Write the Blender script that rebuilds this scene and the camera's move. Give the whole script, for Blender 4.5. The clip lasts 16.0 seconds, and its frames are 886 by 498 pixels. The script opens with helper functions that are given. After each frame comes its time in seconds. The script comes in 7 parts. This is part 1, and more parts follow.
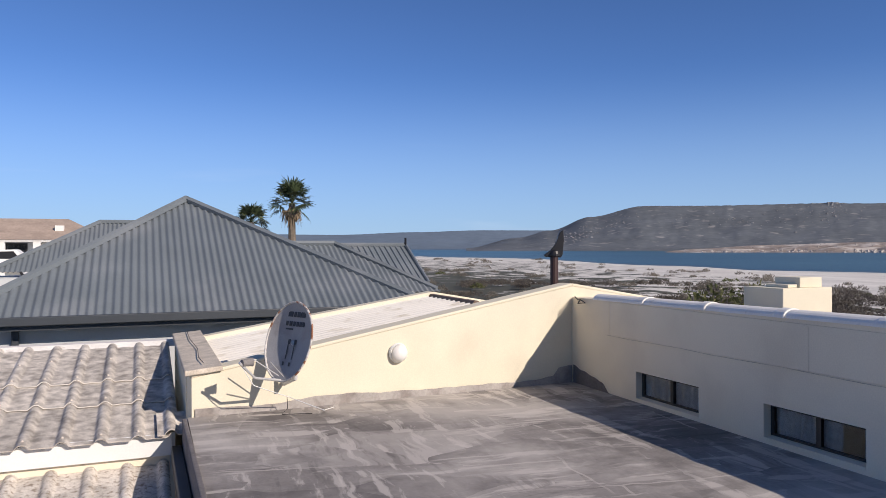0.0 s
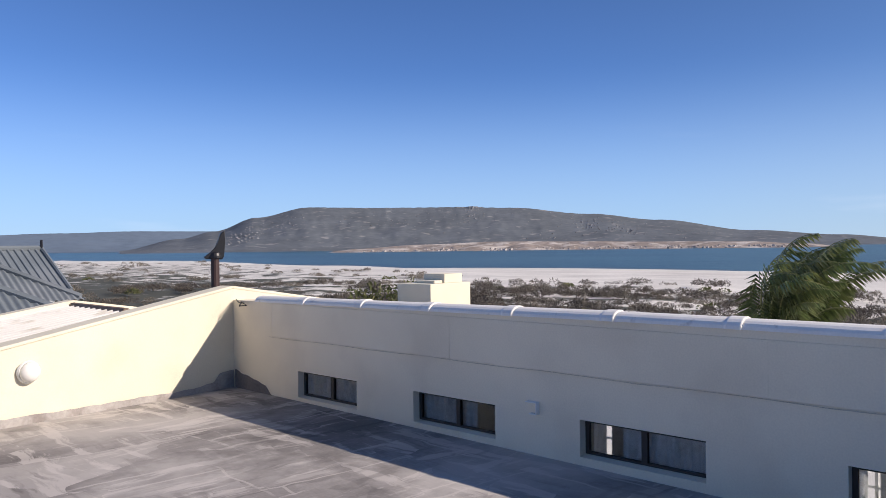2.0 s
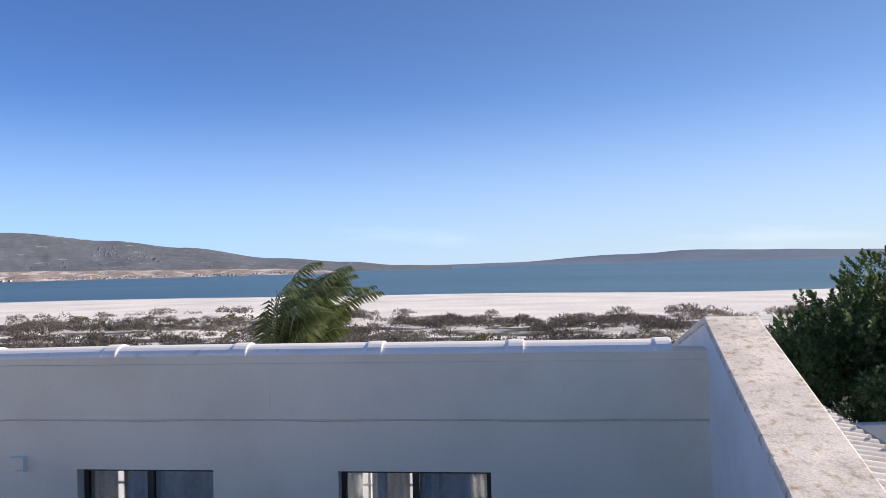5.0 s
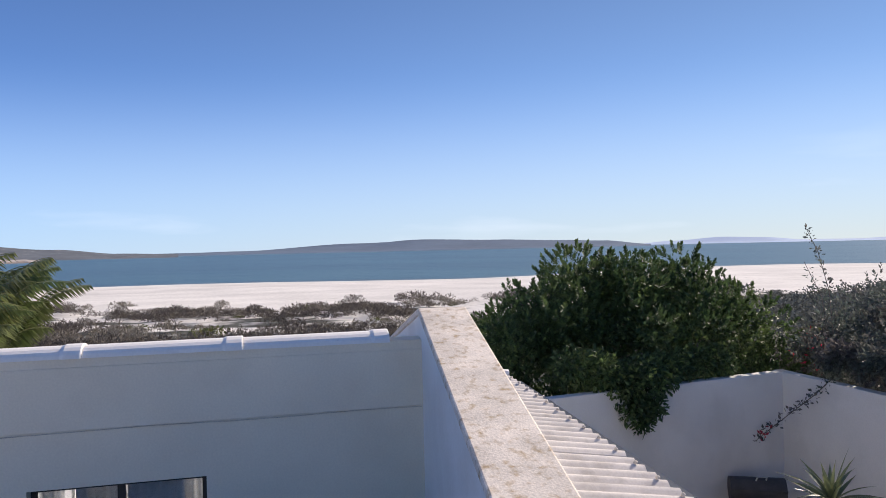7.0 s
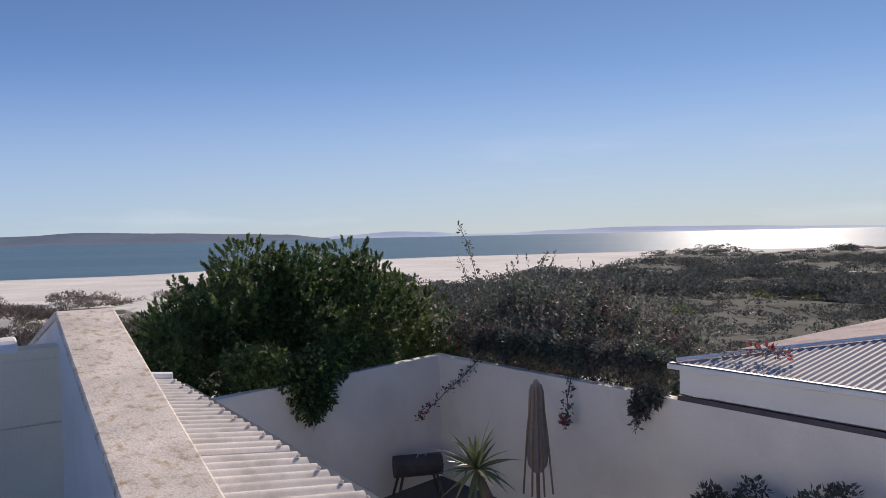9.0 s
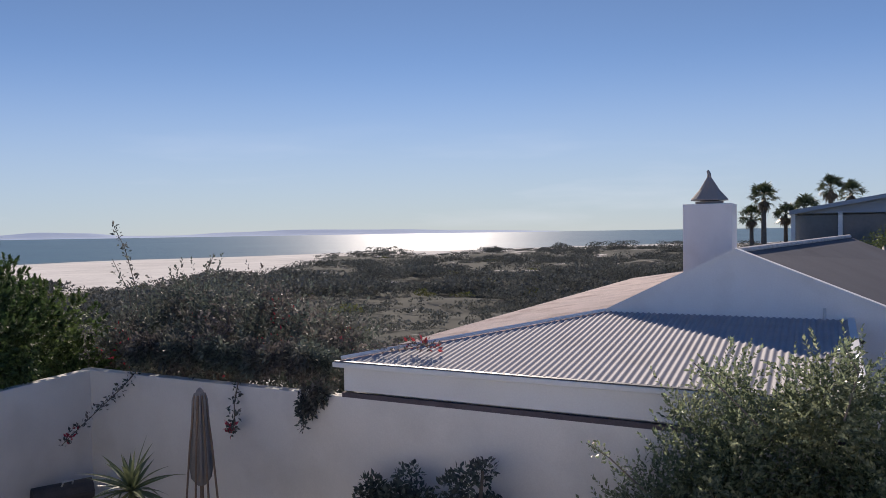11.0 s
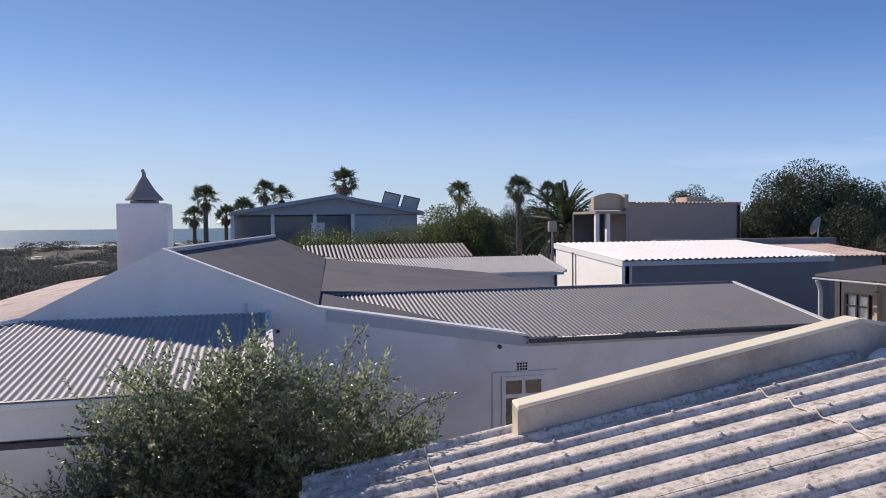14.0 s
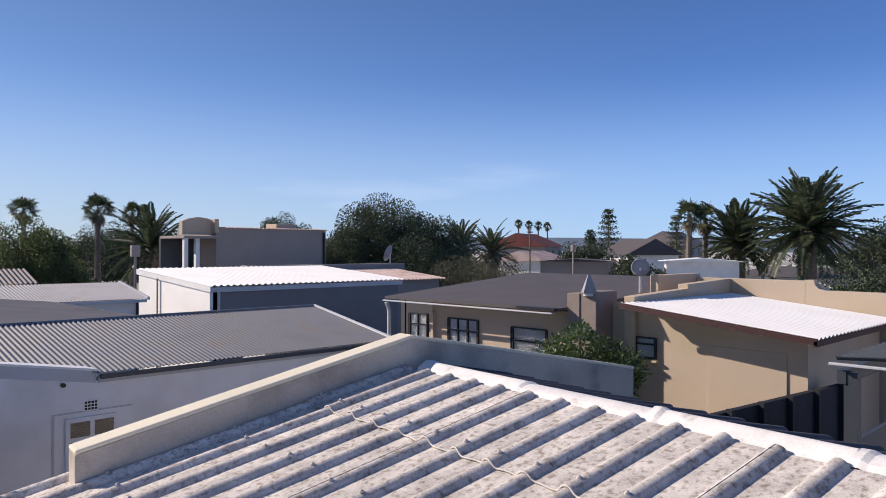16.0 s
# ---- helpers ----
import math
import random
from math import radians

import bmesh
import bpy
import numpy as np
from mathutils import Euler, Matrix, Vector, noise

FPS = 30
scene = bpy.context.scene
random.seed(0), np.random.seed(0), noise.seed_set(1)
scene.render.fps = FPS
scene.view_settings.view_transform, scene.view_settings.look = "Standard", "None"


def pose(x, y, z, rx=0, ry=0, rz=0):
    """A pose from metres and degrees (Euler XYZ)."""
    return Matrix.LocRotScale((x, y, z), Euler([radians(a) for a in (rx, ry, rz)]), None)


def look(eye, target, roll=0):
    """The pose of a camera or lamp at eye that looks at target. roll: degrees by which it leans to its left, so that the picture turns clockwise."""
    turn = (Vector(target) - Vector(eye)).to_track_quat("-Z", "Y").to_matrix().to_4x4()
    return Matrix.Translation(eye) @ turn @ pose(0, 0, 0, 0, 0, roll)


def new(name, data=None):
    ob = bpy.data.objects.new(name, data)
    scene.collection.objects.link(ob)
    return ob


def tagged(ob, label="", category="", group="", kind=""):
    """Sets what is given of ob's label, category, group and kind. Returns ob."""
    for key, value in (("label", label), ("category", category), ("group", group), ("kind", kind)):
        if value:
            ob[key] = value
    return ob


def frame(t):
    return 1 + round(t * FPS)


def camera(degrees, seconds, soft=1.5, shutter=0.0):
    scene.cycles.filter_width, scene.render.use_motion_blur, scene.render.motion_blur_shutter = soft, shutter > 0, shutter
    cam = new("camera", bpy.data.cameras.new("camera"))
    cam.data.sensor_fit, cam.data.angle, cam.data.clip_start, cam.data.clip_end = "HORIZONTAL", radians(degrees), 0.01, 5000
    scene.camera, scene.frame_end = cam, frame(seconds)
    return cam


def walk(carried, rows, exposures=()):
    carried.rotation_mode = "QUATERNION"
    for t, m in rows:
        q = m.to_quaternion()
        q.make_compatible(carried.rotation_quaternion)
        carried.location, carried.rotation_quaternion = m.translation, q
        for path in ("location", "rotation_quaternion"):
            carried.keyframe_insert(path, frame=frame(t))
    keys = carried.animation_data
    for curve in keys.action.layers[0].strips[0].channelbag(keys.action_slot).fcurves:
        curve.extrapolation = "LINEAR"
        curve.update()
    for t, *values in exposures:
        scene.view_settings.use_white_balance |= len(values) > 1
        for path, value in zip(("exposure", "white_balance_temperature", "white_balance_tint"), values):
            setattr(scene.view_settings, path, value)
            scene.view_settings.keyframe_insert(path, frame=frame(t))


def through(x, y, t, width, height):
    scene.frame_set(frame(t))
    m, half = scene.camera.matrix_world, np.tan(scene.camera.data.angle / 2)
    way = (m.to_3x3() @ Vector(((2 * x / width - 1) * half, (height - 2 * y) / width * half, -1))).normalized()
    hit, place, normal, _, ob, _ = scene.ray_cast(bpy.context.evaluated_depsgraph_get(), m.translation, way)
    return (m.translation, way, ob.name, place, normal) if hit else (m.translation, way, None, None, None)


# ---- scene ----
# ---- camera and its turn ----
cam = camera(61.98, 16.0, soft=0.85)
TURN = [  # seconds, x, y, z, pitch, roll, yaw
    (0.0, 0.025, -0.050, 1.733, -0.11, 0.16, -22.20),
    (0.5, 0.029, -0.044, 1.734, -0.32, 0.30, -28.57),
    (1.0, 0.043, -0.044, 1.732, -0.44, 0.45, -35.15),
    (1.5, 0.070, -0.046, 1.726, -0.35, 0.50, -41.55),
    (2.0, 0.093, -0.068, 1.735, -0.24, 0.74, -47.68),
    (2.5, 0.100, -0.086, 1.730, -0.01, 0.85, -53.71),
    (3.0, 0.104, -0.108, 1.738, 0.11, 1.07, -59.93),
    (3.5, 0.140, -0.129, 1.746, 0.18, 1.31, -66.24),
    (4.0, 0.153, -0.153, 1.734, 0.58, 1.39, -72.35),
    (6.5, 0.145, -0.260, 1.774, 0.63, 1.32, -98.46),
    (7.0, 0.160, -0.288, 1.780, -0.09, 1.27, -103.74),
    (7.5, 0.175, -0.302, 1.778, -0.54, 1.42, -109.49),
    (8.0, 0.184, -0.315, 1.783, -0.82, 1.46, -115.59),
    (8.5, 0.179, -0.362, 1.776, -0.94, 1.42, -121.87),
    (9.0, 0.141, -0.418, 1.784, -1.09, 1.25, -128.22),
    (11.5, 0.035, -0.504, 1.775, -1.37, 0.83, -159.46),
    (12.0, -0.021, -0.526, 1.775, -1.43, 0.74, -166.06),
    (12.5, -0.075, -0.552, 1.774, -1.61, 0.63, -172.66),
    (13.0, -0.111, -0.557, 1.773, -1.79, 0.66, -179.42),
    (13.5, -0.144, -0.572, 1.776, -1.94, 0.62, -186.48),
    (14.0, -0.182, -0.549, 1.777, -1.88, 0.55, -194.06),
    (14.5, -0.210, -0.517, 1.787, -1.57, 0.31, -201.97),
    (15.0, -0.236, -0.489, 1.793, -1.08, 0.10, -209.84),
    (15.5, -0.263, -0.471, 1.789, -0.50, -0.12, -217.71),
    (16.0, -0.307, -0.464, 1.785, -0.01, -0.21, -224.84),
]
walk(cam, [(t, pose(x, y, z, 90 + p, r, w)) for t, x, y, z, p, r, w in TURN],
     exposures=[(0.0, -0.12, 6500, 15), (4.0, 0.42, 6500, 15), (7.0, 0.38, 6650, 16), (9.5, -0.04, 6750, 17), (12.5, 0.0, 6650, 17), (14.5, 0.17, 6550, 17), (16.0, 0.17, 6500, 17)])

# ---- sky and sun ----
SUN_AZ, SUN_EL = 151.8, 29.0          # clockwise from +y, above the horizon
world = bpy.data.worlds.new("sky")
scene.world = world
world.use_nodes = True
wn, wl = world.node_tree.nodes, world.node_tree.links
sky = wn.new("ShaderNodeTexSky")
sky.sky_type, sky.sun_disc = "NISHITA", False
sky.sun_elevation, sky.sun_rotation = radians(SUN_EL), radians(SUN_AZ)
sky.altitude = 2500
sky.air_density, sky.dust_density, sky.ozone_density = 0.85, 0.0, 4.5
wn["Background"].inputs["Strength"].default_value = 0.15
tone = wn.new("ShaderNodeMix")
tone.data_type, tone.blend_type = "RGBA", "MULTIPLY"
tone.inputs[0].default_value = 1.0
tone.inputs[7].default_value = (0.61, 0.76, 0.92, 1)
near_sun = wn.new("ShaderNodeVectorMath")
near_sun.operation = "DOT_PRODUCT"
near_sun.inputs[1].default_value = (math.sin(radians(SUN_AZ)) * math.cos(radians(SUN_EL)), math.cos(radians(SUN_AZ)) * math.cos(radians(SUN_EL)), math.sin(radians(SUN_EL)))
glow = wn.new("ShaderNodeMapRange")
glow.inputs["From Min"].default_value, glow.inputs["From Max"].default_value = 0.05, 0.92
pale = wn.new("ShaderNodeMix")
pale.data_type, pale.blend_type = "RGBA", "MULTIPLY"
pale.inputs[7].default_value = (1.17, 0.90, 0.69, 1)
wl.new(near_sun.outputs["Value"], glow.inputs["Value"])
wl.new(glow.outputs["Result"], pale.inputs[0])
wl.new(sky.outputs["Color"], tone.inputs[6])
deep = wn.new("ShaderNodeMapRange")
deep.inputs["From Min"].default_value, deep.inputs["From Max"].default_value, deep.inputs["To Min"].default_value, deep.inputs["To Max"].default_value = 0.05, 0.32, 1.0, 0.95
deeper = wn.new("ShaderNodeVectorMath")
deeper.operation = "SCALE"
wl.new(tone.outputs[2], deeper.inputs[0])
wl.new(deep.outputs["Result"], deeper.inputs["Scale"])
# thin streaks of high cloud
way = wn.new("ShaderNodeTexCoord")
wl.new(way.outputs["Generated"], near_sun.inputs[0])
stretch = wn.new("ShaderNodeMapping")
stretch.inputs["Scale"].default_value = (2.6, 2.6, 17.0)
wisp = wn.new("ShaderNodeTexNoise")
wisp.inputs["Scale"].default_value, wisp.inputs["Detail"].default_value = 1.0, 7.0
thin = wn.new("ShaderNodeMapRange")
thin.inputs["From Min"].default_value, thin.inputs["From Max"].default_value, thin.inputs["To Max"].default_value = 0.58, 0.76, 0.20
cloud = wn.new("ShaderNodeMix")
cloud.data_type = "RGBA"
cloud.inputs[7].default_value = (6.2, 6.6, 7.2, 1)
wl.new(way.outputs["Generated"], stretch.inputs["Vector"])
wl.new(stretch.outputs["Vector"], wisp.inputs["Vector"])
wl.new(wisp.outputs["Fac"], thin.inputs["Value"])
part_z = wn.new("ShaderNodeSeparateXYZ")
wl.new(way.outputs["Generated"], part_z.inputs[0])
wl.new(part_z.outputs[2], deep.inputs["Value"])
low_band = wn.new("ShaderNodeMapRange")          # the streaks lie low over the hills
low_band.inputs["From Min"].default_value, low_band.inputs["From Max"].default_value = 0.16, 0.05
wl.new(part_z.outputs[2], low_band.inputs["Value"])
low = wn.new("ShaderNodeMath")
low.operation = "MULTIPLY"
wl.new(thin.outputs["Result"], low.inputs[0])
wl.new(low_band.outputs["Result"], low.inputs[1])
wl.new(low.outputs[0], cloud.inputs[0])
# bluish haze low over the horizon, all the way round
rise = wn.new("ShaderNodeMapRange")
rise.interpolation_type = "SMOOTHSTEP"
rise.inputs["From Min"].default_value, rise.inputs["From Max"].default_value, rise.inputs["To Min"].default_value, rise.inputs["To Max"].default_value = -0.02, 0.24, 0.80, 0.0
wl.new(part_z.outputs[2], rise.inputs["Value"])
haze = wn.new("ShaderNodeMix")
haze.data_type = "RGBA"
haze.inputs[7].default_value = (2.5, 3.65, 5.0, 1)
wl.new(rise.outputs["Result"], haze.inputs[0])
wl.new(deeper.outputs[0], haze.inputs[6])
wl.new(haze.outputs[2], pale.inputs[6])
wl.new(pale.outputs[2], cloud.inputs[6])
wl.new(cloud.outputs[2], wn["Background"].inputs["Color"])
sun = new("sun", bpy.data.lights.new("sun", "SUN"))
sun.data.energy, sun.data.angle, sun.data.color = 5.0, radians(0.53), (1.0, 0.90, 0.77)
sa, se = radians(SUN_AZ), radians(SUN_EL)
sun.matrix_world = look((0, 0, 0), (-math.sin(sa) * math.cos(se), -math.cos(sa) * math.cos(se), -math.sin(se)))
scene.view_settings.exposure = 0.0

# ---- materials ----
def material(name, colour, rough=0.8, metal=0.0, vary=0.25, scale=3.0, fine=40.0, bump=0.15, dist=0.01, tint=None, tint_scale=0.8,
             tint_from=0.5, tint_to=0.65, per_object=0.0, per_island=0.0, coords="Object", spec=0.5):
    """A surface with broad and fine variation, an optional second colour in blotches, and fine relief."""
    m = bpy.data.materials.new(name)
    m.use_nodes = True
    n, l = m.node_tree.nodes, m.node_tree.links
    p = n["Principled BSDF"]
    p.inputs["Roughness"].default_value, p.inputs["Metallic"].default_value = rough, metal
    p.inputs["Specular IOR Level"].default_value = spec
    co = n.new("ShaderNodeTexCoord").outputs[coords]

    def tex(s, detail=5.0):
        t = n.new("ShaderNodeTexNoise")
        t.inputs["Scale"].default_value, t.inputs["Detail"].default_value = s, detail
        l.new(co, t.inputs["Vector"])
        return t.outputs["Fac"]

    def maths(op, a, b):
        t = n.new("ShaderNodeMath")
        t.operation = op
        for i, v in enumerate((a, b)):
            if isinstance(v, (int, float)):
                t.inputs[i].default_value = v
            else:
                l.new(v, t.inputs[i])
        return t.outputs[0]

    def mix(fac, a, b, mode="MIX"):
        t = n.new("ShaderNodeMix")
        t.data_type, t.blend_type = "RGBA", mode
        for i, v in ((0, fac), (6, a), (7, b)):
            if isinstance(v, (int, float)):
                t.inputs[i].default_value = v
            elif isinstance(v, tuple):
                t.inputs[i].default_value = (*v[:3], 1)
            else:
                l.new(v, t.inputs[i])
        return t.outputs[2]

    def ramp(v, a, b):
        t = n.new("ShaderNodeMapRange")
        t.inputs["From Min"].default_value, t.inputs["From Max"].default_value = a, b
        l.new(v, t.inputs["Value"])
        return t.outputs["Result"]

    broad, grain = tex(scale), tex(fine, 3.0)
    col = colour
    if tint:
        col = mix(ramp(tex(tint_scale, 8.0), tint_from, tint_to), colour, tint)
    value = maths("ADD", maths("MULTIPLY", ramp(broad, 0.3, 0.7), vary), maths("MULTIPLY", ramp(grain, 0.3, 0.7), vary * 0.7))
    value = maths("ADD", value, 1.0 - vary * 0.85)
    if per_object:
        value = maths("MULTIPLY", value, maths("ADD", maths("MULTIPLY", n.new("ShaderNodeObjectInfo").outputs["Random"], per_object), 1 - per_object / 2))
    if per_island:
        value = maths("MULTIPLY", value, maths("ADD", maths("MULTIPLY", n.new("ShaderNodeNewGeometry").outputs["Random Per Island"], per_island), 1 - per_island / 2))
    c = n.new("ShaderNodeVectorMath")
    c.operation = "SCALE"
    if isinstance(col, tuple):
        c.inputs[0].default_value = col[:3]
    else:
        l.new(col, c.inputs[0])
    l.new(value, c.inputs["Scale"])
    l.new(c.outputs[0], p.inputs["Base Color"])
    if bump:
        b = n.new("ShaderNodeBump")
        b.inputs["Strength"].default_value, b.inputs["Distance"].default_value = bump, dist
        l.new(maths("ADD", maths("MULTIPLY", grain, 0.5), broad), b.inputs["Height"])
        l.new(b.outputs["Normal"], p.inputs["Normal"])
    return m


def leaf_material(name, colour, other, rough=0.5, through=0.25):
    m = material(name, colour, rough, vary=0.3, scale=1.5, fine=20, bump=0, tint=other, tint_scale=1.2, tint_from=0.45, tint_to=0.6, per_island=0.9)
    n, l = m.node_tree.nodes, m.node_tree.links
    p = n["Principled BSDF"]
    t, s = n.new("ShaderNodeBsdfTranslucent"), n.new("ShaderNodeMixShader")
    l.new(p.inputs["Base Color"].links[0].from_socket, t.inputs["Color"])
    s.inputs[0].default_value = through
    l.new(p.outputs[0], s.inputs[1])
    l.new(t.outputs[0], s.inputs[2])
    l.new(s.outputs[0], n["Material Output"].inputs["Surface"])
    return m


def glass_material(name, tone=(0.02, 0.025, 0.03)):
    m = bpy.data.materials.new(name)
    m.use_nodes = True
    p = m.node_tree.nodes["Principled BSDF"]
    p.inputs["Base Color"].default_value = (0.96, 0.98, 0.98, 1)
    p.inputs["Roughness"].default_value = 0.03
    p.inputs["Transmission Weight"].default_value = 1.0
    p.inputs["IOR"].default_value = 1.45
    return m


CREAM = material("cream_plaster", (0.76, 0.70, 0.55), 0.85, vary=0.10, scale=1.3, fine=60, bump=0.25, dist=0.004, tint=(0.70, 0.64, 0.50), tint_scale=0.9)
SEAWALL = material("off_white_plaster", (0.84, 0.75, 0.59), 0.85, vary=0.10, scale=1.1, fine=70, bump=0.25, dist=0.004, tint=(0.78, 0.69, 0.54), tint_scale=1.3)
COURT = material("courtyard_plaster", (0.79, 0.765, 0.715), 0.85, vary=0.10, scale=1.1, fine=70, bump=0.25, dist=0.004, tint=(0.71, 0.685, 0.635), tint_scale=1.0)
WHITE = material("white_paint", (0.80, 0.80, 0.78), 0.7, vary=0.08, scale=1.5, fine=50, bump=0.15, dist=0.003, tint=(0.72, 0.71, 0.68), tint_scale=1.1)
WHITE_ROOF = material("white_painted_roof", (0.90, 0.885, 0.85), 0.6, vary=0.08, scale=1.0, fine=30, bump=0.1, dist=0.003)
CREAM_ROOF = material("cream_painted_sheeting", (0.86, 0.82, 0.74), 0.7, vary=0.12, scale=1.2, fine=40, bump=0.15, dist=0.003, tint=(0.62, 0.56, 0.46), tint_scale=2.5, tint_from=0.58, tint_to=0.72)
FILLET = material("grey_sealing_coat", (0.40, 0.372, 0.35), 0.9, vary=0.3, scale=3.5, fine=30, bump=0.25, dist=0.006, tint=(0.30, 0.27, 0.25), tint_scale=4, tint_from=0.48, tint_to=0.62, spec=0.2)
BITUMEN_DARK = material("roof_coating_joint", (0.17, 0.155, 0.155), 0.85, vary=0.4, scale=2.5, fine=30, bump=0.3, dist=0.006)
ASBESTOS = material("lichened_fibre_cement", (0.62, 0.57, 0.51), 0.95, vary=0.45, scale=6, fine=90, bump=0.5, dist=0.006, tint=(0.33, 0.30, 0.27), tint_scale=9, tint_from=0.40, tint_to=0.66, per_object=0.22)
ASBESTOS_PALE = material("bleached_fibre_cement", (0.62, 0.575, 0.525), 0.95, vary=0.5, scale=5, fine=95, bump=0.7, dist=0.005, tint=(0.32, 0.265, 0.215), tint_scale=24, tint_from=0.50, tint_to=0.68, per_object=0.16)
LEAN_ROOF = material("pale_fibre_cement", (0.64, 0.60, 0.56), 0.9, vary=0.18, scale=3, fine=60, bump=0.3, dist=0.004, tint=(0.52, 0.48, 0.44), tint_scale=5, per_object=0.08)
SEALANT = material("pale_lap_sealant", (0.62, 0.58, 0.53), 0.9, vary=0.3, scale=9, fine=60, bump=0.3, dist=0.004)
RIDGE_WHITE = material("white_sealed_ridge", (0.80, 0.77, 0.73), 0.85, vary=0.15, scale=5, fine=50, bump=0.5, dist=0.01, tint=(0.50, 0.46, 0.42), tint_scale=6, tint_from=0.6, tint_to=0.75)
TILE_WHITE = material("white_painted_ridge_tile", (0.86, 0.83, 0.78), 0.75, vary=0.08, scale=4, fine=50, bump=0.15, dist=0.004, tint=(0.55, 0.53, 0.52), tint_scale=7, tint_from=0.64, tint_to=0.74)
COPING = material("lichened_coping", (0.73, 0.655, 0.56), 0.95, vary=0.42, scale=4, fine=85, bump=0.6, dist=0.006, tint=(0.45, 0.335, 0.20), tint_scale=19, tint_from=0.52, tint_to=0.72)
CONCRETE = material("rough_concrete", (0.60, 0.53, 0.44), 0.95, vary=0.4, scale=6, fine=60, bump=0.5, dist=0.008)
GREY_STEEL = material("grey_roof_sheeting", (0.165, 0.19, 0.21), 0.45, vary=0.15, scale=1.2, fine=25, bump=0.05, dist=0.002, tint=(0.19, 0.21, 0.23), tint_scale=0.6)
DARK_STEEL = material("dark_grey_trim", (0.05, 0.058, 0.068), 0.45, vary=0.15, scale=3, fine=30, bump=0)
PALE_GREY = material("pale_grey_plaster", (0.52, 0.54, 0.55), 0.85, vary=0.1, scale=1.2, fine=50, bump=0.2, dist=0.004)
OLD_ROOF = material("grey_fibre_cement_sheeting", (0.38, 0.372, 0.39), 0.75, vary=0.2, scale=1.5, fine=40, bump=0.2, dist=0.004, tint=(0.31, 0.30, 0.31), tint_scale=1.5)
WING_ROOF = material("dull_grey_sheeting", (0.175, 0.180, 0.202), 0.6, vary=0.25, scale=1.5, fine=40, bump=0.2, dist=0.004, tint=(0.165, 0.155, 0.155), tint_scale=1.5)
# dark tone holds the main slope's shade; the low link roofs share it
SHADE_TONED_ROOF = material("shade_toned_grey_roof", (0.112, 0.113, 0.128), 0.85, vary=0.2, scale=0.8, fine=30, bump=0.1, dist=0.004, tint=(0.096, 0.096, 0.110), tint_scale=0.7, spec=0.2)
DARK_ROOF = material("charcoal_roof_coating", (0.085, 0.075, 0.078), 0.8, vary=0.2, scale=1.0, fine=30, bump=0.1, dist=0.004)
BROWN_ROOF = material("brown_grey_sheeting", (0.20, 0.17, 0.165), 0.7, vary=0.25, scale=1.3, fine=35, bump=0.15, dist=0.004, tint=(0.15, 0.13, 0.13), tint_scale=1.0)
PINK_ROOF = material("faded_pink_sheeting", (0.58, 0.45, 0.40), 0.8, vary=0.25, scale=1.3, fine=35, bump=0.15, dist=0.004, tint=(0.42, 0.3, 0.26), tint_scale=1.5)
RED_ROOF = material("red_tiled_roof", (0.23, 0.065, 0.048), 0.8, vary=0.25, scale=1.0, fine=12, bump=0.2, dist=0.01)
TILE_ROOF = material("faded_clay_tiles", (0.42, 0.33, 0.27), 0.85, vary=0.3, scale=0.8, fine=6, bump=0.2, dist=0.01)
TAN = material("tan_plaster", (0.53, 0.425, 0.315), 0.85, vary=0.1, scale=1.2, fine=50, bump=0.2, dist=0.004, tint=(0.5, 0.4, 0.27), tint_scale=0.9)
# grey hall with the bluish cast of haze put into its colour
HALL_HAZE_GREY = material("haze_blue_grey", (0.37, 0.41, 0.45), 0.8, vary=0.1, scale=0.6, fine=12, bump=0.1, dist=0.01)
GREY_WALL = material("warm_grey_plaster", (0.33, 0.29, 0.26), 0.85, vary=0.1, scale=1.2, fine=50, bump=0.2, dist=0.004)
# near-black tone for surfaces meant to look unlit
SHADE_SLATE = material("shade_dark_plaster", (0.062, 0.063, 0.072), 0.85, vary=0.15, scale=1.2, fine=50, bump=0.15, dist=0.004)
SHADOW_LINE = material("purple_grey_shadow_line", (0.115, 0.095, 0.105), 0.9, vary=0.3, scale=4, fine=40, bump=0.3, dist=0.004)
SHADE_GREY = material("shade_grey_plaster", (0.20, 0.195, 0.20), 0.85, vary=0.12, scale=1.2, fine=50, bump=0.15, dist=0.004)
# tan plaster browned down so the chimney pier reads as shaded
SHADE_TAN = material("shade_brown_plaster", (0.27, 0.215, 0.185), 0.9, vary=0.2, scale=2, fine=40, bump=0.2, dist=0.004)
PARAPET = material("stained_parapet_plaster", (0.53, 0.475, 0.40), 0.9, vary=0.22, scale=1.6, fine=45, bump=0.3, dist=0.004, tint=(0.37, 0.33, 0.28), tint_scale=2.2, tint_from=0.48, tint_to=0.66)
MAROON = material("maroon_fascia", (0.055, 0.018, 0.016), 0.6, vary=0.15, scale=3, fine=30, bump=0)
BROWN_STEEL = material("rust_brown_steel", (0.045, 0.022, 0.02), 0.5, vary=0.2, scale=6, fine=50, bump=0.1, dist=0.002)
FENCE = material("near_black_fence_paint", (0.016, 0.018, 0.024), 0.7, vary=0.2, scale=3, fine=30, bump=0.1, dist=0.003)
GRILL = material("sooty_black_steel", (0.06, 0.056, 0.056), 0.7, vary=0.3, scale=8, fine=50, bump=0.1, dist=0.003)
BLACK = material("black_steel", (0.012, 0.012, 0.015), 0.45, vary=0.15, scale=5, fine=40, bump=0)
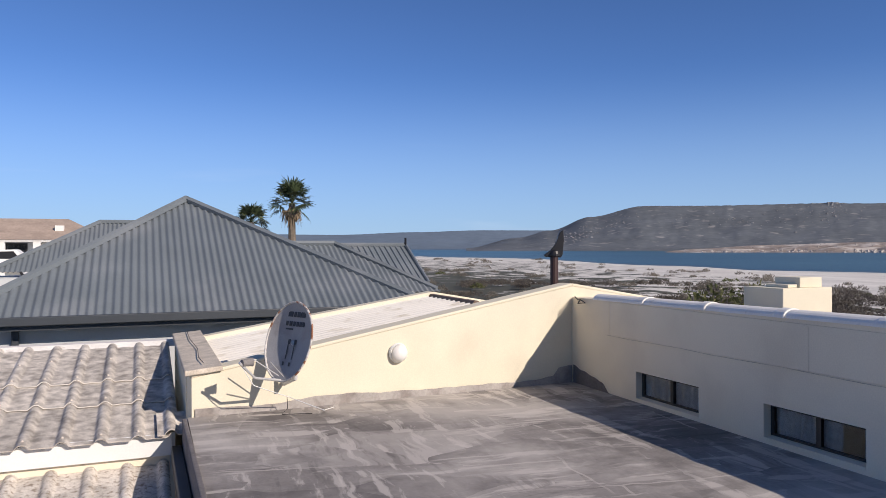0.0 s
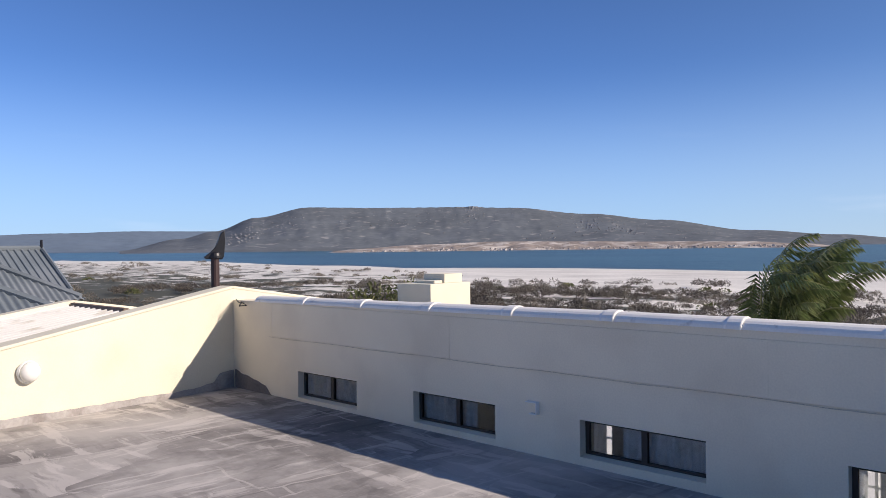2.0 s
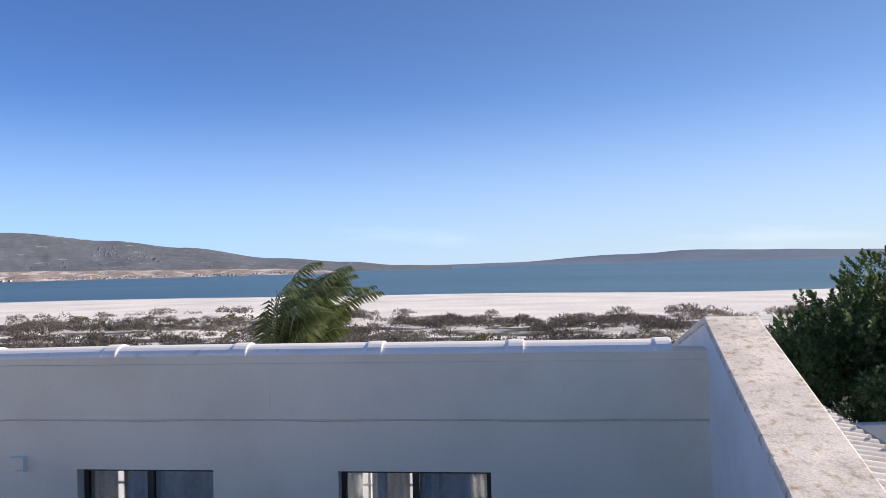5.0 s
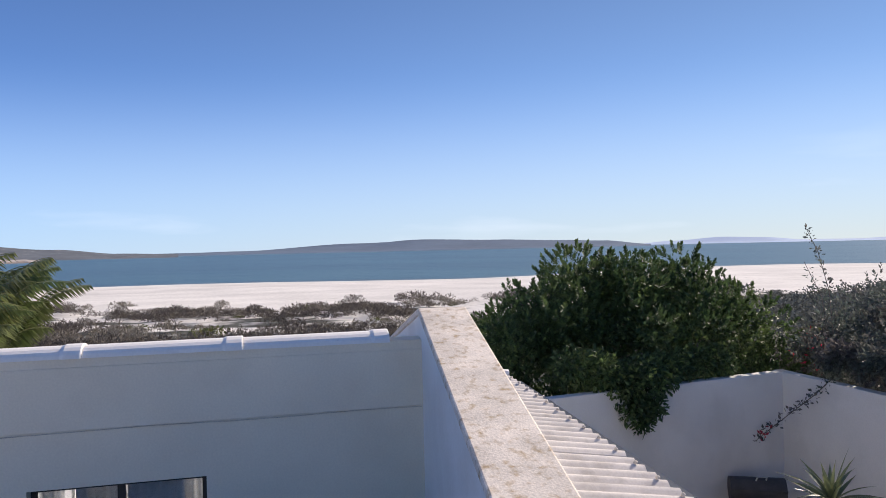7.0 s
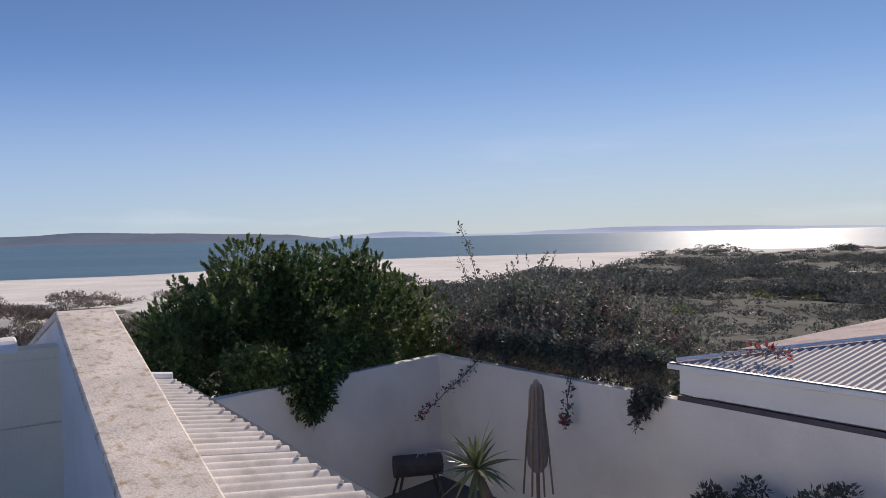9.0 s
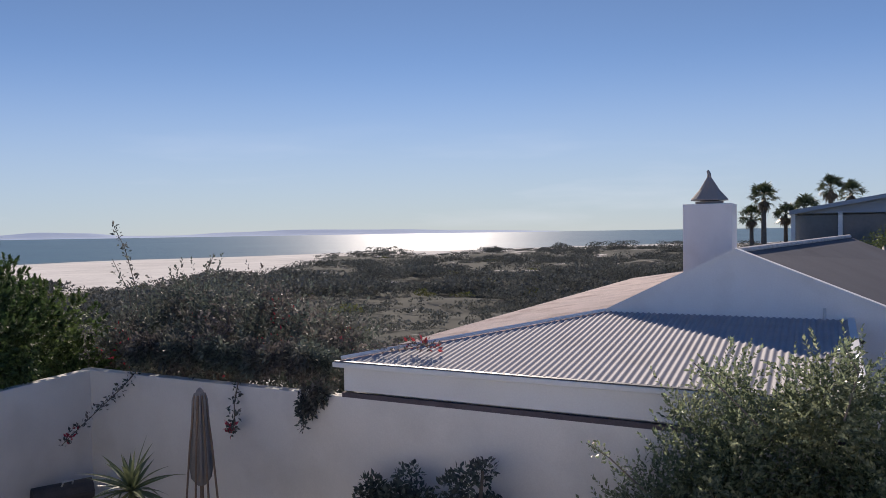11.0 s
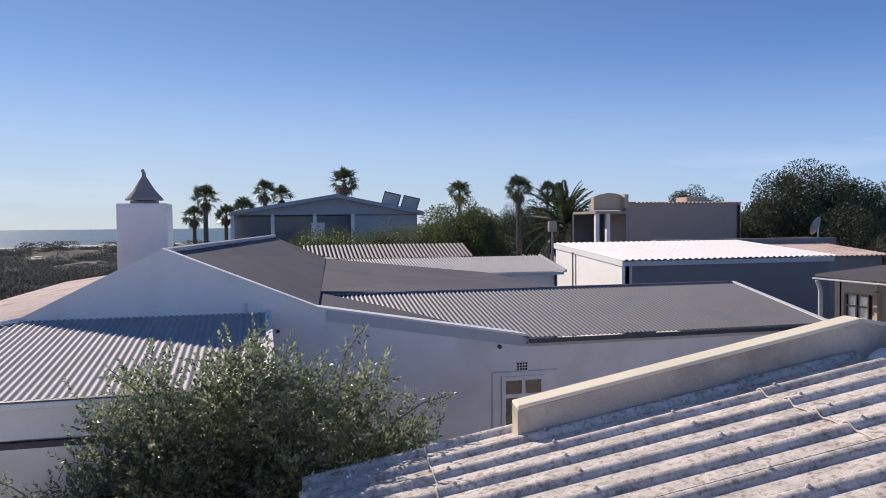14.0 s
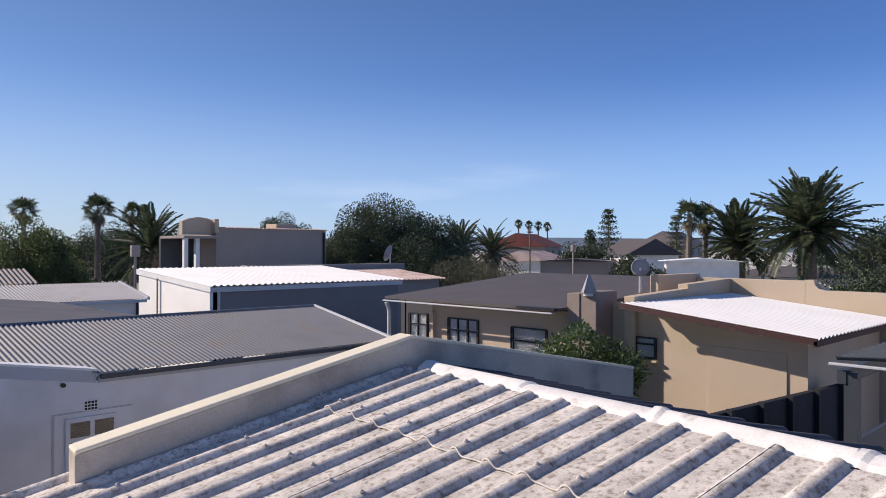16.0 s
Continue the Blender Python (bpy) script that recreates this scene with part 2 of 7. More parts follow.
FRAME = material("dark_window_frame", (0.03, 0.026, 0.025), 0.45, vary=0.15, scale=6, fine=40, bump=0)
ROOM = material("dim_room_paint", (0.76, 0.77, 0.78), 0.9, vary=0.1, scale=1, fine=20, bump=0)
DISH = material("grey_dish_paint", (0.33, 0.33, 0.34), 0.55, vary=0.15, scale=5, fine=60, bump=0.05, dist=0.002, tint=(0.27, 0.26, 0.26), tint_scale=5)
RUST = material("rusted_rim", (0.26, 0.12, 0.07), 0.8, vary=0.4, scale=14, fine=60, bump=0.2, dist=0.003, tint=(0.6, 0.58, 0.55), tint_scale=9, tint_from=0.44, tint_to=0.52)
GALV = material("galvanised_steel", (0.62, 0.62, 0.62), 0.4, metal=0.4, vary=0.15, scale=6, fine=40, bump=0)
LETTER = material("faded_print", (0.05, 0.05, 0.055), 0.6, vary=0.2, scale=8, fine=60, bump=0)
OPAL = material("white_opal_cover", (0.82, 0.80, 0.76), 0.35, vary=0.05, scale=6, fine=40, bump=0)
BRASS = material("washer_cap", (0.55, 0.50, 0.45), 0.7, vary=0.3, scale=10, fine=60, bump=0)
# paving colour lowered to carry the courtyard's shade
SHADE_PAVING = material("shade_dark_paving", (0.115, 0.11, 0.11), 0.9, vary=0.25, scale=1.5, fine=30, bump=0.2, dist=0.006)
CANVAS = material("brown_canvas", (0.235, 0.22, 0.215), 0.9, vary=0.3, scale=5, fine=60, bump=0.2, dist=0.004)
WOOD = material("weathered_wood", (0.20, 0.14, 0.10), 0.8, vary=0.3, scale=5, fine=40, bump=0.2, dist=0.004)
BARK = material("palm_bark", (0.17, 0.14, 0.11), 0.95, vary=0.4, scale=5, fine=30, bump=0.5, dist=0.02)
THATCH = material("dead_fronds", (0.24, 0.18, 0.12), 0.95, vary=0.4, scale=3, fine=20, bump=0.3, dist=0.02, per_island=0.5)
CURTAIN = leaf_material("grey_white_curtain", (0.70, 0.71, 0.72), (0.64, 0.65, 0.66), 0.9, 0.45)
PALM_LEAF = leaf_material("palm_leaf", (0.105, 0.14, 0.045), (0.19, 0.20, 0.075), 0.35, 0.35)
MIDRIB = material("pale_midrib", (0.30, 0.29, 0.12), 0.4, vary=0.2, scale=6, fine=40, bump=0)
PALM_DARK = leaf_material("dark_palm_leaf", (0.062, 0.085, 0.042), (0.095, 0.115, 0.055), 0.45, 0.25)
DENSE_LEAF = leaf_material("glossy_dense_leaf", (0.062, 0.105, 0.036), (0.11, 0.16, 0.052), 0.55, 0.36)
BOUG_LEAF = leaf_material("bougainvillea_leaf", (0.10, 0.123, 0.103), (0.145, 0.13, 0.12), 0.55, 0.42)
BOUG_RED = leaf_material("red_bract", (0.50, 0.05, 0.08), (0.35, 0.05, 0.06), 0.6, 0.4)
SHRUB_LEAF = leaf_material("shrub_leaf", (0.205, 0.25, 0.15), (0.29, 0.32, 0.20), 0.26, 0.60)
YUCCA_LEAF = leaf_material("yucca_leaf", (0.14, 0.17, 0.085), (0.21, 0.22, 0.11), 0.3, 0.25)
FLOWER = leaf_material("pale_flower", (0.75, 0.65, 0.68), (0.8, 0.75, 0.75), 0.6, 0.3)
TREE_LEAF = leaf_material("tree_leaf", (0.055, 0.078, 0.042), (0.082, 0.105, 0.055), 0.7, 0.2)
GREEN_LEAF = leaf_material("fresh_green_leaf", (0.085, 0.115, 0.04), (0.12, 0.15, 0.06), 0.5, 0.42)
GREY_LEAF = leaf_material("grey_green_leaf", (0.10, 0.10, 0.055), (0.14, 0.125, 0.075), 0.6, 0.2)
SCRUB = leaf_material("coastal_scrub", (0.112, 0.096, 0.084), (0.15, 0.128, 0.10), 0.9, 0.25)
SCRUB_DRY = leaf_material("dry_dune_grass", (0.20, 0.175, 0.14), (0.26, 0.235, 0.19), 0.9, 0.25)
# southern scrub and thickets: leaf colours greyed to carry the haze there
SCRUB_HAZED = leaf_material("haze_grey_scrub", (0.14, 0.148, 0.125), (0.18, 0.183, 0.15), 0.9, 0.22)
SCRUB_THICK = leaf_material("dune_thicket_leaf", (0.104, 0.114, 0.104), (0.145, 0.15, 0.13), 0.9, 0.25)
SCRUB_GREEN = leaf_material("green_dune_bush", (0.11, 0.125, 0.045), (0.15, 0.15, 0.06), 0.7, 0.35)
HALL_GLASS = material("tinted_veranda_glass", (0.10, 0.13, 0.16), 0.12, vary=0.2, scale=0.7, fine=6, bump=0)
GLASS = glass_material("window_glass")


# ---- builders ----
def mesh_of(name, verts, faces):
    me = bpy.data.meshes.new(name)
    me.from_pydata([tuple(map(float, v)) for v in verts], [], [tuple(map(int, f)) for f in faces])
    me.update()
    return me


def raw(name, verts, faces, mat, parent=None, label="", smooth=False):
    ob = new(name, mesh_of(name, verts, faces))
    ob.data.materials.append(mat)
    if smooth:
        ob.data.polygons.foreach_set("use_smooth", [True] * len(ob.data.polygons))
    if parent is not None:
        ob.parent = parent
    if label:
        tagged(ob, label)
    return ob


def part(name, bm, mat, parent=None, label="", smooth=False):
    me = bpy.data.meshes.new(name)
    bmesh.ops.recalc_face_normals(bm, faces=bm.faces)
    bm.to_mesh(me)
    bm.free()
    me.materials.append(mat)
    if smooth:
        me.polygons.foreach_set("use_smooth", [True] * len(me.polygons))
    ob = new(name, me)
    if parent is not None:
        ob.parent = parent
    if label:
        tagged(ob, label)
    return ob


def thing(name, label, category, at=(0, 0, 0), group="", kind=""):
    ob = new(name)
    ob.location = at
    ob.empty_display_size = 0.1
    return tagged(ob, label, category, group, kind)


def box(x0, x1, y0, y1, z0, z1, bevel=0.0, bm=None):
    b = bm or bmesh.new()
    m = Matrix.Translation(((x0 + x1) / 2, (y0 + y1) / 2, (z0 + z1) / 2)) @ Matrix.Diagonal((abs(x1 - x0), abs(y1 - y0), abs(z1 - z0), 1))
    r = bmesh.ops.create_cube(b, size=1, matrix=m)
    if bevel:
        bmesh.ops.bevel(b, geom=list({e for v in r["verts"] for e in v.link_edges}), offset=bevel, segments=2, affect="EDGES", profile=0.5)
    return b


def prism(pts, push, bm=None, bevel=0.0):
    """A flat polygon of 3D points pushed along a vector into a solid."""
    b = bm or bmesh.new()
    push = Vector(push)
    a = [b.verts.new(p) for p in pts]
    c = [b.verts.new(Vector(p) + push) for p in pts]
    faces = [b.faces.new(a), b.faces.new(c[::-1])]
    for i in range(len(a)):
        j = (i + 1) % len(a)
        faces.append(b.faces.new((a[i], c[i], c[j], a[j])))
    if bevel:
        bmesh.ops.bevel(b, geom=list({e for f in faces for e in f.edges}), offset=bevel, segments=2, affect="EDGES", profile=0.5)
    return b


def tube(points, radius, sides=8, bm=None, end=None, caps=True):
    """A round bar along points; end: the radius at the far end."""
    b = bm or bmesh.new()
    pts = [Vector(p) for p in points]
    rings = []
    for i, p in enumerate(pts):
        d = (pts[min(i + 1, len(pts) - 1)] - pts[max(i - 1, 0)]).normalized()
        a = d.orthogonal().normalized() if i == 0 else (side - d * side.dot(d)).normalized()
        side = a
        c = d.cross(a)
        r = radius if end is None else radius + (end - radius) * i / max(1, len(pts) - 1)
        rings.append([b.verts.new(p + r * (a * math.cos(k * math.tau / sides) + c * math.sin(k * math.tau / sides))) for k in range(sides)])
    for s, t in zip(rings, rings[1:]):
        for k in range(sides):
            b.faces.new((s[k], s[(k + 1) % sides], t[(k + 1) % sides], t[k]))
    if caps:
        b.faces.new(rings[0][::-1])
        b.faces.new(rings[-1])
    return b


def lathe(profile, sides=20, at=(0, 0, 0), bm=None):
    """A turned solid from (radius, height) pairs."""
    b = bm or bmesh.new()
    rings = [[b.verts.new((at[0] + r * math.cos(k * math.tau / sides), at[1] + r * math.sin(k * math.tau / sides), at[2] + z)) for k in range(sides)] for r, z in profile]
    for s, t in zip(rings, rings[1:]):
        for k in range(sides):
            b.faces.new((s[k], s[(k + 1) % sides], t[(k + 1) % sides], t[k]))
    b.faces.new(rings[0][::-1])
    b.faces.new(rings[-1])
    return b


def wave_sine(pitch, amp):
    return lambda s: amp * 0.5 * math.cos(math.tau * s / pitch), 10


def wave_canadian(pitch=0.338, amp=0.050):
    """Half-round ribs between wide flat pans."""
    def h(s):
        d = abs((s / pitch + 0.5) % 1.0 - 0.5) * pitch
        return amp * max(0.0, 1.0 - (d / 0.056) ** 2) ** 0.62 + 0.005 * max(0.0, 1.0 - abs(d - 0.056) / 0.025) - 0.003 * math.cos(math.tau * d / pitch)
    return h, 26


def wave_ibr(pitch=0.172, amp=0.036):
    """Square ribs with sloping sides."""
    def h(s):
        d = abs((s / pitch + 0.5) % 1.0 - 0.5) * pitch
        return amp * max(0.0, min(1.0, (0.040 - d) / 0.02))
    return h, 12


def sheeting(name, origin, along, up, width, lo, hi, wave, pitch, mat, parent=None, label="", thick=0.008, shift=0.0, lengths=2):
    """Profiled roof sheeting. origin: a point of the eave; along: the eave's way; up: the way up the slope (rise included, per metre of plan);
    lo(s), hi(s): where the sheet starts and ends up the slope at s metres along."""
    h, per = wave
    o, a, u = Vector(origin), Vector(along).normalized(), Vector(up)
    nrm = a.cross(u).normalized()
    if nrm.z < 0:
        nrm = -nrm
    steps = max(2, int(round(width / pitch * per)))
    rows = lengths
    verts, faces = [], []
    for i in range(steps + 1):
        s = width * i / steps
        z = h(s + shift)
        b, t = lo(s), max(lo(s), hi(s))
        for k in range(rows):
            p = o + a * s + u * (b + (t - b) * k / (rows - 1)) + nrm * z
            verts.append(p)
            verts.append(p - nrm * thick)
    w = 2 * rows
    for i in range(steps):
        for k in range(rows - 1):
            q, r = i * w + 2 * k, (i + 1) * w + 2 * k
            faces.append((q, r, r + 2, q + 2))
            faces.append((q + 1, q + 3, r + 3, r + 1))
    skin = len(faces)
    n = len(verts)
    verts += [v.copy() for v in verts]      # the cut edges have corners of their own
    e = 2 * (rows - 1)
    for i in range(steps):
        q, r = n + i * w, n + (i + 1) * w
        faces.append((q, q + 1, r + 1, r))
        faces.append((q + e, r + e, r + e + 1, q + e + 1))
    for k in range(rows - 1):
        q = n + 2 * k
        faces.append((q, q + 2, q + 3, q + 1))
        q = n + steps * w + 2 * k
        faces.append((q, q + 1, q + 3, q + 2))
    ob = raw(name, verts, faces, mat, parent, label)
    if per != 12:      # round profiles: the two skins are smooth, the cut edges are not
        ob.data.polygons.foreach_set("use_smooth", [i < skin for i in range(len(faces))])
    return ob


def flat(v):
    return lambda s: v


def leaf_cloud(name, centres, spread, count, size, mat, parent=None, label="", seed=1, slim=0.5, flatten=1.0, droop=0.0):
    """Leaves, each a bent four-sided blade, scattered round the centres (x, y, z, radius)."""
    rng = np.random.default_rng(seed)
    c = np.array(centres, float)
    weight = c[:, 3] ** 2
    pick = rng.choice(len(c), count, p=weight / weight.sum())
    d = rng.normal(size=(count, 3))
    d /= np.linalg.norm(d, axis=1)[:, None]
    r = c[pick, 3] * (1 - spread * rng.random(count) ** 1.5)
    p = c[pick, :3] + d * r[:, None] * np.array([1, 1, flatten])
    a = d + rng.normal(size=(count, 3)) * 0.8 + np.array([0, 0, 0.35 - droop])
    a /= np.linalg.norm(a, axis=1)[:, None]
    b = np.cross(a, rng.normal(size=(count, 3)))
    b /= np.linalg.norm(b, axis=1)[:, None]
    n = np.cross(a, b)
    ln = size * (0.6 + 0.8 * rng.random(count))[:, None]
    v = np.stack([p, p + a * ln * 0.5 + b * ln * slim * 0.5 + n * ln * 0.08, p + a * ln, p + a * ln * 0.5 - b * ln * slim * 0.5 + n * ln * 0.08], 1).reshape(-1, 3)
    i = np.arange(count) * 4
    f = np.stack([i, i + 1, i + 2, i + 3], 1)
    me = bpy.data.meshes.new(name)
    me.from_pydata(v.tolist(), [], f.tolist())
    me.materials.append(mat)
    ob = new(name, me)
    if parent is not None:
        ob.parent = parent
    if label:
        tagged(ob, label)
    return ob


def leafy_shoots(name, lobes, shoots, leaves, reach, size, mat, parent, seed=1, slim=0.4, lift=0.8):
    """Short upright shoots with whorled leaves, standing out of the upper and outer sides of the lobes (x, y, z, radius)."""
    rng = np.random.default_rng(seed)
    c = np.array(lobes, float)
    pick = rng.choice(len(c), shoots, p=c[:, 3] ** 2 / (c[:, 3] ** 2).sum())
    d = rng.normal(size=(shoots, 3))
    d[:, 2] = np.abs(d[:, 2]) * 1.1 - 0.35
    d /= np.linalg.norm(d, axis=1)[:, None]
    base = c[pick, :3] + d * c[pick, 3:4] * (0.80 + 0.2 * rng.random((shoots, 1)))
    axis = d + np.array([0, 0, lift]) + rng.normal(size=(shoots, 3)) * 0.25
    axis /= np.linalg.norm(axis, axis=1)[:, None]
    side = np.cross(axis, rng.normal(size=(shoots, 3)))
    side /= np.linalg.norm(side, axis=1)[:, None]
    other = np.cross(axis, side)
    rep_i = np.repeat(np.arange(shoots), leaves)
    k = np.tile(np.arange(leaves), shoots)
    s = (k + 0.5) / leaves
    turn = k * 2.39996 + rng.random(len(k)) * 0.5
    tall = reach * (0.6 + 0.8 * rng.random(shoots))[rep_i][:, None]
    p = base[rep_i] + axis[rep_i] * s[:, None] * tall
    out = side[rep_i] * np.cos(turn)[:, None] + other[rep_i] * np.sin(turn)[:, None]
    open_out = (1.0 - 0.65 * s)[:, None]
    a = out * open_out + axis[rep_i] * (1.15 - open_out * 0.7)
    a /= np.linalg.norm(a, axis=1)[:, None]
    b = np.cross(a, axis[rep_i])
    b /= np.linalg.norm(b, axis=1)[:, None] + 1e-6
    nn = np.cross(b, a)
    ln = size * (0.7 + 0.6 * rng.random(len(k)))[:, None]
    v = np.stack([p, p + a * ln * 0.5 + b * ln * slim * 0.5 + nn * ln * 0.06, p + a * ln - nn * ln * 0.06, p + a * ln * 0.5 - b * ln * slim * 0.5 + nn * ln * 0.06], 1).reshape(-1, 3)
    i = np.arange(len(k)) * 4
    me = bpy.data.meshes.new(name)
    me.from_pydata(v.tolist(), [], np.stack([i, i + 1, i + 2, i + 3], 1).tolist())
    me.materials.append(mat)
    ob = new(name, me)
    ob.parent = parent
    return ob


def clumps(x0, x1, y0, y1, z0, z1, n, r0, r1, seed, dome=True):
    """Centres of leaf clumps over an uneven dome inside a box."""
    rng = np.random.default_rng(seed)
    out = []
    while len(out) < n:
        u, v, w = rng.random(3)
        dx, dy = 2 * u - 1, 2 * v - 1
        rr = dx * dx + dy * dy
        if rr > 1:
            continue
        top = (1 - rr ** 1.6) ** 0.5 if dome else 1.0
        k = 0.15 + 0.85 * w ** 0.45
        out.append((x0 + (x1 - x0) * u, y0 + (y1 - y0) * v, z0 + (z1 - z0) * top * k, r0 + (r1 - r0) * rng.random()))
    return out


def coated_roof_material():
    """Dark waterproof coating laid in lapped membrane strips, brushed patch by patch along, across and at a slant, bleached unevenly."""
    m = material("brushed_roof_coating", (0.225, 0.208, 0.20), 0.85, vary=0.4, scale=2.0, fine=34, bump=0.3, dist=0.005, spec=0.3)
    n, l = m.node_tree.nodes, m.node_tree.links
    p = n["Principled BSDF"]
    col = p.inputs["Base Color"].links[0].from_socket
    co = n.new("ShaderNodeTexCoord").outputs["Object"]

    def noise_of(vec, scale, detail=6.0, rough=0.55):
        t = n.new("ShaderNodeTexNoise")
        t.inputs["Scale"].default_value, t.inputs["Detail"].default_value, t.inputs["Roughness"].default_value = scale, detail, rough
        l.new(vec, t.inputs["Vector"])
        return t

    def mapped(vec, turn=0.0, sx=1.0, sy=1.0, shift=0.0):
        t = n.new("ShaderNodeMapping")
        t.inputs["Rotation"].default_value = (0, 0, radians(turn))
        t.inputs["Scale"].default_value = (sx, sy, 1)
        t.inputs["Location"].default_value = (shift, shift * 0.7, 0)
        l.new(vec, t.inputs["Vector"])
        return t.outputs["Vector"]

    def span(v, a, b, top=1.0):
        t = n.new("ShaderNodeMapRange")
        t.inputs["From Min"].default_value, t.inputs["From Max"].default_value, t.inputs["To Max"].default_value = a, b, top
        l.new(v, t.inputs["Value"])
        return t.outputs["Result"]

    def times(a, b):
        t = n.new("ShaderNodeMath")
        t.operation = "MULTIPLY"
        l.new(a, t.inputs[0])
        if isinstance(b, float):
            t.inputs[1].default_value = b
        else:
            l.new(b, t.inputs[1])
        return t.outputs[0]

    def over(fac, tone):
        nonlocal col
        t = n.new("ShaderNodeMix")
        t.data_type = "RGBA"
        l.new(fac, t.inputs[0])
        l.new(col, t.inputs[6])
        t.inputs[7].default_value = (*tone, 1)
        col = t.outputs[2]

    wobble = noise_of(co, 1.1, 3.0)
    bend = n.new("ShaderNodeMix")
    bend.data_type, bend.blend_type = "RGBA", "LINEAR_LIGHT"
    bend.inputs[0].default_value = 0.16
    l.new(co, bend.inputs[6])
    l.new(wobble.outputs["Color"], bend.inputs[7])
    bent = bend.outputs[2]
    for turn, sx, sy, shift, pale, most in ((9, 0.55, 1.0, 2.0, (0.47, 0.437, 0.41), 0.8), (-33, 0.8, 1.5, 7.0, (0.42, 0.39, 0.365), 0.6)):
        vec = mapped(bent, turn, sx, sy, shift)
        patch = n.new("ShaderNodeTexVoronoi")
        patch.distance = "CHEBYCHEV"
        patch.inputs["Scale"].default_value = 1.0
        l.new(vec, patch.inputs["Vector"])
        tone = n.new("ShaderNodeSeparateColor")
        l.new(patch.outputs["Color"], tone.inputs[0])
        over(span(tone.outputs[0], 0.35, 1.0, most * 0.62), pale)
        over(span(tone.outputs[2], 0.55, 1.0, 0.62), (0.12, 0.11, 0.108))
        # brush marks, each patch in its own direction
        step = n.new("ShaderNodeMath")
        step.operation = "SNAP"
        l.new(tone.outputs[1], step.inputs[0])
        step.inputs[1].default_value = 0.25
        turned = n.new("ShaderNodeVectorRotate")
        turned.rotation_type = "Z_AXIS"
        l.new(bent, turned.inputs["Vector"])
        l.new(times(step.outputs[0], math.tau), turned.inputs["Angle"])
        marks = noise_of(mapped(turned.outputs["Vector"], 10, 0.7, 4.2, shift), 1.0, 8.0, 0.62)
        over(span(marks.outputs["Fac"], 0.555, 0.60, 0.62), (0.60, 0.555, 0.52))
        over(span(marks.outputs["Fac"], 0.44, 0.38, 0.58), (0.12, 0.11, 0.105))
    # lapped strip edges
    for turn, wide, high, lo, shift in ((6, 4.2, 0.98, 0.46, 1.3), (95, 3.1, 1.9, 0.5, 4.1)):
        laps = n.new("ShaderNodeTexBrick")
        laps.inputs["Scale"].default_value = 1.0
        laps.inputs["Mortar Size"].default_value = 0.014
        laps.inputs["Brick Width"].default_value, laps.inputs["Row Height"].default_value = wide, high
        l.new(mapped(bent, turn, 1, 1, shift), laps.inputs["Vector"])
        gate = span(noise_of(co, 0.9, 2.0).outputs["Fac"], lo, lo + 0.08, 0.65)
        over(times(laps.outputs["Fac"], gate), (0.50, 0.46, 0.43))
    over(span(noise_of(co, 0.42, 9.0, 0.62).outputs["Fac"], 0.45, 0.62, 0.62), (0.60, 0.56, 0.525))
    over(span(noise_of(co, 0.62, 8.0, 0.65).outputs["Fac"], 0.44, 0.32, 0.55), (0.12, 0.112, 0.11))
    l.new(col, p.inputs["Base Color"])
    return m


COATED = coated_roof_material()

# ---- ground, sea, hills ----
SEA_Z = -6.5


def curve_at(v, table):
    for (a, p), (b, q) in zip(table, table[1:]):
        if a >= v >= b or a <= v <= b:
            k = (v - a) / (b - a)
            k = k * k * (3 - 2 * k)
            return p + (q - p) * k
    return table[0][1] if abs(v - table[0][0]) < abs(v - table[-1][0]) else table[-1][1]


# bearing, counted clockwise from +y in degrees, against the distance to the water and to the seaward end of the dunes
SHORE = [(0, 1500), (12, 900), (22, 620), (39, 350), (46, 285), (81, 224), (104, 205), (131, 300), (152, 330), (175, 380), (188, 600), (200, 1500)]
DUNES = [(0, 1400), (12, 800), (25, 460), (40, 210), (58, 120), (75, 95), (95, 82), (115, 88), (128, 96), (138, 120), (148, 240), (175, 340), (200, 1400)]


def bearing(x, y):
    return math.degrees(math.atan2(x, y)) % 360


def land(x, y):
    """Height of the ground, and how much grows on it."""
    d, b = math.hypot(x, y), bearing(x, y)
    if b > 200:
        s, e = 1500.0, 1400.0
    else:
        s, e = curve_at(b, SHORE), curve_at(b, DUNES)
    lump = noise.noise((x * 0.035, y * 0.035, 1.0)) * 0.9 + noise.noise((x * 0.13, y * 0.13, 4.0)) * 0.45
    if d < 24:
        return -2.85, 0.2
    if d < e:
        k = (d - 24) / (e - 24)
        z = -2.85 - 1.7 * min(1, (d - 24) / 70) - 0.9 * min(1, max(0, d - 94) / 180) + lump * min(1, (d - 24) / 25) * (1.7 if 122 < b < 200 else 1.0 if d < 90 else 0.7)
        if b > 200 or b < 15:
            z = -2.85 + lump * 0.3
        z = max(z, SEA_Z + 0.8)
        grow = 1.3 if 122 < b < 200 else 0.78
        if 14 < b <= 122:
            grow = 1.35 - 0.62 * min(1.0, max(0.0, (k - 0.22) / 0.25))
        return z, grow - 0.5 * (max(0, k - 0.72) / 0.28)
    if d < s:
        k = (d - e) / (s - e)
        z0 = max(-4.55, SEA_Z + 0.8)
        return z0 + (SEA_Z - 0.15 - z0) * k ** 0.8 + lump * 0.25 * (1 - k), 0.0
    return SEA_Z - 0.15 - min(3.0, (d - s) * 0.03), 0.0


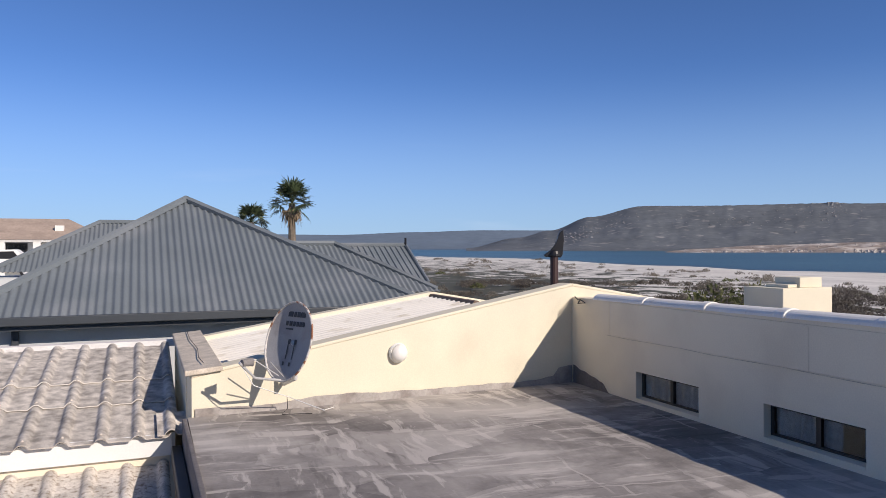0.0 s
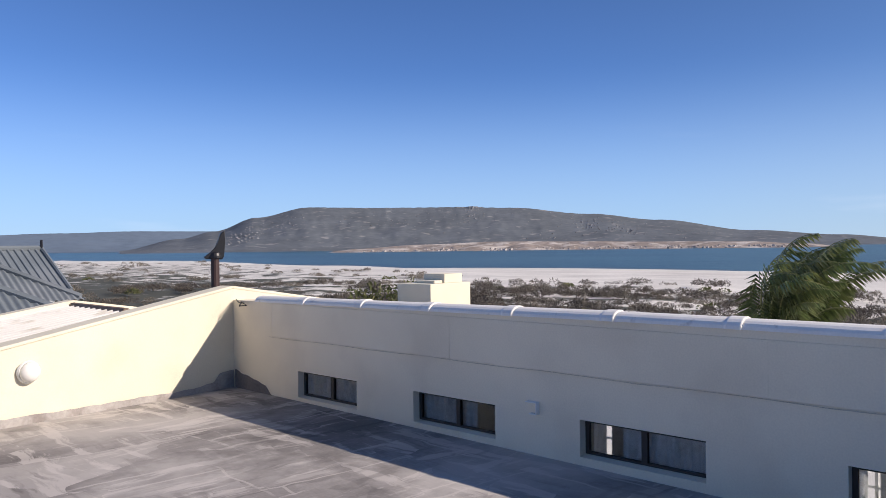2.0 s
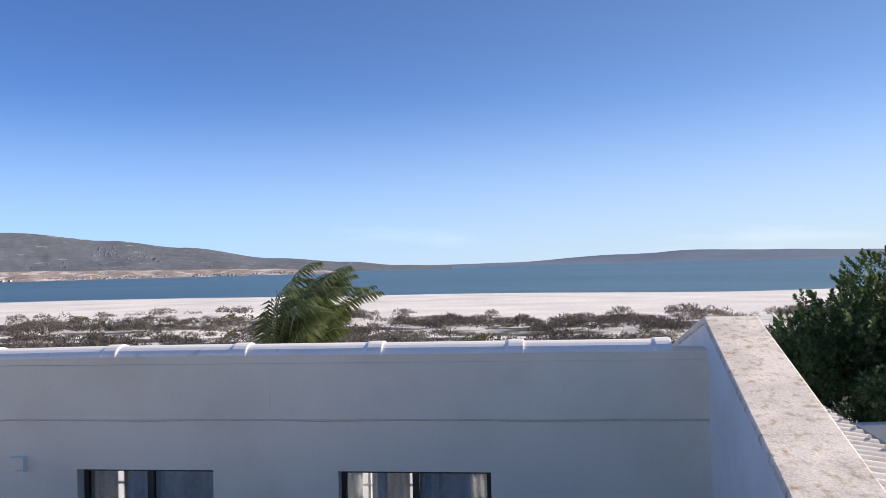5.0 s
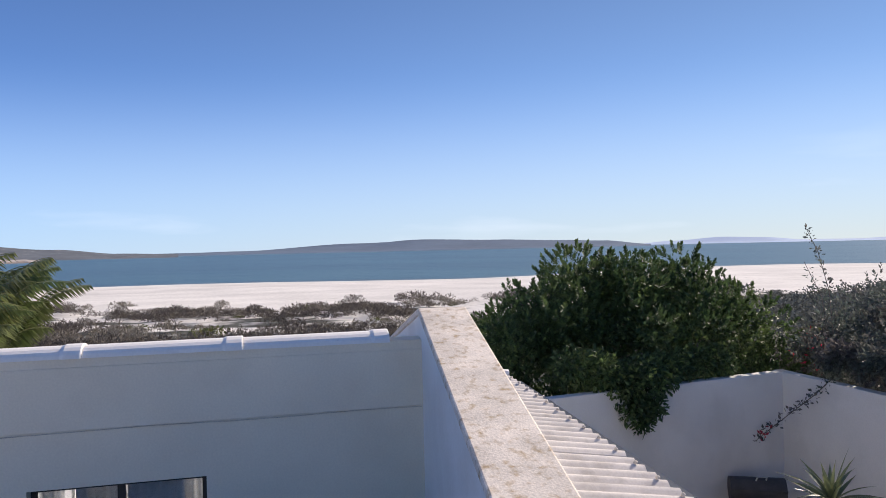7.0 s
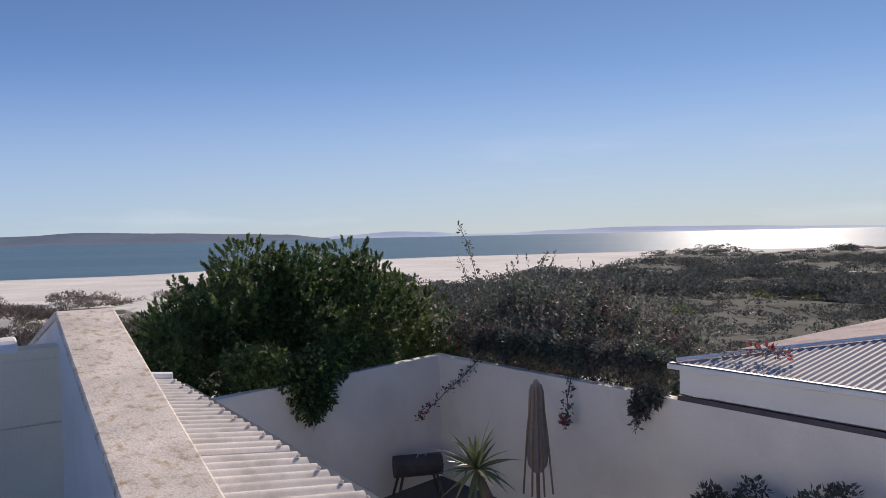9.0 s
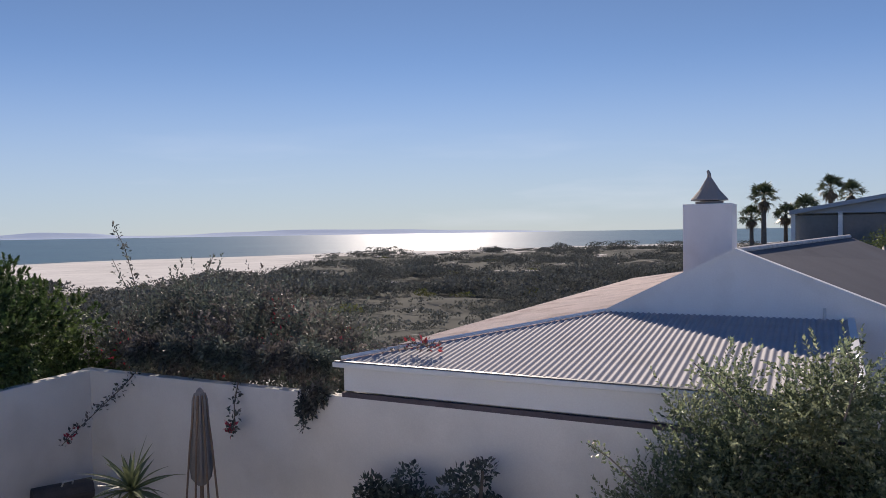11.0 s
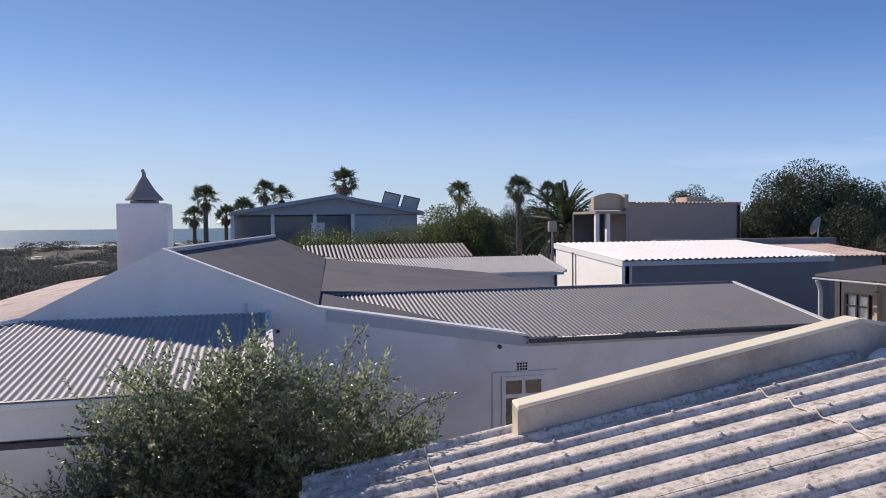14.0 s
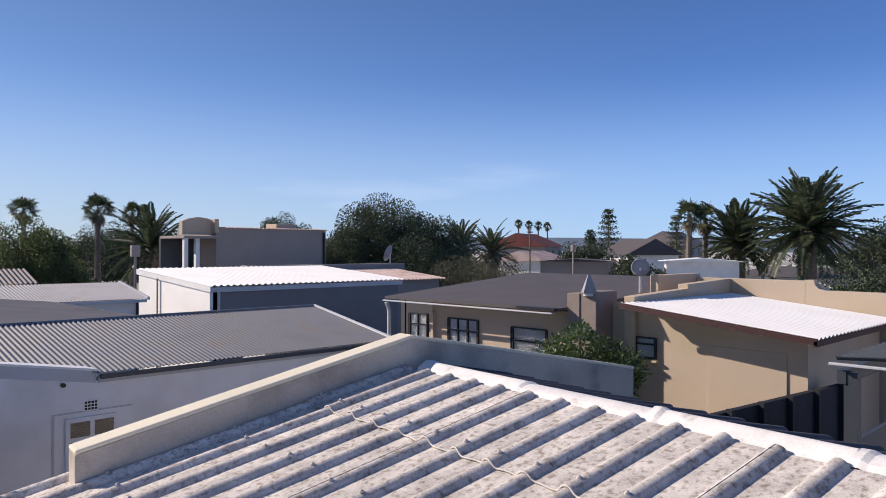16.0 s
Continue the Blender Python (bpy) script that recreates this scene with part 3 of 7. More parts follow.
def build_ground():
    radii = [0.0] + [3.0 * 1.045 ** i for i in range(168)]
    radii = [r for r in radii if r < 4700] + [4700.0]
    turns = 300
    verts, faces, veg = [(0, 0, -2.85)], [], [0.2]
    for r in radii[1:]:
        for k in range(turns):
            a = math.tau * k / turns
            x, y = r * math.sin(a), r * math.cos(a)
            z, g = land(x, y)
            verts.append((x, y, z))
            veg.append(g)
    for k in range(turns):
        faces.append((0, 1 + (k + 1) % turns, 1 + k))
    for i in range(len(radii) - 2):
        p, q = 1 + i * turns, 1 + (i + 1) * turns
        for k in range(turns):
            j = (k + 1) % turns
            faces.append((p + k, p + j, q + j, q + k))
    m = material("dune_sand", (0.69, 0.665, 0.62), 0.95, vary=0.26, scale=0.07, fine=1.5, bump=0.3, dist=0.05, coords="Object", spec=0.05)
    n, l = m.node_tree.nodes, m.node_tree.links
    p = n["Principled BSDF"]
    sand = p.inputs["Base Color"].links[0].from_socket
    grow = n.new("ShaderNodeAttribute")
    grow.attribute_name = "growth"
    co = n.new("ShaderNodeTexCoord")
    t = n.new("ShaderNodeTexNoise")
    t.inputs["Scale"].default_value, t.inputs["Detail"].default_value = 0.17, 10.0
    t.inputs["Roughness"].default_value = 0.62
    l.new(co.outputs["Object"], t.inputs["Vector"])
    a = n.new("ShaderNodeMath")
    a.operation = "MULTIPLY_ADD"
    l.new(grow.outputs["Fac"], a.inputs[0])
    a.inputs[1].default_value = 0.30
    l.new(t.outputs["Fac"], a.inputs[2])
    r = n.new("ShaderNodeMapRange")
    r.inputs["From Min"].default_value, r.inputs["From Max"].default_value = 0.70, 0.79
    l.new(a.outputs[0], r.inputs["Value"])
    x = n.new("ShaderNodeMix")
    x.data_type = "RGBA"
    l.new(r.outputs["Result"], x.inputs[0])
    l.new(sand, x.inputs[6])
    x.inputs[7].default_value = (0.102, 0.106, 0.093, 1)
    l.new(x.outputs[2], p.inputs["Base Color"])
    ob = raw("ground", verts, faces, m, smooth=True)
    at = ob.data.attributes.new("growth", "FLOAT", "POINT")
    at.data.foreach_set("value", veg)
    return tagged(ob, "sandy dune ground running down to a pale beach", "ground", kind="structure")


def build_sea():
    m = bpy.data.materials.new("sea_water")
    m.use_nodes = True
    n, l = m.node_tree.nodes, m.node_tree.links
    p = n["Principled BSDF"]
    band = n.new("ShaderNodeTexNoise")          # wind streaks
    band.inputs["Scale"].default_value, band.inputs["Detail"].default_value = 0.006, 5.0
    shade = n.new("ShaderNodeMix")
    shade.data_type = "RGBA"
    shade.inputs[6].default_value, shade.inputs[7].default_value = (0.022, 0.060, 0.075, 1), (0.045, 0.100, 0.112, 1)
    streak = n.new("ShaderNodeMapRange")
    streak.inputs["From Min"].default_value, streak.inputs["From Max"].default_value = 0.35, 0.65
    l.new(band.outputs["Fac"], streak.inputs["Value"])
    l.new(streak.outputs["Result"], shade.inputs[0])
    l.new(shade.outputs[2], p.inputs["Base Color"])
    p.inputs["Specular IOR Level"].default_value = 0.12
    p.inputs["Roughness"].default_value = 0.28
    p.inputs["IOR"].default_value = 1.33
    co = n.new("ShaderNodeTexCoord")
    l.new(co.outputs["Object"], band.inputs["Vector"])
    hs = []
    for s, k in ((0.05, 1.0), (0.6, 0.3)):
        t = n.new("ShaderNodeTexNoise")
        t.inputs["Scale"].default_value, t.inputs["Detail"].default_value = s, 6.0
        l.new(co.outputs["Object"], t.inputs["Vector"])
        hs.append(t)
    a = n.new("ShaderNodeMath")
    a.operation = "MULTIPLY_ADD"
    l.new(hs[1].outputs["Fac"], a.inputs[0])
    a.inputs[1].default_value = 0.3
    l.new(hs[0].outputs["Fac"], a.inputs[2])
    b = n.new("ShaderNodeBump")
    b.inputs["Strength"].default_value, b.inputs["Distance"].default_value = 0.6, 1.2
    l.new(a.outputs[0], b.inputs["Height"])
    l.new(b.outputs["Normal"], p.inputs["Normal"])
    verts, faces, turns = [], [], 120
    for r in (150, 400, 900, 2000, 4800):
        for k in range(turns + 1):
            t = radians(-3 + 206 * k / turns)
            verts.append((r * math.sin(t), r * math.cos(t), SEA_Z))
    for i in range(4):
        for k in range(turns):
            q = i * (turns + 1) + k
            faces.append((q, q + 1, q + turns + 2, q + turns + 1))
    return tagged(raw("water", verts, faces, m, smooth=True), "calm blue bay water with fine ripples", "sea", kind="structure")


def build_hill(name, label, skyline, dist, depth, mat, seed, foot=SEA_Z - 0.3, rough=0.035):
    """A long hill: skyline as (bearing, height angle) and its way down to the shore."""
    b0, b1 = skyline[0][0], skyline[-1][0]
    cols, rows = int(abs(b1 - b0) * 6), 26
    verts, faces = [], []
    for i in range(cols + 1):
        b = b0 + (b1 - b0) * i / cols
        el = curve_at(b, skyline)
        top = 1.75 + dist * math.tan(radians(max(el, -0.45)))
        for k in range(rows + 1):
            f = k / rows
            d = dist - depth * (1 - f) if f <= 1 else dist
            lift = f ** 1.35
            x, y = math.sin(radians(b)), math.cos(radians(b))
            wob = noise.fractal((b * 0.45, f * 3.2, seed), 1.0, 2.0, 3) * rough
            z = foot + (top - foot) * max(0.0, min(1.05, lift + wob * math.sin(math.pi * f)))
            z += (top - foot) * 0.012 * noise.noise((b * 2.3, seed, f * 14)) * f
            verts.append((x * d, y * d, z))
        verts.append((x * (dist + depth), y * (dist + depth), foot))
    w = rows + 2
    for i in range(cols):
        for k in range(w - 1):
            q = i * w + k
            faces.append((q, q + 1, q + w + 1, q + w))
    return tagged(raw(name, verts, faces, mat, smooth=True), label, "hill", kind="structure")


HILL = material("heath_hillside", (0.142, 0.158, 0.175), 0.95, vary=0.28, scale=0.008, fine=0.06, bump=0.12, dist=4.0, tint=(0.27, 0.265, 0.265), tint_scale=0.03, tint_from=0.60, tint_to=0.72, spec=0.05)
# distance haze is mixed into this bluish base colour
HILL_HAZED = material("haze_blue_hillside", (0.15, 0.195, 0.255), 0.95, spec=0.05, vary=0.15, scale=0.004, fine=0.03, bump=0.3, dist=5.0)
ISLAND = material("granite_shore", (0.31, 0.265, 0.235), 0.95, vary=0.4, scale=0.02, fine=0.15, bump=0.8, dist=3.0, tint=(0.55, 0.50, 0.46), tint_scale=0.03, tint_from=0.5, tint_to=0.62, spec=0.05)
build_ground()
build_sea()
build_hill("hill", "long heath-covered hill with granite outcrops across the bay",
           [(24, -0.05), (28, 0.75), (30.5, 1.3), (33.5, 2.3), (37.4, 3.07), (43, 3.0), (49, 3.0), (53, 2.88), (59, 2.3), (64, 1.75), (70.5, 0.85), (76, 0.45), (80, 0.1), (84, -0.02)], 2400, 700, HILL, 3.0)


def granite_field(skyline, dist, depth, groups, seed, mat, label):
    """Pale boulders in loose groups along the ridge and down the slope."""
    rng = np.random.default_rng(seed)
    v, f = [], []
    base = [(x, y, z) for z in (-0.6, 0.55) for x, y in ((-1, -1), (1, -1), (1, 1), (-1, 1))]
    for b0, f0, n, wide, size in groups:
        for _ in range(n):
            b = b0 + rng.normal() * wide
            k = min(0.99, max(0.02, f0 + rng.normal() * 0.10))
            if not skyline[0][0] < b < skyline[-1][0]:
                continue
            top = 1.75 + dist * math.tan(radians(curve_at(b, skyline)))
            z = SEA_Z + (top - SEA_Z) * k ** 1.35
            d = dist - depth * (1 - k)
            s = size * (0.16 + rng.random() ** 3 * 0.5)
            i = len(v)
            for x, y, h in base:
                w = 0.55 if h > 0 else 1.0
                v.append((d * math.sin(radians(b)) + s * x * w * (0.7 + 0.6 * rng.random()), d * math.cos(radians(b)) + s * y * w * (0.7 + 0.6 * rng.random()), z + s * h * (0.6 + 0.7 * rng.random())))
            f += [tuple(i + q for q in c) for c in ((0, 1, 5, 4), (1, 2, 6, 5), (2, 3, 7, 6), (3, 0, 4, 7), (4, 5, 6, 7))]
    return tagged(raw("boulders", v, f, mat), label, "boulders", kind="stuff")


GRANITE = material("pale_granite", (0.27, 0.27, 0.275), 0.95, vary=0.4, scale=0.1, fine=0.6, bump=0.4, dist=0.4, spec=0.05, per_island=0.5)
GRANITE_PALE = material("shore_granite", (0.42, 0.385, 0.36), 0.95, vary=0.4, scale=0.1, fine=0.6, bump=0.4, dist=0.4, spec=0.05, per_island=0.6)
RIDGE = [(24, -0.05), (28, 0.75), (30.5, 1.3), (33.5, 2.3), (37.4, 3.07), (43, 3.0), (49, 3.0), (53, 2.88), (59, 2.3), (64, 1.75), (70.5, 0.85), (76, 0.45), (80, 0.1), (84, -0.02)]
granite_field(RIDGE, 2400, 700, [(49.9, 1.02, 40, 0.28, 11.0), (50.0, 0.97, 46, 0.5, 5.5), (48.3, 0.95, 40, 1.2, 4.0), (43.5, 0.97, 46, 1.5, 4.0), (37.6, 0.97, 20, 0.6, 4.0), (34.5, 0.70, 120, 1.0, 5.0), (32.0, 0.55, 90, 0.8, 4.5), (41, 0.62, 60, 2.2, 4.5),
                                 (46, 0.70, 70, 2.4, 4.5), (50, 0.78, 50, 1.2, 4.0), (55, 0.85, 50, 2.0, 4.0), (59.5, 0.72, 150, 1.2, 5.5), (62.3, 0.62, 150, 0.8, 6.0), (66, 0.6, 40, 1.5, 4.0), (52, 0.35, 50, 5.0, 4.0)], 31, GRANITE, "pale granite boulders strewn over the heath hillside")
build_hill("hill", "low distant hills on the far shore", [(-20, 1.2), (5, 1.1), (14, 1.0), (20, 1.2), (25, 1.33), (30.5, 1.3), (37, 0.8)], 3600, 500, HILL_HAZED, 7.0)
build_hill("hill", "low hazy point of land over the bay", [(78, -0.02), (84, 0.02), (88, 0.08), (95.7, 0.26), (102, 0.69), (108, 0.55), (113, 0.40), (116, 0.3), (119.5, -0.03)], 3000, 400, HILL_HAZED, 11.0)
build_hill("hill", "low dry peninsula across the bay", [(80, 0.02), (87.8, 0.05), (97, 0.49), (102, 0.6), (106, 0.2), (112, 0.0)], 3300, 300, HILL_HAZED, 13.0)
build_hill("island", "low rocky island with pale granite shore", [(38.6, -0.40), (39.6, -0.27), (41, -0.14), (46, 0.12), (52, 0.28), (58, 0.22), (64, 0.12), (70, 0.05), (74, -0.16), (76.5, -0.40)], 1250, 130, ISLAND, 17.0, rough=0.35)
granite_field([(39.6, -0.27), (41, -0.14), (46, 0.12), (52, 0.28), (58, 0.22), (64, 0.12), (70, 0.05), (75, -0.25)], 1250, 130,
              [(44, 0.25, 90, 2.0, 3.0), (49, 0.3, 110, 2.5, 3.4), (54, 0.25, 110, 2.5, 3.4), (59, 0.3, 110, 2.0, 3.4), (64, 0.3, 120, 2.0, 4.0), (68, 0.35, 100, 2.0, 4.0), (72, 0.4, 80, 1.2, 4.0), (42, 0.3, 50, 1.0, 2.6), (55, 0.8, 90, 7.0, 2.0)], 37, GRANITE_PALE,
              "white granite boulders along the island shore")
# farthest ridge: pale blue base colour stands for thick haze
HILL_HAZE_PALE = material("haze_pale_hillside", (0.50, 0.60, 0.74), 0.95, spec=0.05, vary=0.08, scale=0.003, fine=0.02, bump=0)
build_hill("hill", "faint far mountains beyond the mouth of the bay", [(118, -0.05), (121, 0.15), (124.5, 0.36), (127, 0.28), (130, 0.05), (133, 0.03), (137, 0.2), (142, 0.33), (149, 0.25), (156, 0.08), (162, -0.05)], 4500, 200, HILL_HAZE_PALE, 29.0)
build_hill("hill", "far inland ridge behind the town", [(196, 0.2), (215, 0.7), (225, 0.95), (232, 0.9), (245, 0.8), (262, 1.0), (275, 1.5)], 3200, 400, HILL_HAZED, 23.0)


def scrub_field(name, label, bearings, near, far, count, size, mat, seed, lobes=5, leaves=26, tall=0.7, fine=1.0, gap=None, slim=0.4, step=0.06):
    """Low bushes of loose leaf tufts over the dunes, one mesh."""
    rng = np.random.default_rng(seed)
    pts = []
    tries = 0
    while len(pts) < count and tries < count * 20:
        tries += 1
        b = bearings[0] + (bearings[1] - bearings[0]) * rng.random()
        d = near * (far / near) ** rng.random()
        x, y = d * math.sin(radians(b)), d * math.cos(radians(b))
        if b < 200 and d > curve_at(b, DUNES) * 0.98:
            continue
        if noise.noise((x * step, y * step, seed)) < ((-0.1 if b < 112 else -0.45) if gap is None else gap):
            continue
        z, _ = land(x, y)
        s = size * (0.5 + rng.random()) * (1 + d / 330)
        for k in range(lobes):
            pts.append((x + rng.normal() * s * 0.6, y + rng.normal() * s * 0.6, z + s * tall * 0.35, s * (0.35 + 0.4 * rng.random())))
    c = np.array(pts)
    n = len(c) * leaves
    pick = np.repeat(np.arange(len(c)), leaves)
    d = rng.normal(size=(n, 3))
    d /= np.linalg.norm(d, axis=1)[:, None]
    d[:, 2] = np.abs(d[:, 2])
    p = c[pick, :3] + d * c[pick, 3:4] * np.array([1, 1, tall]) * (0.75 + 0.35 * rng.random((n, 1)))
    a = d + rng.normal(size=(n, 3)) * 0.6
    a /= np.linalg.norm(a, axis=1)[:, None]
    b = np.cross(a, rng.normal(size=(n, 3)))
    b /= np.linalg.norm(b, axis=1)[:, None]
    ln = fine * c[pick, 3:4] * (0.36 + 0.30 * rng.random((n, 1)))
    v = np.stack([p - a * ln * 0.5, p + b * ln * slim, p + a * ln * 0.6, p - b * ln * slim], 1).reshape(-1, 3)
    i = np.arange(n) * 4
    me = bpy.data.meshes.new(name)
    me.from_pydata(v.tolist(), [], np.stack([i, i + 1, i + 2, i + 3], 1).tolist())
    me.materials.append(mat)
    return tagged(new(name, me), label, "scrub", kind="stuff")


scrub_field("dune_scrub", "dark coastal scrub on the sandy dunes", (12, 118), 40, 420, 3000, 0.62, SCRUB_DRY, 5, lobes=5, leaves=60, tall=0.8, fine=1.0, gap=0.06, slim=0.09)
scrub_field("dune_scrub", "low dry scrub on the dunes by the glittering bay, greyed for haze", (112, 182), 26, 340, 6000, 0.5, SCRUB_HAZED, 6, lobes=3, leaves=26, tall=0.6, fine=0.6, gap=-0.7)
scrub_field("dune_thicket", "rounded dark thickets spread over the southern dunes", (118, 182), 46, 330, 5000, 1.35, SCRUB_THICK, 16, lobes=7, leaves=72, tall=0.62, fine=0.31, gap=-0.12)
scrub_field("dune_scrub", "dense brown coastal scrub close behind the house", (15, 124), 30, 122, 6500, 0.70, SCRUB, 15, lobes=5, leaves=84, tall=0.9, fine=0.62, gap=0.0, slim=0.13, step=0.085)
scrub_field("dune_bushes", "yellow-green bushes scattered among the dunes", (12, 182), 26, 200, 560, 0.7, SCRUB_GREEN, 8, leaves=40, fine=0.6)
scrub_field("town_bushes", "garden bushes between the houses of the town", (196, 290), 60, 400, 500, 1.6, TREE_LEAF, 9, tall=1.0)

# ---- the house: clerestory wall, gable parapets, flat roof ----
WALL_X = 5.47
Y_NORTH, Y_SOUTH = 8.62, -1.41
WINDOWS = [(6.15, 7.22), (4.20, 5.27), (2.20, 3.29), (0.12, 1.24)]


def wall_head(y):
    """Height of the clerestory wall's top: it falls slightly towards the north end."""
    return 1.05 + 0.062 * max(0.0, min(1.0, (8.6 - y) / 5.8))


def clerestory_wall():
    w = tagged(part("wall_east", box(WALL_X, WALL_X + 0.23, Y_SOUTH - 0.02, Y_NORTH + 0.02, 0.25, 1.03), SEAWALL), "off-white plastered clerestory wall with a long crack", "wall", kind="structure")
    part("wall_head", prism([(WALL_X, -1.43, 1.03), (WALL_X, -1.43, 1.112), (WALL_X, 2.8, 1.112), (WALL_X, 8.64, 1.05), (WALL_X, 8.64, 1.03)], (0.23, 0, 0)), SEAWALL, w)
    part("lower_wall", box(WALL_X + 0.001, WALL_X + 0.23, Y_SOUTH - 0.02, Y_NORTH + 0.02, -2.85, -0.07), SEAWALL, w)
    edges = [Y_SOUTH - 0.02] + [v for a in sorted(WINDOWS) for v in a] + [Y_NORTH + 0.02]
    for a, b in zip(edges[::2], edges[1::2]):
        part("pier", box(WALL_X + 0.0005, WALL_X + 0.23, a, b, -0.07, 0.25), SEAWALL, w)
    part("band", box(WALL_X - 0.012, WALL_X + 0.01, Y_SOUTH, 7.83, 0.63, 1.045, 0.004), SEAWALL, w, "slightly proud plaster band above the crack")
    part("crack", tube([(WALL_X - 0.012, -1.4 + 0.46 * k, 0.622 + 0.006 * math.sin(k * 1.9)) for k in range(21)], 0.003, 5), CONCRETE, w, "long dark crack along the wall")
    for y in (4.82, 1.81, 7.8):
        part("rib", box(WALL_X - 0.0145, WALL_X, y - 0.07, y + 0.07, 0.635, 1.03), SEAWALL, w)
    return w


def curtain(x, y0, y1, z0, z1, parent):
    n = max(8, int((y1 - y0) / 0.02))
    v, f = [], []
    for i in range(n + 1):
        y = y0 + (y1 - y0) * i / n
        dx = 0.012 * math.sin(y * 47) + 0.008 * math.sin(y * 19)
        v += [(x + dx, y, z0), (x + dx, y, z1), (x + dx + 0.004, y, z0), (x + dx + 0.004, y, z1)]
    for i in range(n):
        a, b = 4 * i, 4 * i + 4
        f += [(a, a + 1, b + 1, b), (a + 2, b + 2, b + 3, a + 3)]
    return raw("curtain", v, f, CURTAIN, parent, "gathered grey-white curtain")


def clerestory_window(i, y0, y1):
    z0, z1, x = -0.07, 0.25, WALL_X
    w = tagged(new("window_%d" % (i + 1)), "low wide two-pane clerestory window in a dark frame", "window", "clerestory windows", "structure")
    fr = box(x + 0.09, x + 0.13, y0, y1, z0, z0 + 0.035)
    for a, b, c, d in ((y0, y1, z1 - 0.035, z1), (y0, y0 + 0.035, z0 + 0.035, z1 - 0.035), (y1 - 0.035, y1, z0 + 0.035, z1 - 0.035), ((y0 + y1) / 2 - 0.025, (y0 + y1) / 2 + 0.025, z0 + 0.035, z1 - 0.035)):
        box(x + 0.09, x + 0.13, a, b, c, d, bm=fr)
    part("window_frame", fr, FRAME, w)
    m = (y0 + y1) / 2
    for a, b in ((y0 + 0.035, m - 0.025), (m + 0.025, y1 - 0.035)):
        p = part("pane", box(x + 0.108, x + 0.113, a, b, z0 + 0.035, z1 - 0.035), GLASS, w)
        p.visible_shadow = False
    part("window_sill", prism([(x - 0.004, y0 + 0.002, z0 - 0.02), (x - 0.004, y0 + 0.002, z0 + 0.004), (x + 0.09, y0 + 0.002, z0 + 0.014), (x + 0.09, y0 + 0.002, z0 - 0.02)], (0, y1 - y0 - 0.004, 0)), SEAWALL, w)
    spans = {0: [(y0 - 0.1, y1 + 0.1)], 1: [(y0 - 0.1, y0 + 0.13), (m - 0.22, y1 + 0.1)], 2: [(y0 - 0.1, m + 0.22)], 3: [(y0 + 0.16, m - 0.04), (m + 0.22, m + 0.30)]}[i]
    for a, b in spans:
        curtain(x + 0.145, a, b, z0 - 0.5, z1 + 0.1, w)
    return w


def ridge_tiles():
    """Half-round white tiles along the top of the clerestory wall, each with a collar over the next."""
    y = -1.17
    while y < 8.0:
        n = 1.03
        v, f, seg = [], [], 10
        stations = ((0.0, 0.106), (0.008, 0.110), (0.11, 0.109), (0.135, 0.098), (0.5, 0.097), (n - 0.002, 0.095))
        for s, r in stations:
            for j in range(seg + 1):
                a = math.pi * j / seg
                for rr in (r, r - 0.014):
                    v.append((WALL_X + 0.10 + rr * 1.2 * math.cos(a), y + s, wall_head(y + s) - 0.008 + rr * 0.80 * math.sin(a)))
        w = 2 * (seg + 1)
        for i in range(len(stations) - 1):
            for j in range(seg):
                a, b = i * w + 2 * j, (i + 1) * w + 2 * j
                f += [(a, b, b + 2, a + 2), (a + 1, a + 3, b + 3, b + 1)]
            for j in (0, seg):
                a, b = i * w + 2 * j, (i + 1) * w + 2 * j
                f.append((a, a + 1, b + 1, b))
        for i in (0, len(stations) - 1):
            for j in range(seg):
                a = i * w + 2 * j
                f.append((a, a + 2, a + 3, a + 1))
        raw("ridge_tile", v, f, TILE_WHITE, WALL_EAST)
        y += n


def gable_parapet(name, label, ridge, inner, outer, thick, z_ridge, z_in, z_out, base, mat, cap, over=0.03, depth=0.05):
    """A wall rising to a point at the ridge, with a coping on both slopes. ridge, inner, outer: plan points of its near face; thick: the way through it."""
    t = Vector((*thick, 0))
    wall = prism([(*inner, base), (*inner, z_in), (*ridge, z_ridge), (*outer, z_out), (*outer, base)], t)
    w = tagged(part(name, wall, mat), label, "wall", kind="structure")
    o = t.normalized() * over
    for p, zp, q, zq in ((inner, z_in, ridge, z_ridge), (ridge, z_ridge, outer, z_out)):
        a, b = Vector((*p, zp)) - o, Vector((*q, zq)) - o
        part("coping", prism([a, b, b + Vector((0, 0, depth)), a + Vector((0, 0, depth))], t + 2 * o, bevel=0.012), cap, w)
    return w


WALL_EAST = clerestory_wall()
for i, (a, b) in enumerate(WINDOWS):
    clerestory_window(i, a, b)
ridge_tiles()
gable_parapet("wall_north", "cream gable parapet beside the flat roof", (WALL_X, 8.62), (0.49, 7.91), (11.0, 9.41), (-0.035, 0.25), 1.20, 0.40, 0.30, -2.85, CREAM, CREAM, over=0.0, depth=0.04)
gable_parapet("wall_south", "white gable parapet with a lichened sloping coping", (5.50, -1.41), (0.43, -0.89), (11.0, -1.98), (-0.033, -0.32), 1.29, 0.24, 0.30, -2.85, WHITE, COPING, over=0.02, depth=0.05)

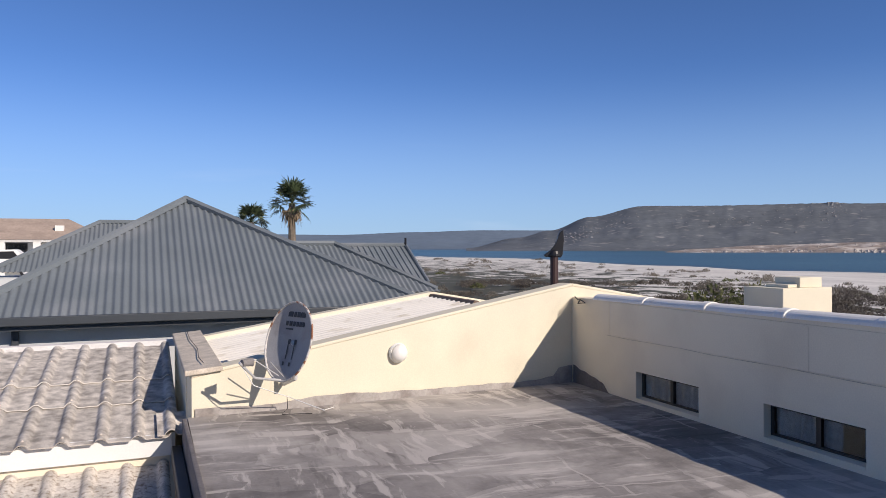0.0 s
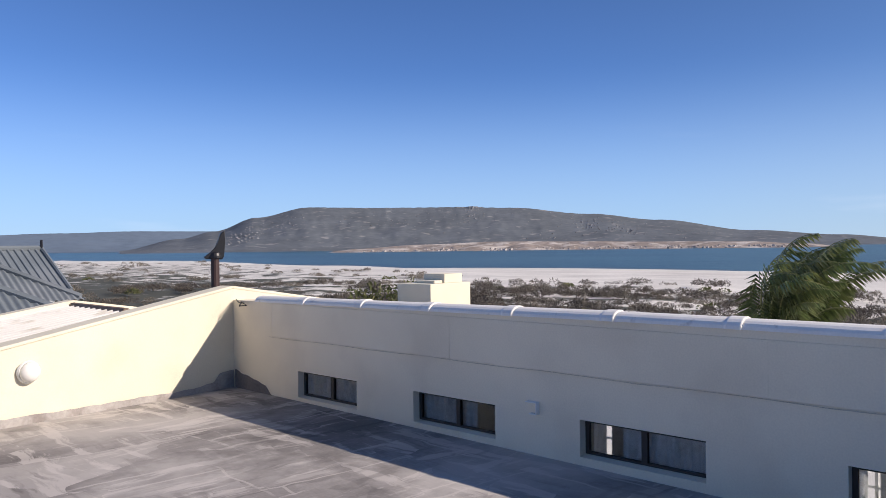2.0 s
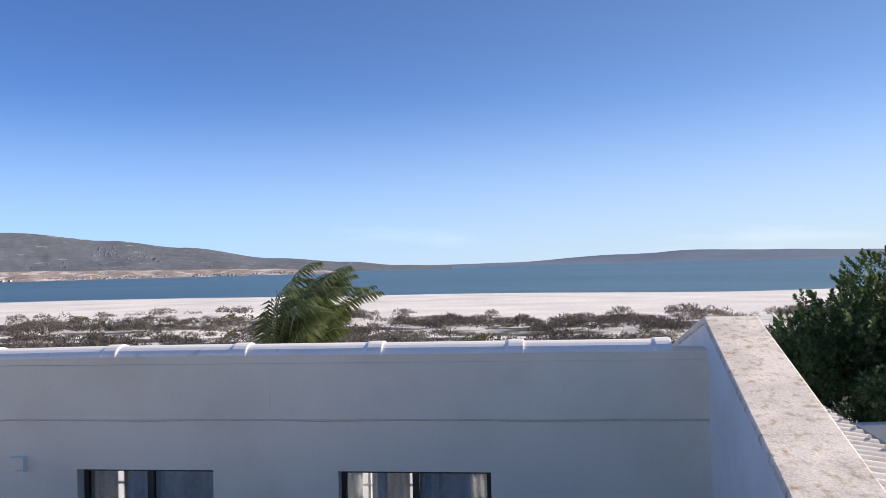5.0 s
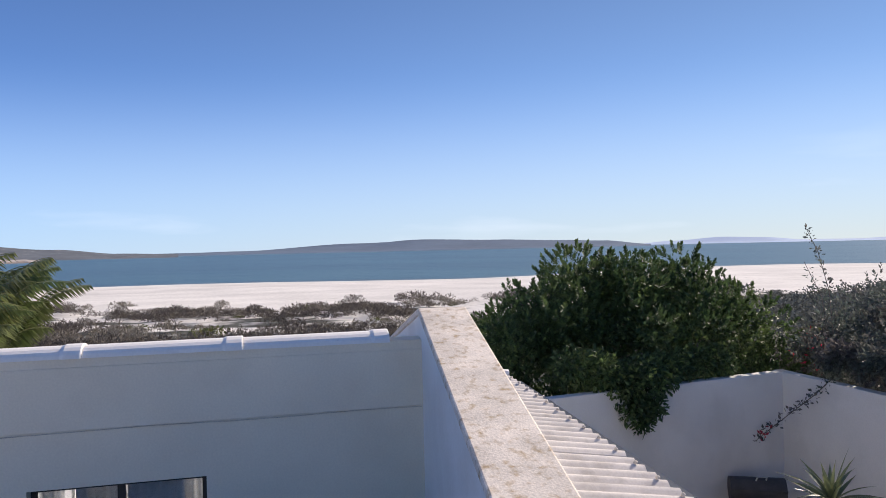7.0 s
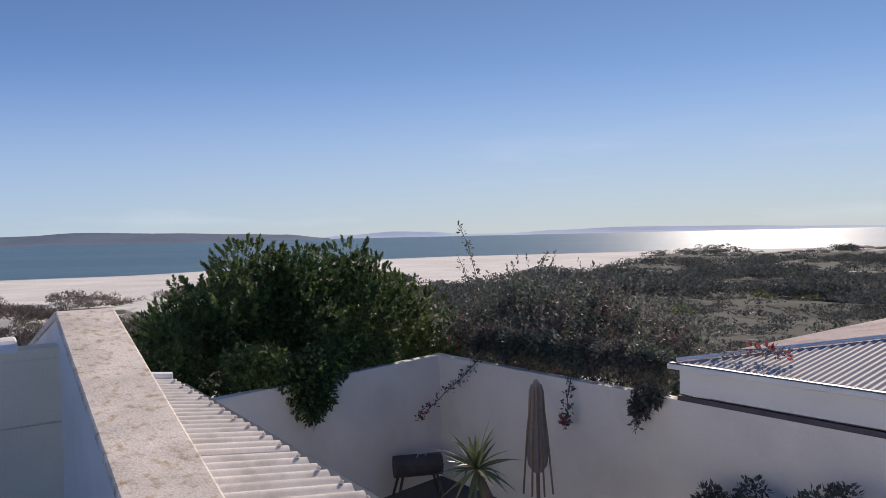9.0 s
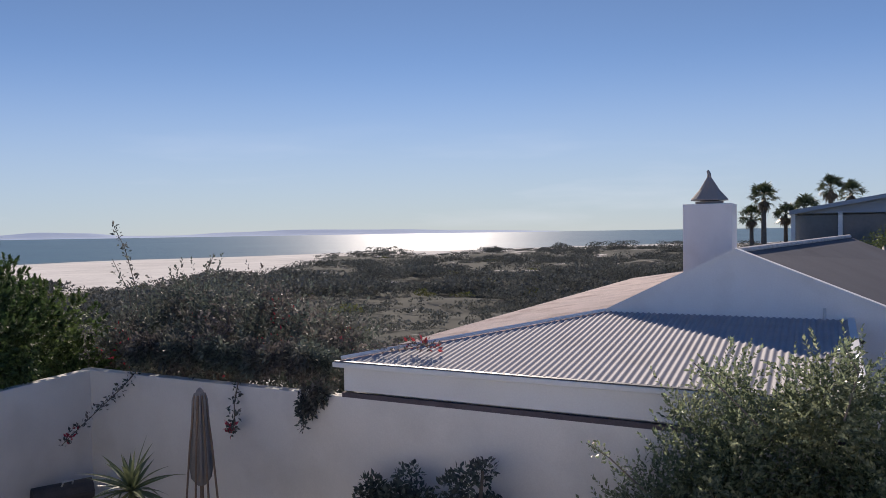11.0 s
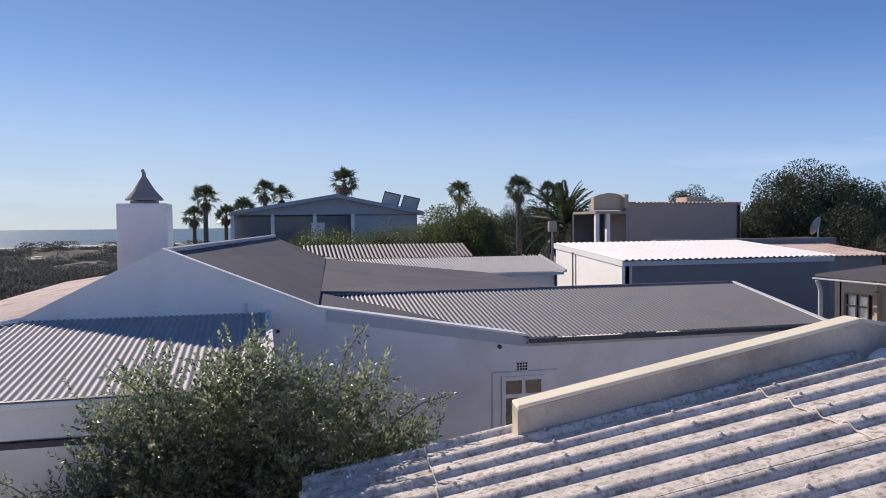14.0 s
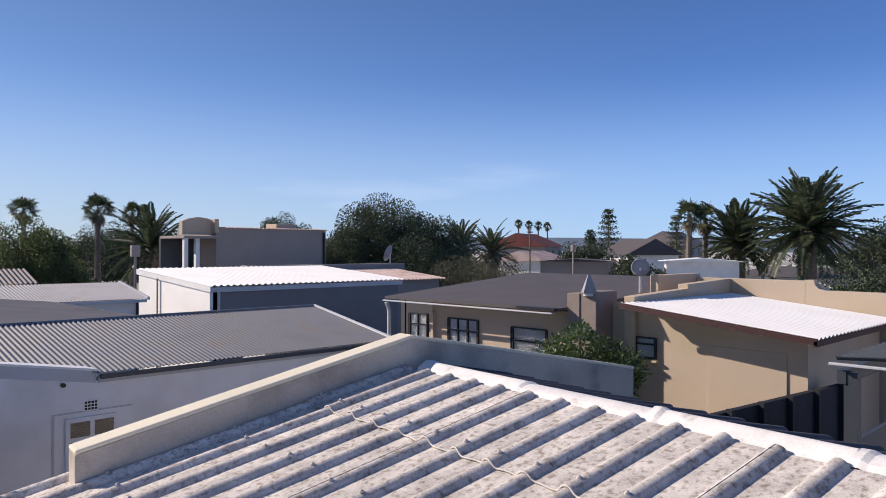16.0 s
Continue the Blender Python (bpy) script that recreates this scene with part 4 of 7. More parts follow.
slab = prism([(0.40, -0.9, -0.25), (5.47, -1.4, -0.25), (5.47, 8.6, -0.25), (0.45, 7.93, -0.25)], (0, 0, 0.20))
for v in slab.verts:
    if v.co.z > -0.1:
        v.co.z = 0.0 if v.co.y > 7 and v.co.x < 3 else (-0.105 if v.co.y > 7 else -0.165 if v.co.x > 3 else -0.09)
flat_roof = tagged(part("flat_roof", slab, COATED), "flat roof with a patchy weathered grey waterproof coating", "roof", kind="structure")
part("roof_edge", box(0.395, 0.44, -0.9, 7.88, -0.35, 0.005, 0.01), BITUMEN_DARK, flat_roof)
part("house_wall", box(0.46, 0.66, -0.9, 7.9, -2.85, -0.26), SEAWALL, flat_roof)
def coated_upstand(points, normal, heights, seed):
    """Roof coating brushed up the foot of a wall, with an uneven upper edge."""
    a, b = Vector(points[0]), Vector(points[1])
    n = Vector(normal).normalized()
    v, f, steps = [], [], 110
    for i in range(steps + 1):
        k = i / steps
        h = curve_at(k, heights) + 0.022 * noise.fractal((k * 2.6 * (b - a).length, seed, 0), 1.0, 2.0, 4)
        p = a.lerp(b, k) + n * 0.006
        v += [p, p + Vector((0, 0, max(0.02, h))), p - n * 0.005 + Vector((0, 0, max(0.02, h) + 0.004))]
    for i in range(steps):
        q = 3 * i
        f += [(q, q + 3, q + 4, q + 1), (q + 1, q + 4, q + 5, q + 2)]
    # the corner upstand takes the darker coat to hold that corner's shade
    return raw("coated_upstand", v, f, BITUMEN_DARK if seed > 5 else FILLET, flat_roof, "grey coating brushed unevenly up the wall foot")


coated_upstand([(0.52, 7.905, -0.02), (5.45, 8.605, -0.14)], (0.14, -0.99, 0), [(0, 0.10), (0.15, 0.09), (0.3, 0.13), (0.6, 0.10), (0.86, 0.10), (0.93, 0.13), (0.96, 0.24), (1.0, 0.26)], 3.0)
coated_upstand([(5.465, 8.58, -0.12), (5.465, 7.75, -0.13)], (-1, 0, 0), [(0, 0.25), (0.25, 0.20), (0.55, 0.17), (0.8, 0.12), (1.0, 0.02)], 7.0)
part("kerb_fillet", prism([(0.5, 7.90, -0.05), (5.47, 8.61, -0.16), (5.47, 8.22, -0.16), (0.5, 7.51, -0.05)], (0, 0, 0.045), bevel=0.012), FILLET, flat_roof, "pale grey sealed upstand strip along the parapet foot")


# the seaward side of the house: roof, outer wall, rooms behind the clerestory
house_roof = tagged(new("roof"), "seaward roof slope of the house in pale sheeting", "roof", kind="structure")
sheeting("roof_sheet", (10.9, -1.6, 0.22), (0, 1, 0), (-1, 0, 0.155), 10.6, flat(0), flat(5.2), wave_sine(0.177, 0.045), 0.177, OLD_ROOF, house_roof)
rooms = tagged(new("house_rooms"), "plain dim rooms under the seaward roof", "room", kind="structure")
part("floor", box(5.7, 10.7, -1.6, 9.0, -2.85, -2.75), PALE_GREY, rooms)
for a, b, c, d in ((10.6, 10.8, -1.6, 9.0),):
    lo = box(a, b, c, d, -2.85, -2.1)
    box(a, b, c, d, -0.75, 0.22, bm=lo)
    for e, f in ((-1.6, -1.0), (1.1, 1.5), (3.2, 3.6), (5.2, 5.9), (7.4, 9.0)):
        box(a + 0.001, b - 0.001, e, f, -2.1, -0.75, bm=lo)
    part("wall", lo, ROOM, rooms)
for y0, y1 in ((-1.0, 1.1), (1.5, 3.2), (3.6, 5.2), (5.9, 7.4)):
    fr = box(10.66, 10.7, y0, y1, -2.1, -2.05)
    n = max(2, int((y1 - y0) / 0.3))
    for i in range(n + 1):
        y = y0 + (y1 - y0) * i / n
        box(10.66, 10.7, y - 0.02, y + 0.02, -2.05, -0.75, bm=fr)
    for z in (-1.75, -1.4, -1.05, -0.78):
        box(10.662, 10.698, y0, y1, z - 0.015, z + 0.015, bm=fr)
    part("lattice_window", fr, WHITE, rooms, "white small-paned window facing the bay")
    for a, b in ((0.04, 0.36), (0.44, 0.62), (0.68, 0.97)):
        curtain(10.55, y0 + (y1 - y0) * a, y0 + (y1 - y0) * b, -2.2, -0.7, rooms)
for y in (-1.55,):
    part("partition", box(6.0, 10.6, y, y + 0.12, -2.75, 0.25), ROOM, rooms)


def chimney_stack():
    t = thing("chimney", "stepped cream plastered chimney on the seaward roof", "chimney", (9.64, 8.85, 0.30))
    part("shaft", box(-0.52, 0.52, -0.40, 0.40, -0.45, 0.79, 0.012), CREAM, t)
    part("top_block", box(-0.09, 0.38, -0.33, 0.17, 0.79, 0.95, 0.01), CREAM, t)
    part("low_step", box(-0.30, -0.092, -0.29, 0.15, 0.79, 0.84, 0.008), CREAM, t)
    return t


def flue():
    t = thing("flue_pipe", "rust-brown steel flue with a black wind-turned fin cowl", "flue", (7.2, 12.0, 0.3))
    part("pipe", tube([(0, 0, -0.6), (0, 0, 1.3)], 0.075, 14), BROWN_STEEL, t)
    part("collar", lathe([(0.12, 1.27), (0.12, 1.30), (0.085, 1.33)], 14), BLACK, t)
    f = Vector((0.93, -0.37, 0))
    pts = [(-0.20, 1.29), (-0.06, 1.37), (0.02, 1.46), (0.06, 1.60), (0.10, 1.72), (0.17, 1.76), (0.175, 1.55), (0.155, 1.30), (0.12, 1.24), (-0.16, 1.25)]
    fin = prism([f * a + Vector((0, 0, z)) - Vector((0.37, 0.93, 0)) * 0.05 for a, z in pts], Vector((0.37, 0.93, 0)) * 0.10, bevel=0.012)
    part("fin", fin, BLACK, t, "black swept fin that turns with the wind")
    hood = lathe([(0.10, 1.27), (0.11, 1.30), (0.09, 1.36), (0.03, 1.40)], 14)
    part("hood", hood, BLACK, t)
    return t


def house_extension():
    """The block behind the north parapet: white roof, end wall with a concrete top, far parapet."""
    e = tagged(new("north_block"), "cream roof block behind the gable parapet", "roof", kind="structure")
    part("far_parapet", prism([(0.75, 10.9, -2.85), (0.75, 10.9, 0.47), (4.31, 10.9, 1.03), (8.5, 10.9, 0.30), (8.5, 10.9, -2.85)], (0, 0.22, 0)), CREAM, e)
    sheeting("roof_sheet", (0.75, 10.9, 0.40), (0, -1, 0), (1, 0, 0.158), 2.2, flat(0), flat(3.6), wave_sine(0.177, 0.03), 0.177, CREAM_ROOF, e)
    sheeting("roof_sheet", (8.5, 10.9, 0.15), (0, -1, 0), (-1, 0, 0.16), 1.9, flat(0), flat(4.2), wave_sine(0.177, 0.03), 0.177, CREAM_ROOF, e)
    part("end_wall", box(0.45, 0.80, 8.16, 11.1, -2.85, 0.44), CREAM, e)
    part("end_coping", prism([(0.42, 7.86, 0.43), (0.80, 7.90, 0.46), (0.80, 11.1, 0.50), (0.42, 11.1, 0.47)], (0, 0, 0.055), bevel=0.01), CONCRETE, e, "rough weathered concrete coping with a dark crack")
    part("crack", tube([(0.62, 8.1, 0.525), (0.60, 8.5, 0.53), (0.635, 9.2, 0.537), (0.60, 10.1, 0.548), (0.61, 11.0, 0.556)], 0.005, 5), BITUMEN_DARK, e)
    part("ridge_flashing", tube([(4.3, 9.2, 0.93), (4.3, 10.9, 0.93)], 0.07, 10), WOOD, e)
    return e


def satellite_dish():
    t = thing("satellite_dish", "grey oval satellite dish with a rusted rim on brackets", "satellite dish", (1.42, 7.60, 0.77))
    n = Vector((-0.86, -0.42, 0.26)).normalized()
    up = (Vector((0, 0, 1)) - n * n.z).normalized()
    side = n.cross(up)
    v, f = [], []
    rings, seg = 8, 36
    for layer in (0, 1):
        for i in range(rings + 1):
            k = i / rings
            for j in range(seg):
                a = math.tau * j / seg
                p = side * (0.37 * k * math.cos(a)) + up * (0.41 * k * math.sin(a)) + n * (0.075 * k * k - 0.075 - layer * 0.006)
                v.append(p)
    w = (rings + 1) * seg
    for layer in (0, 1):
        for i in range(rings):
            for j in range(seg):
                q = [layer * w + i * seg + j, layer * w + i * seg + (j + 1) % seg, layer * w + (i + 1) * seg + (j + 1) % seg, layer * w + (i + 1) * seg + j]
                f.append(tuple(q if layer == 0 else q[::-1]))
    raw("reflector", v, f, DISH, t, smooth=True)
    rim = [side * (0.372 * math.cos(a)) + up * (0.412 * math.sin(a)) + n * 0.002 for a in (math.tau * j / 40 for j in range(41))]
    part("rim", tube(rim, 0.011, 6, caps=False), RUST, t, "rim flaking with orange rust")

    def mark(u0, u1, w0, w1, name="print_mark"):
        u = (u0 + u1) / 2
        ww = (w0 + w1) / 2
        k = (u / 0.37) ** 2 + (ww / 0.41) ** 2
        o = n * (0.075 * k - 0.075 + 0.006)
        part(name, prism([side * u0 + up * w0 + o, side * u1 + up * w0 + o, side * u1 + up * w1 + o, side * u0 + up * w1 + o], n * 0.003), LETTER, t)
    for a, b in ((-0.17, -0.10), (-0.085, -0.02), (-0.005, 0.035), (0.05, 0.125)):
        mark(a, b, 0.26, 0.315)
    for k in range(6):
        mark(-0.155 + 0.055 * k, -0.117 + 0.055 * k, 0.165, 0.215)
    mark(0.04, 0.16, 0.125, 0.142)
    for a in (-0.03, 0.07):
        mark(a - 0.007, a + 0.007, -0.21, -0.02)
        mark(a - 0.017, a + 0.017, -0.02, 0.03)
        mark(a - 0.012, a + 0.012, -0.25, -0.21)
    low = up * -0.40
    part("lnb_arm", tube([low + n * -0.02, low + n * 0.30 - up * 0.02, low + n * 0.52 + up * 0.10], 0.014, 8), GALV, t)
    arm_end = low + n * 0.52 + up * 0.10
    part("lnb", tube([arm_end - n * 0.03, arm_end + up * 0.02 - n * 0.10, arm_end + up * 0.03 - n * 0.14], 0.035, 12, end=0.045), CANVAS, t, "cone-shaped receiver head")
    part("bracket_pole", tube([(0.10, 0.15, -0.02), (0.10, 0.15, -0.42), (0.02, 0.36, -0.50), (0.02, 0.47, -0.50)], 0.024, 10), GALV, t)
    part("mount_plate", box(-0.05, 0.09, 0.455, 0.475, -0.60, -0.40, 0.004), GALV, t)
    part("back_bracket", tube([n * -0.07, (0.10, 0.15, -0.10)], 0.03, 8), GALV, t)
    for sx in (-0.16, 0.14):
        part("stay", tube([low * 0.9 + side * sx * 0.3, low * 0.6 + n * 0.28 + side * sx], 0.006, 6), GALV, t)
    part("cable", tube([arm_end, arm_end + Vector((0.15, 0.1, -0.25)), Vector((0.05, 0.2, -0.62)), Vector((0.35, -0.1, -0.72)), Vector((0.5, 0.1, -0.74))], 0.005, 5), WHITE, t)
    part("cable", tube([(0.02, 0.2, -0.6), (0.0, 0.05, -0.70), (-0.05, 0.1, -0.77), (0.25, 0.02, -0.77)], 0.004, 5), BLACK, t)
    return t


def bulkhead(at, normal):
    t = thing("bulkhead_lamp", "round white bulkhead lamp on the cream parapet", "wall lamp", at)
    base = lathe([(0.115, 0), (0.12, 0.02), (0.11, 0.045)], 24)
    dome = lathe([(0.105, 0.045), (0.10, 0.07), (0.08, 0.10), (0.05, 0.118), (0.01, 0.125)], 24)
    q = Vector((0, 0, 1)).rotation_difference(Vector(normal)).to_matrix()
    for b in (base, dome):
        bmesh.ops.rotate(b, verts=b.verts, matrix=q)
    part("base_ring", base, WHITE, t, smooth=False)
    part("cover", dome, OPAL, t, "domed opal cover", smooth=True)
    return t


def wall_socket_box():
    t = thing("outlet_hood", "small open white box fixed to the clerestory wall", "outlet box", (WALL_X, 3.76, 0.29))
    b = box(-0.05, 0.0, -0.06, -0.052, -0.055, 0.055)
    box(-0.05, 0.0, -0.052, 0.06, 0.047, 0.055, bm=b)
    box(-0.05, 0.0, -0.052, 0.02, -0.055, -0.047, bm=b)
    part("hood", b, WHITE, t)
    part("back_plate", box(-0.012, 0.0, -0.05, 0.02, -0.045, 0.045), SEAWALL, t)
    return t


chimney_stack()
flue()
house_extension()
satellite_dish()
bulkhead((2.82, 8.235, 0.49), (0.14, -0.99, 0))
wall_socket_box()
hook = thing("wall_wire", "short loop of black wire on the wall corner", "wire", (WALL_X, 8.2, 0.98))
part("loop", tube([(0, 0.35, 0.08), (-0.05, 0.2, 0.05), (-0.08, 0.1, 0.06), (-0.05, 0.02, 0.02), (-0.1, 0.12, 0.01), (-0.02, 0.2, 0.04)], 0.009, 5), BLACK, hook)


# ---- fibre-cement roofs round the camera ----
def fixing_caps(parent, at_list, nrm):
    me = None
    for p in at_list:
        if me is None:
            b = lathe([(0.017, 0), (0.016, 0.010), (0.006, 0.020)], 8)
            o = part("fixing_cap", b, BRASS, parent)
            me = o.data
        else:
            o = new("fixing_cap", me)
            o.parent = parent
        o.location = p


def laid_roof(name, label, origin, along, up, count, rows, mat, pitch=0.338, sheet=3, wave=None, caps=True, phase=0.0, seed=1, beads=False):
    """A roof of lapped sheets: `sheet` ribs wide, rows of them up the slope, each lapping the one below, the laps sealed with a pale bead."""
    roof = tagged(new(name), label, "roof", kind="structure")
    wave = wave or wave_canadian(pitch)
    a, u = Vector(along).normalized(), Vector(up)
    nrm = a.cross(u).normalized()
    nrm = -nrm if nrm.z < 0 else nrm
    rng = random.Random(seed)
    o = Vector(origin)
    for c in range(count):
        for r in range(len(rows) - 1):
            lo, hi = rows[r], rows[r + 1]
            s = c * sheet * pitch
            jit = rng.uniform(-0.03, 0.03)
            p = o + a * s + nrm * (0.014 * r + 0.004 * (c % 2))
            sheeting("roof_sheet", p, a, u, sheet * pitch + 0.05, flat(lo + (jit if r else 0)), flat(hi + 0.12 if r < len(rows) - 2 else hi), wave, pitch, mat, roof, shift=s + phase, thick=0.011)
            if beads and r:
                n = sheet * 14
                line = []
                for k in range(n + 1):
                    q = sheet * pitch * k / n
                    line.append(p + a * q + u * (lo + jit - 0.004 + 0.006 * math.sin(q * 23 + c * 5 + r)) + nrm * (wave[0](q + s + phase) - 0.002))
                part("sealant_bead", tube(line, 0.0075, 5), SEALANT, roof, smooth=True)
    if caps:
        pts = []
        for k in range(count * sheet):
            s = math.ceil(phase / pitch) * pitch - phase + k * pitch
            for ri, r in enumerate(rows[:-1]):
                at = [r + 0.09] if ri == 0 else [r + 0.10]
                if rows[ri + 1] - r > 2.0:
                    at += [r + 0.93 + rng.uniform(-0.03, 0.03), r + 1.91 + rng.uniform(-0.03, 0.03)]
                elif rows[ri + 1] - r > 1.1:
                    at.append((r + rows[ri + 1]) / 2 + rng.uniform(-0.05, 0.05))
                for v in at:
                    pts.append(o + a * s + u * v + nrm * (0.046 + 0.014 * ri))
        fixing_caps(roof, pts[:290], nrm)
    return roof


# west roof beside the dish, with its white fascia, and the lower roof under it
west = laid_roof("west_roof", "weathered fibre-cement roof with round ribs", (-4.75, 7.83, -0.155), (1, 0, 0), (0, 1, 0.156), 5, [0.0, 1.0, 1.75, 3.25], ASBESTOS, phase=0.0, seed=3, beads=True)
part("ridge_cap", prism([(-4.1, 11.0, 0.36), (-4.1, 11.12, 0.43), (-4.1, 11.30, 0.43), (-4.1, 11.42, 0.33)], (4.55, 0, 0)), RIDGE_WHITE, west, "white sealed ridge capping")
part("fascia", box(-4.2, 0.30, 7.90, 7.93, -0.36, -0.14, 0.005), WHITE, west, "white fascia board")
part("side_wall", box(-4.2, 0.28, 7.95, 11.2, -2.85, -0.20), SEAWALL, west)
sheeting("end_flashing", (0.16, 7.79, -0.125), (1, 0, 0), (0, 1, 0.156), 0.33, flat(0), flat(0.62), wave_canadian(0.338, 0.06), 0.338, ASBESTOS, west, "cut end sheet curled over the gutter", shift=-0.13, thick=0.011)
lower = laid_roof("lower_roof", "mossy fibre-cement lean-to roof below the fascia", (-4.85, 6.35, -0.70), (1, 0, 0), (0, 1, 0.156), 5, [0.0, 1.62], ASBESTOS_PALE, phase=0.0, seed=5, caps=False)
part("wall", box(-4.2, 0.2, 6.6, 6.75, -2.85, -0.76), SEAWALL, lower)
part("gutter", box(0.29, 0.39, 5.0, 7.8, -0.40, -0.24, 0.01), BLACK, lower, "black box gutter between the roofs")

# near roof: ribs run from the ridge down towards the flat roof
NR_U = Vector((0.121, 0.993, 0))
NR_P = Vector((0.993, -0.121, 0))
NR_0 = Vector((-5.20, -5.12, 0.615))     # a rib's upper end at the ridge


def near_at(s, d, lift=0.0):
    """A point of the near roof: s along the ridge, d down the slope."""
    p = NR_0 + NR_U * s + NR_P * d
    return Vector((p.x, p.y, p.z - 0.2 * d + lift))


s0 = -1.08
near = laid_roof("near_roof", "sun-bleached fibre-cement roof with round ribs and lapped sheets", near_at(s0, 4.85), NR_U, -NR_P + Vector((0, 0, 0.2)), 8, [0.0, 1.04, 3.68, 4.72], ASBESTOS_PALE, phase=s0 % 0.338, seed=9, beads=True)
for k in range(6):
    a = -0.55 + 1.32 * k
    ring = []
    for i in range(9):
        t = i / 8
        off = -0.12 + 0.25 * t
        up = 0.060 + 0.030 * math.sin(math.pi * t) - (0.025 if t in (0.0, 1.0) else 0.0) + 0.008 * math.sin(9.1 * k + 5 * t)
        ring.append((off, up))
    v, f = [], []
    for st, grow in ((0.0, 0.012), (0.06, 0.014), (0.10, 0.0), (1.33, 0.0)):
        for off, up in ring:
            p = NR_0 + NR_U * (a + st) + NR_P * off
            v.append((p.x, p.y, p.z + up - 0.2 * max(off, 0) - 0.02 + grow))
    for i in range(3):
        for j in range(8):
            q = i * 9 + j
            f.append((q, q + 1, q + 10, q + 9))
    base = len(v)
    v += [(x, y, z - 0.05) for x, y, z in v]
    f += [tuple(i + base for i in q[::-1]) for q in f]
    for j in range(8):
        f.append((j, j + base, j + 1 + base, j + 1))
        q = 27 + j
        f.append((q, q + 1, q + 1 + base, q + base))
    raw("ridge_cap", v, f, RIDGE_WHITE, near, "white sealed ridge capping", smooth=False)
sheeting("back_slope", NR_0 - NR_U * 0.70 + Vector((0, 0, 0.02)), NR_U, -NR_P + Vector((0, 0, -0.2)), 8.1, flat(0.1), flat(1.25), wave_canadian(), 0.338, DARK_ROOF, near)
part("wall", prism([near_at(-0.6, 4.6, -0.15), near_at(-0.6, -0.0, -0.15), near_at(6.8, 0.0, -0.15), near_at(6.8, 4.6, -0.15)], (0, 0, -1.6)), SEAWALL, near)

# gable parapet at the far end of the near roof
g_apex, g_l, g_r = Vector((-5.22, -5.84, 0)), Vector((-2.21, -6.20, 0)), Vector((-8.67, -5.42, 0))
gp = tagged(part("gable_parapet", prism([(g_l.x, g_l.y, -2.85), (g_l.x, g_l.y, 0.255), (g_apex.x, g_apex.y, 0.90), (g_r.x, g_r.y, 0.26), (g_r.x, g_r.y, -2.85)], (-0.024, -0.2, 0)), PARAPET),
            "off-white gable parapet at the end of the fibre-cement roof", "wall", kind="structure")
for p, zp, q, zq in ((g_l, 0.26, g_apex, 0.90), (g_apex, 0.90, g_r, 0.26)):
    a, b = Vector((p.x, p.y + 0.01, zp)), Vector((q.x, q.y + 0.01, zq))
    part("coping", prism([a, b, b + Vector((0, 0, 0.035)), a + Vector((0, 0, 0.035))], (-0.026, -0.225, 0), bevel=0.01), CREAM, gp)

# lean-to roof outside the south parapet
lean = laid_roof("lean_to_roof", "pale corrugated lean-to roof beside the south parapet", (8.80, -3.20, 0.185), (-0.9965, 0.081, 0), (0.081, 0.9965, 0.13), 9, [0.0, 1.42], LEAN_ROOF, pitch=0.177, sheet=5, wave=wave_sine(0.177, 0.045), seed=12, caps=False)
caps = [Vector((8.80, -3.20, 0.215)) + Vector((-0.9965, 0.081, 0)) * 0.177 * k + Vector((0.081, 0.9965, 0.13)) * (0.06 + 0.8 * (k % 4 == 1)) for k in range(0, 45, 2)]
fixing_caps(lean, caps, None)
part("gutter", box(2.4, 8.6, -0.06, 0.03, -0.06, 0.02), DARK_STEEL, lean).matrix_basis = pose(0, -2.52, 0.14, 0, 0, -4.6)
part("wall", prism([(8.7, -3.0, -2.85), (1.0, -2.35, -2.85), (1.0, -1.3, -2.85), (8.7, -1.9, -2.85)], (0, 0, 2.95)), WHITE, lean)
part("verge_cap", tube([(8.83, -3.2, 0.21), (8.85, -1.9, 0.38)], 0.05, 8), WHITE_ROOF, lean)

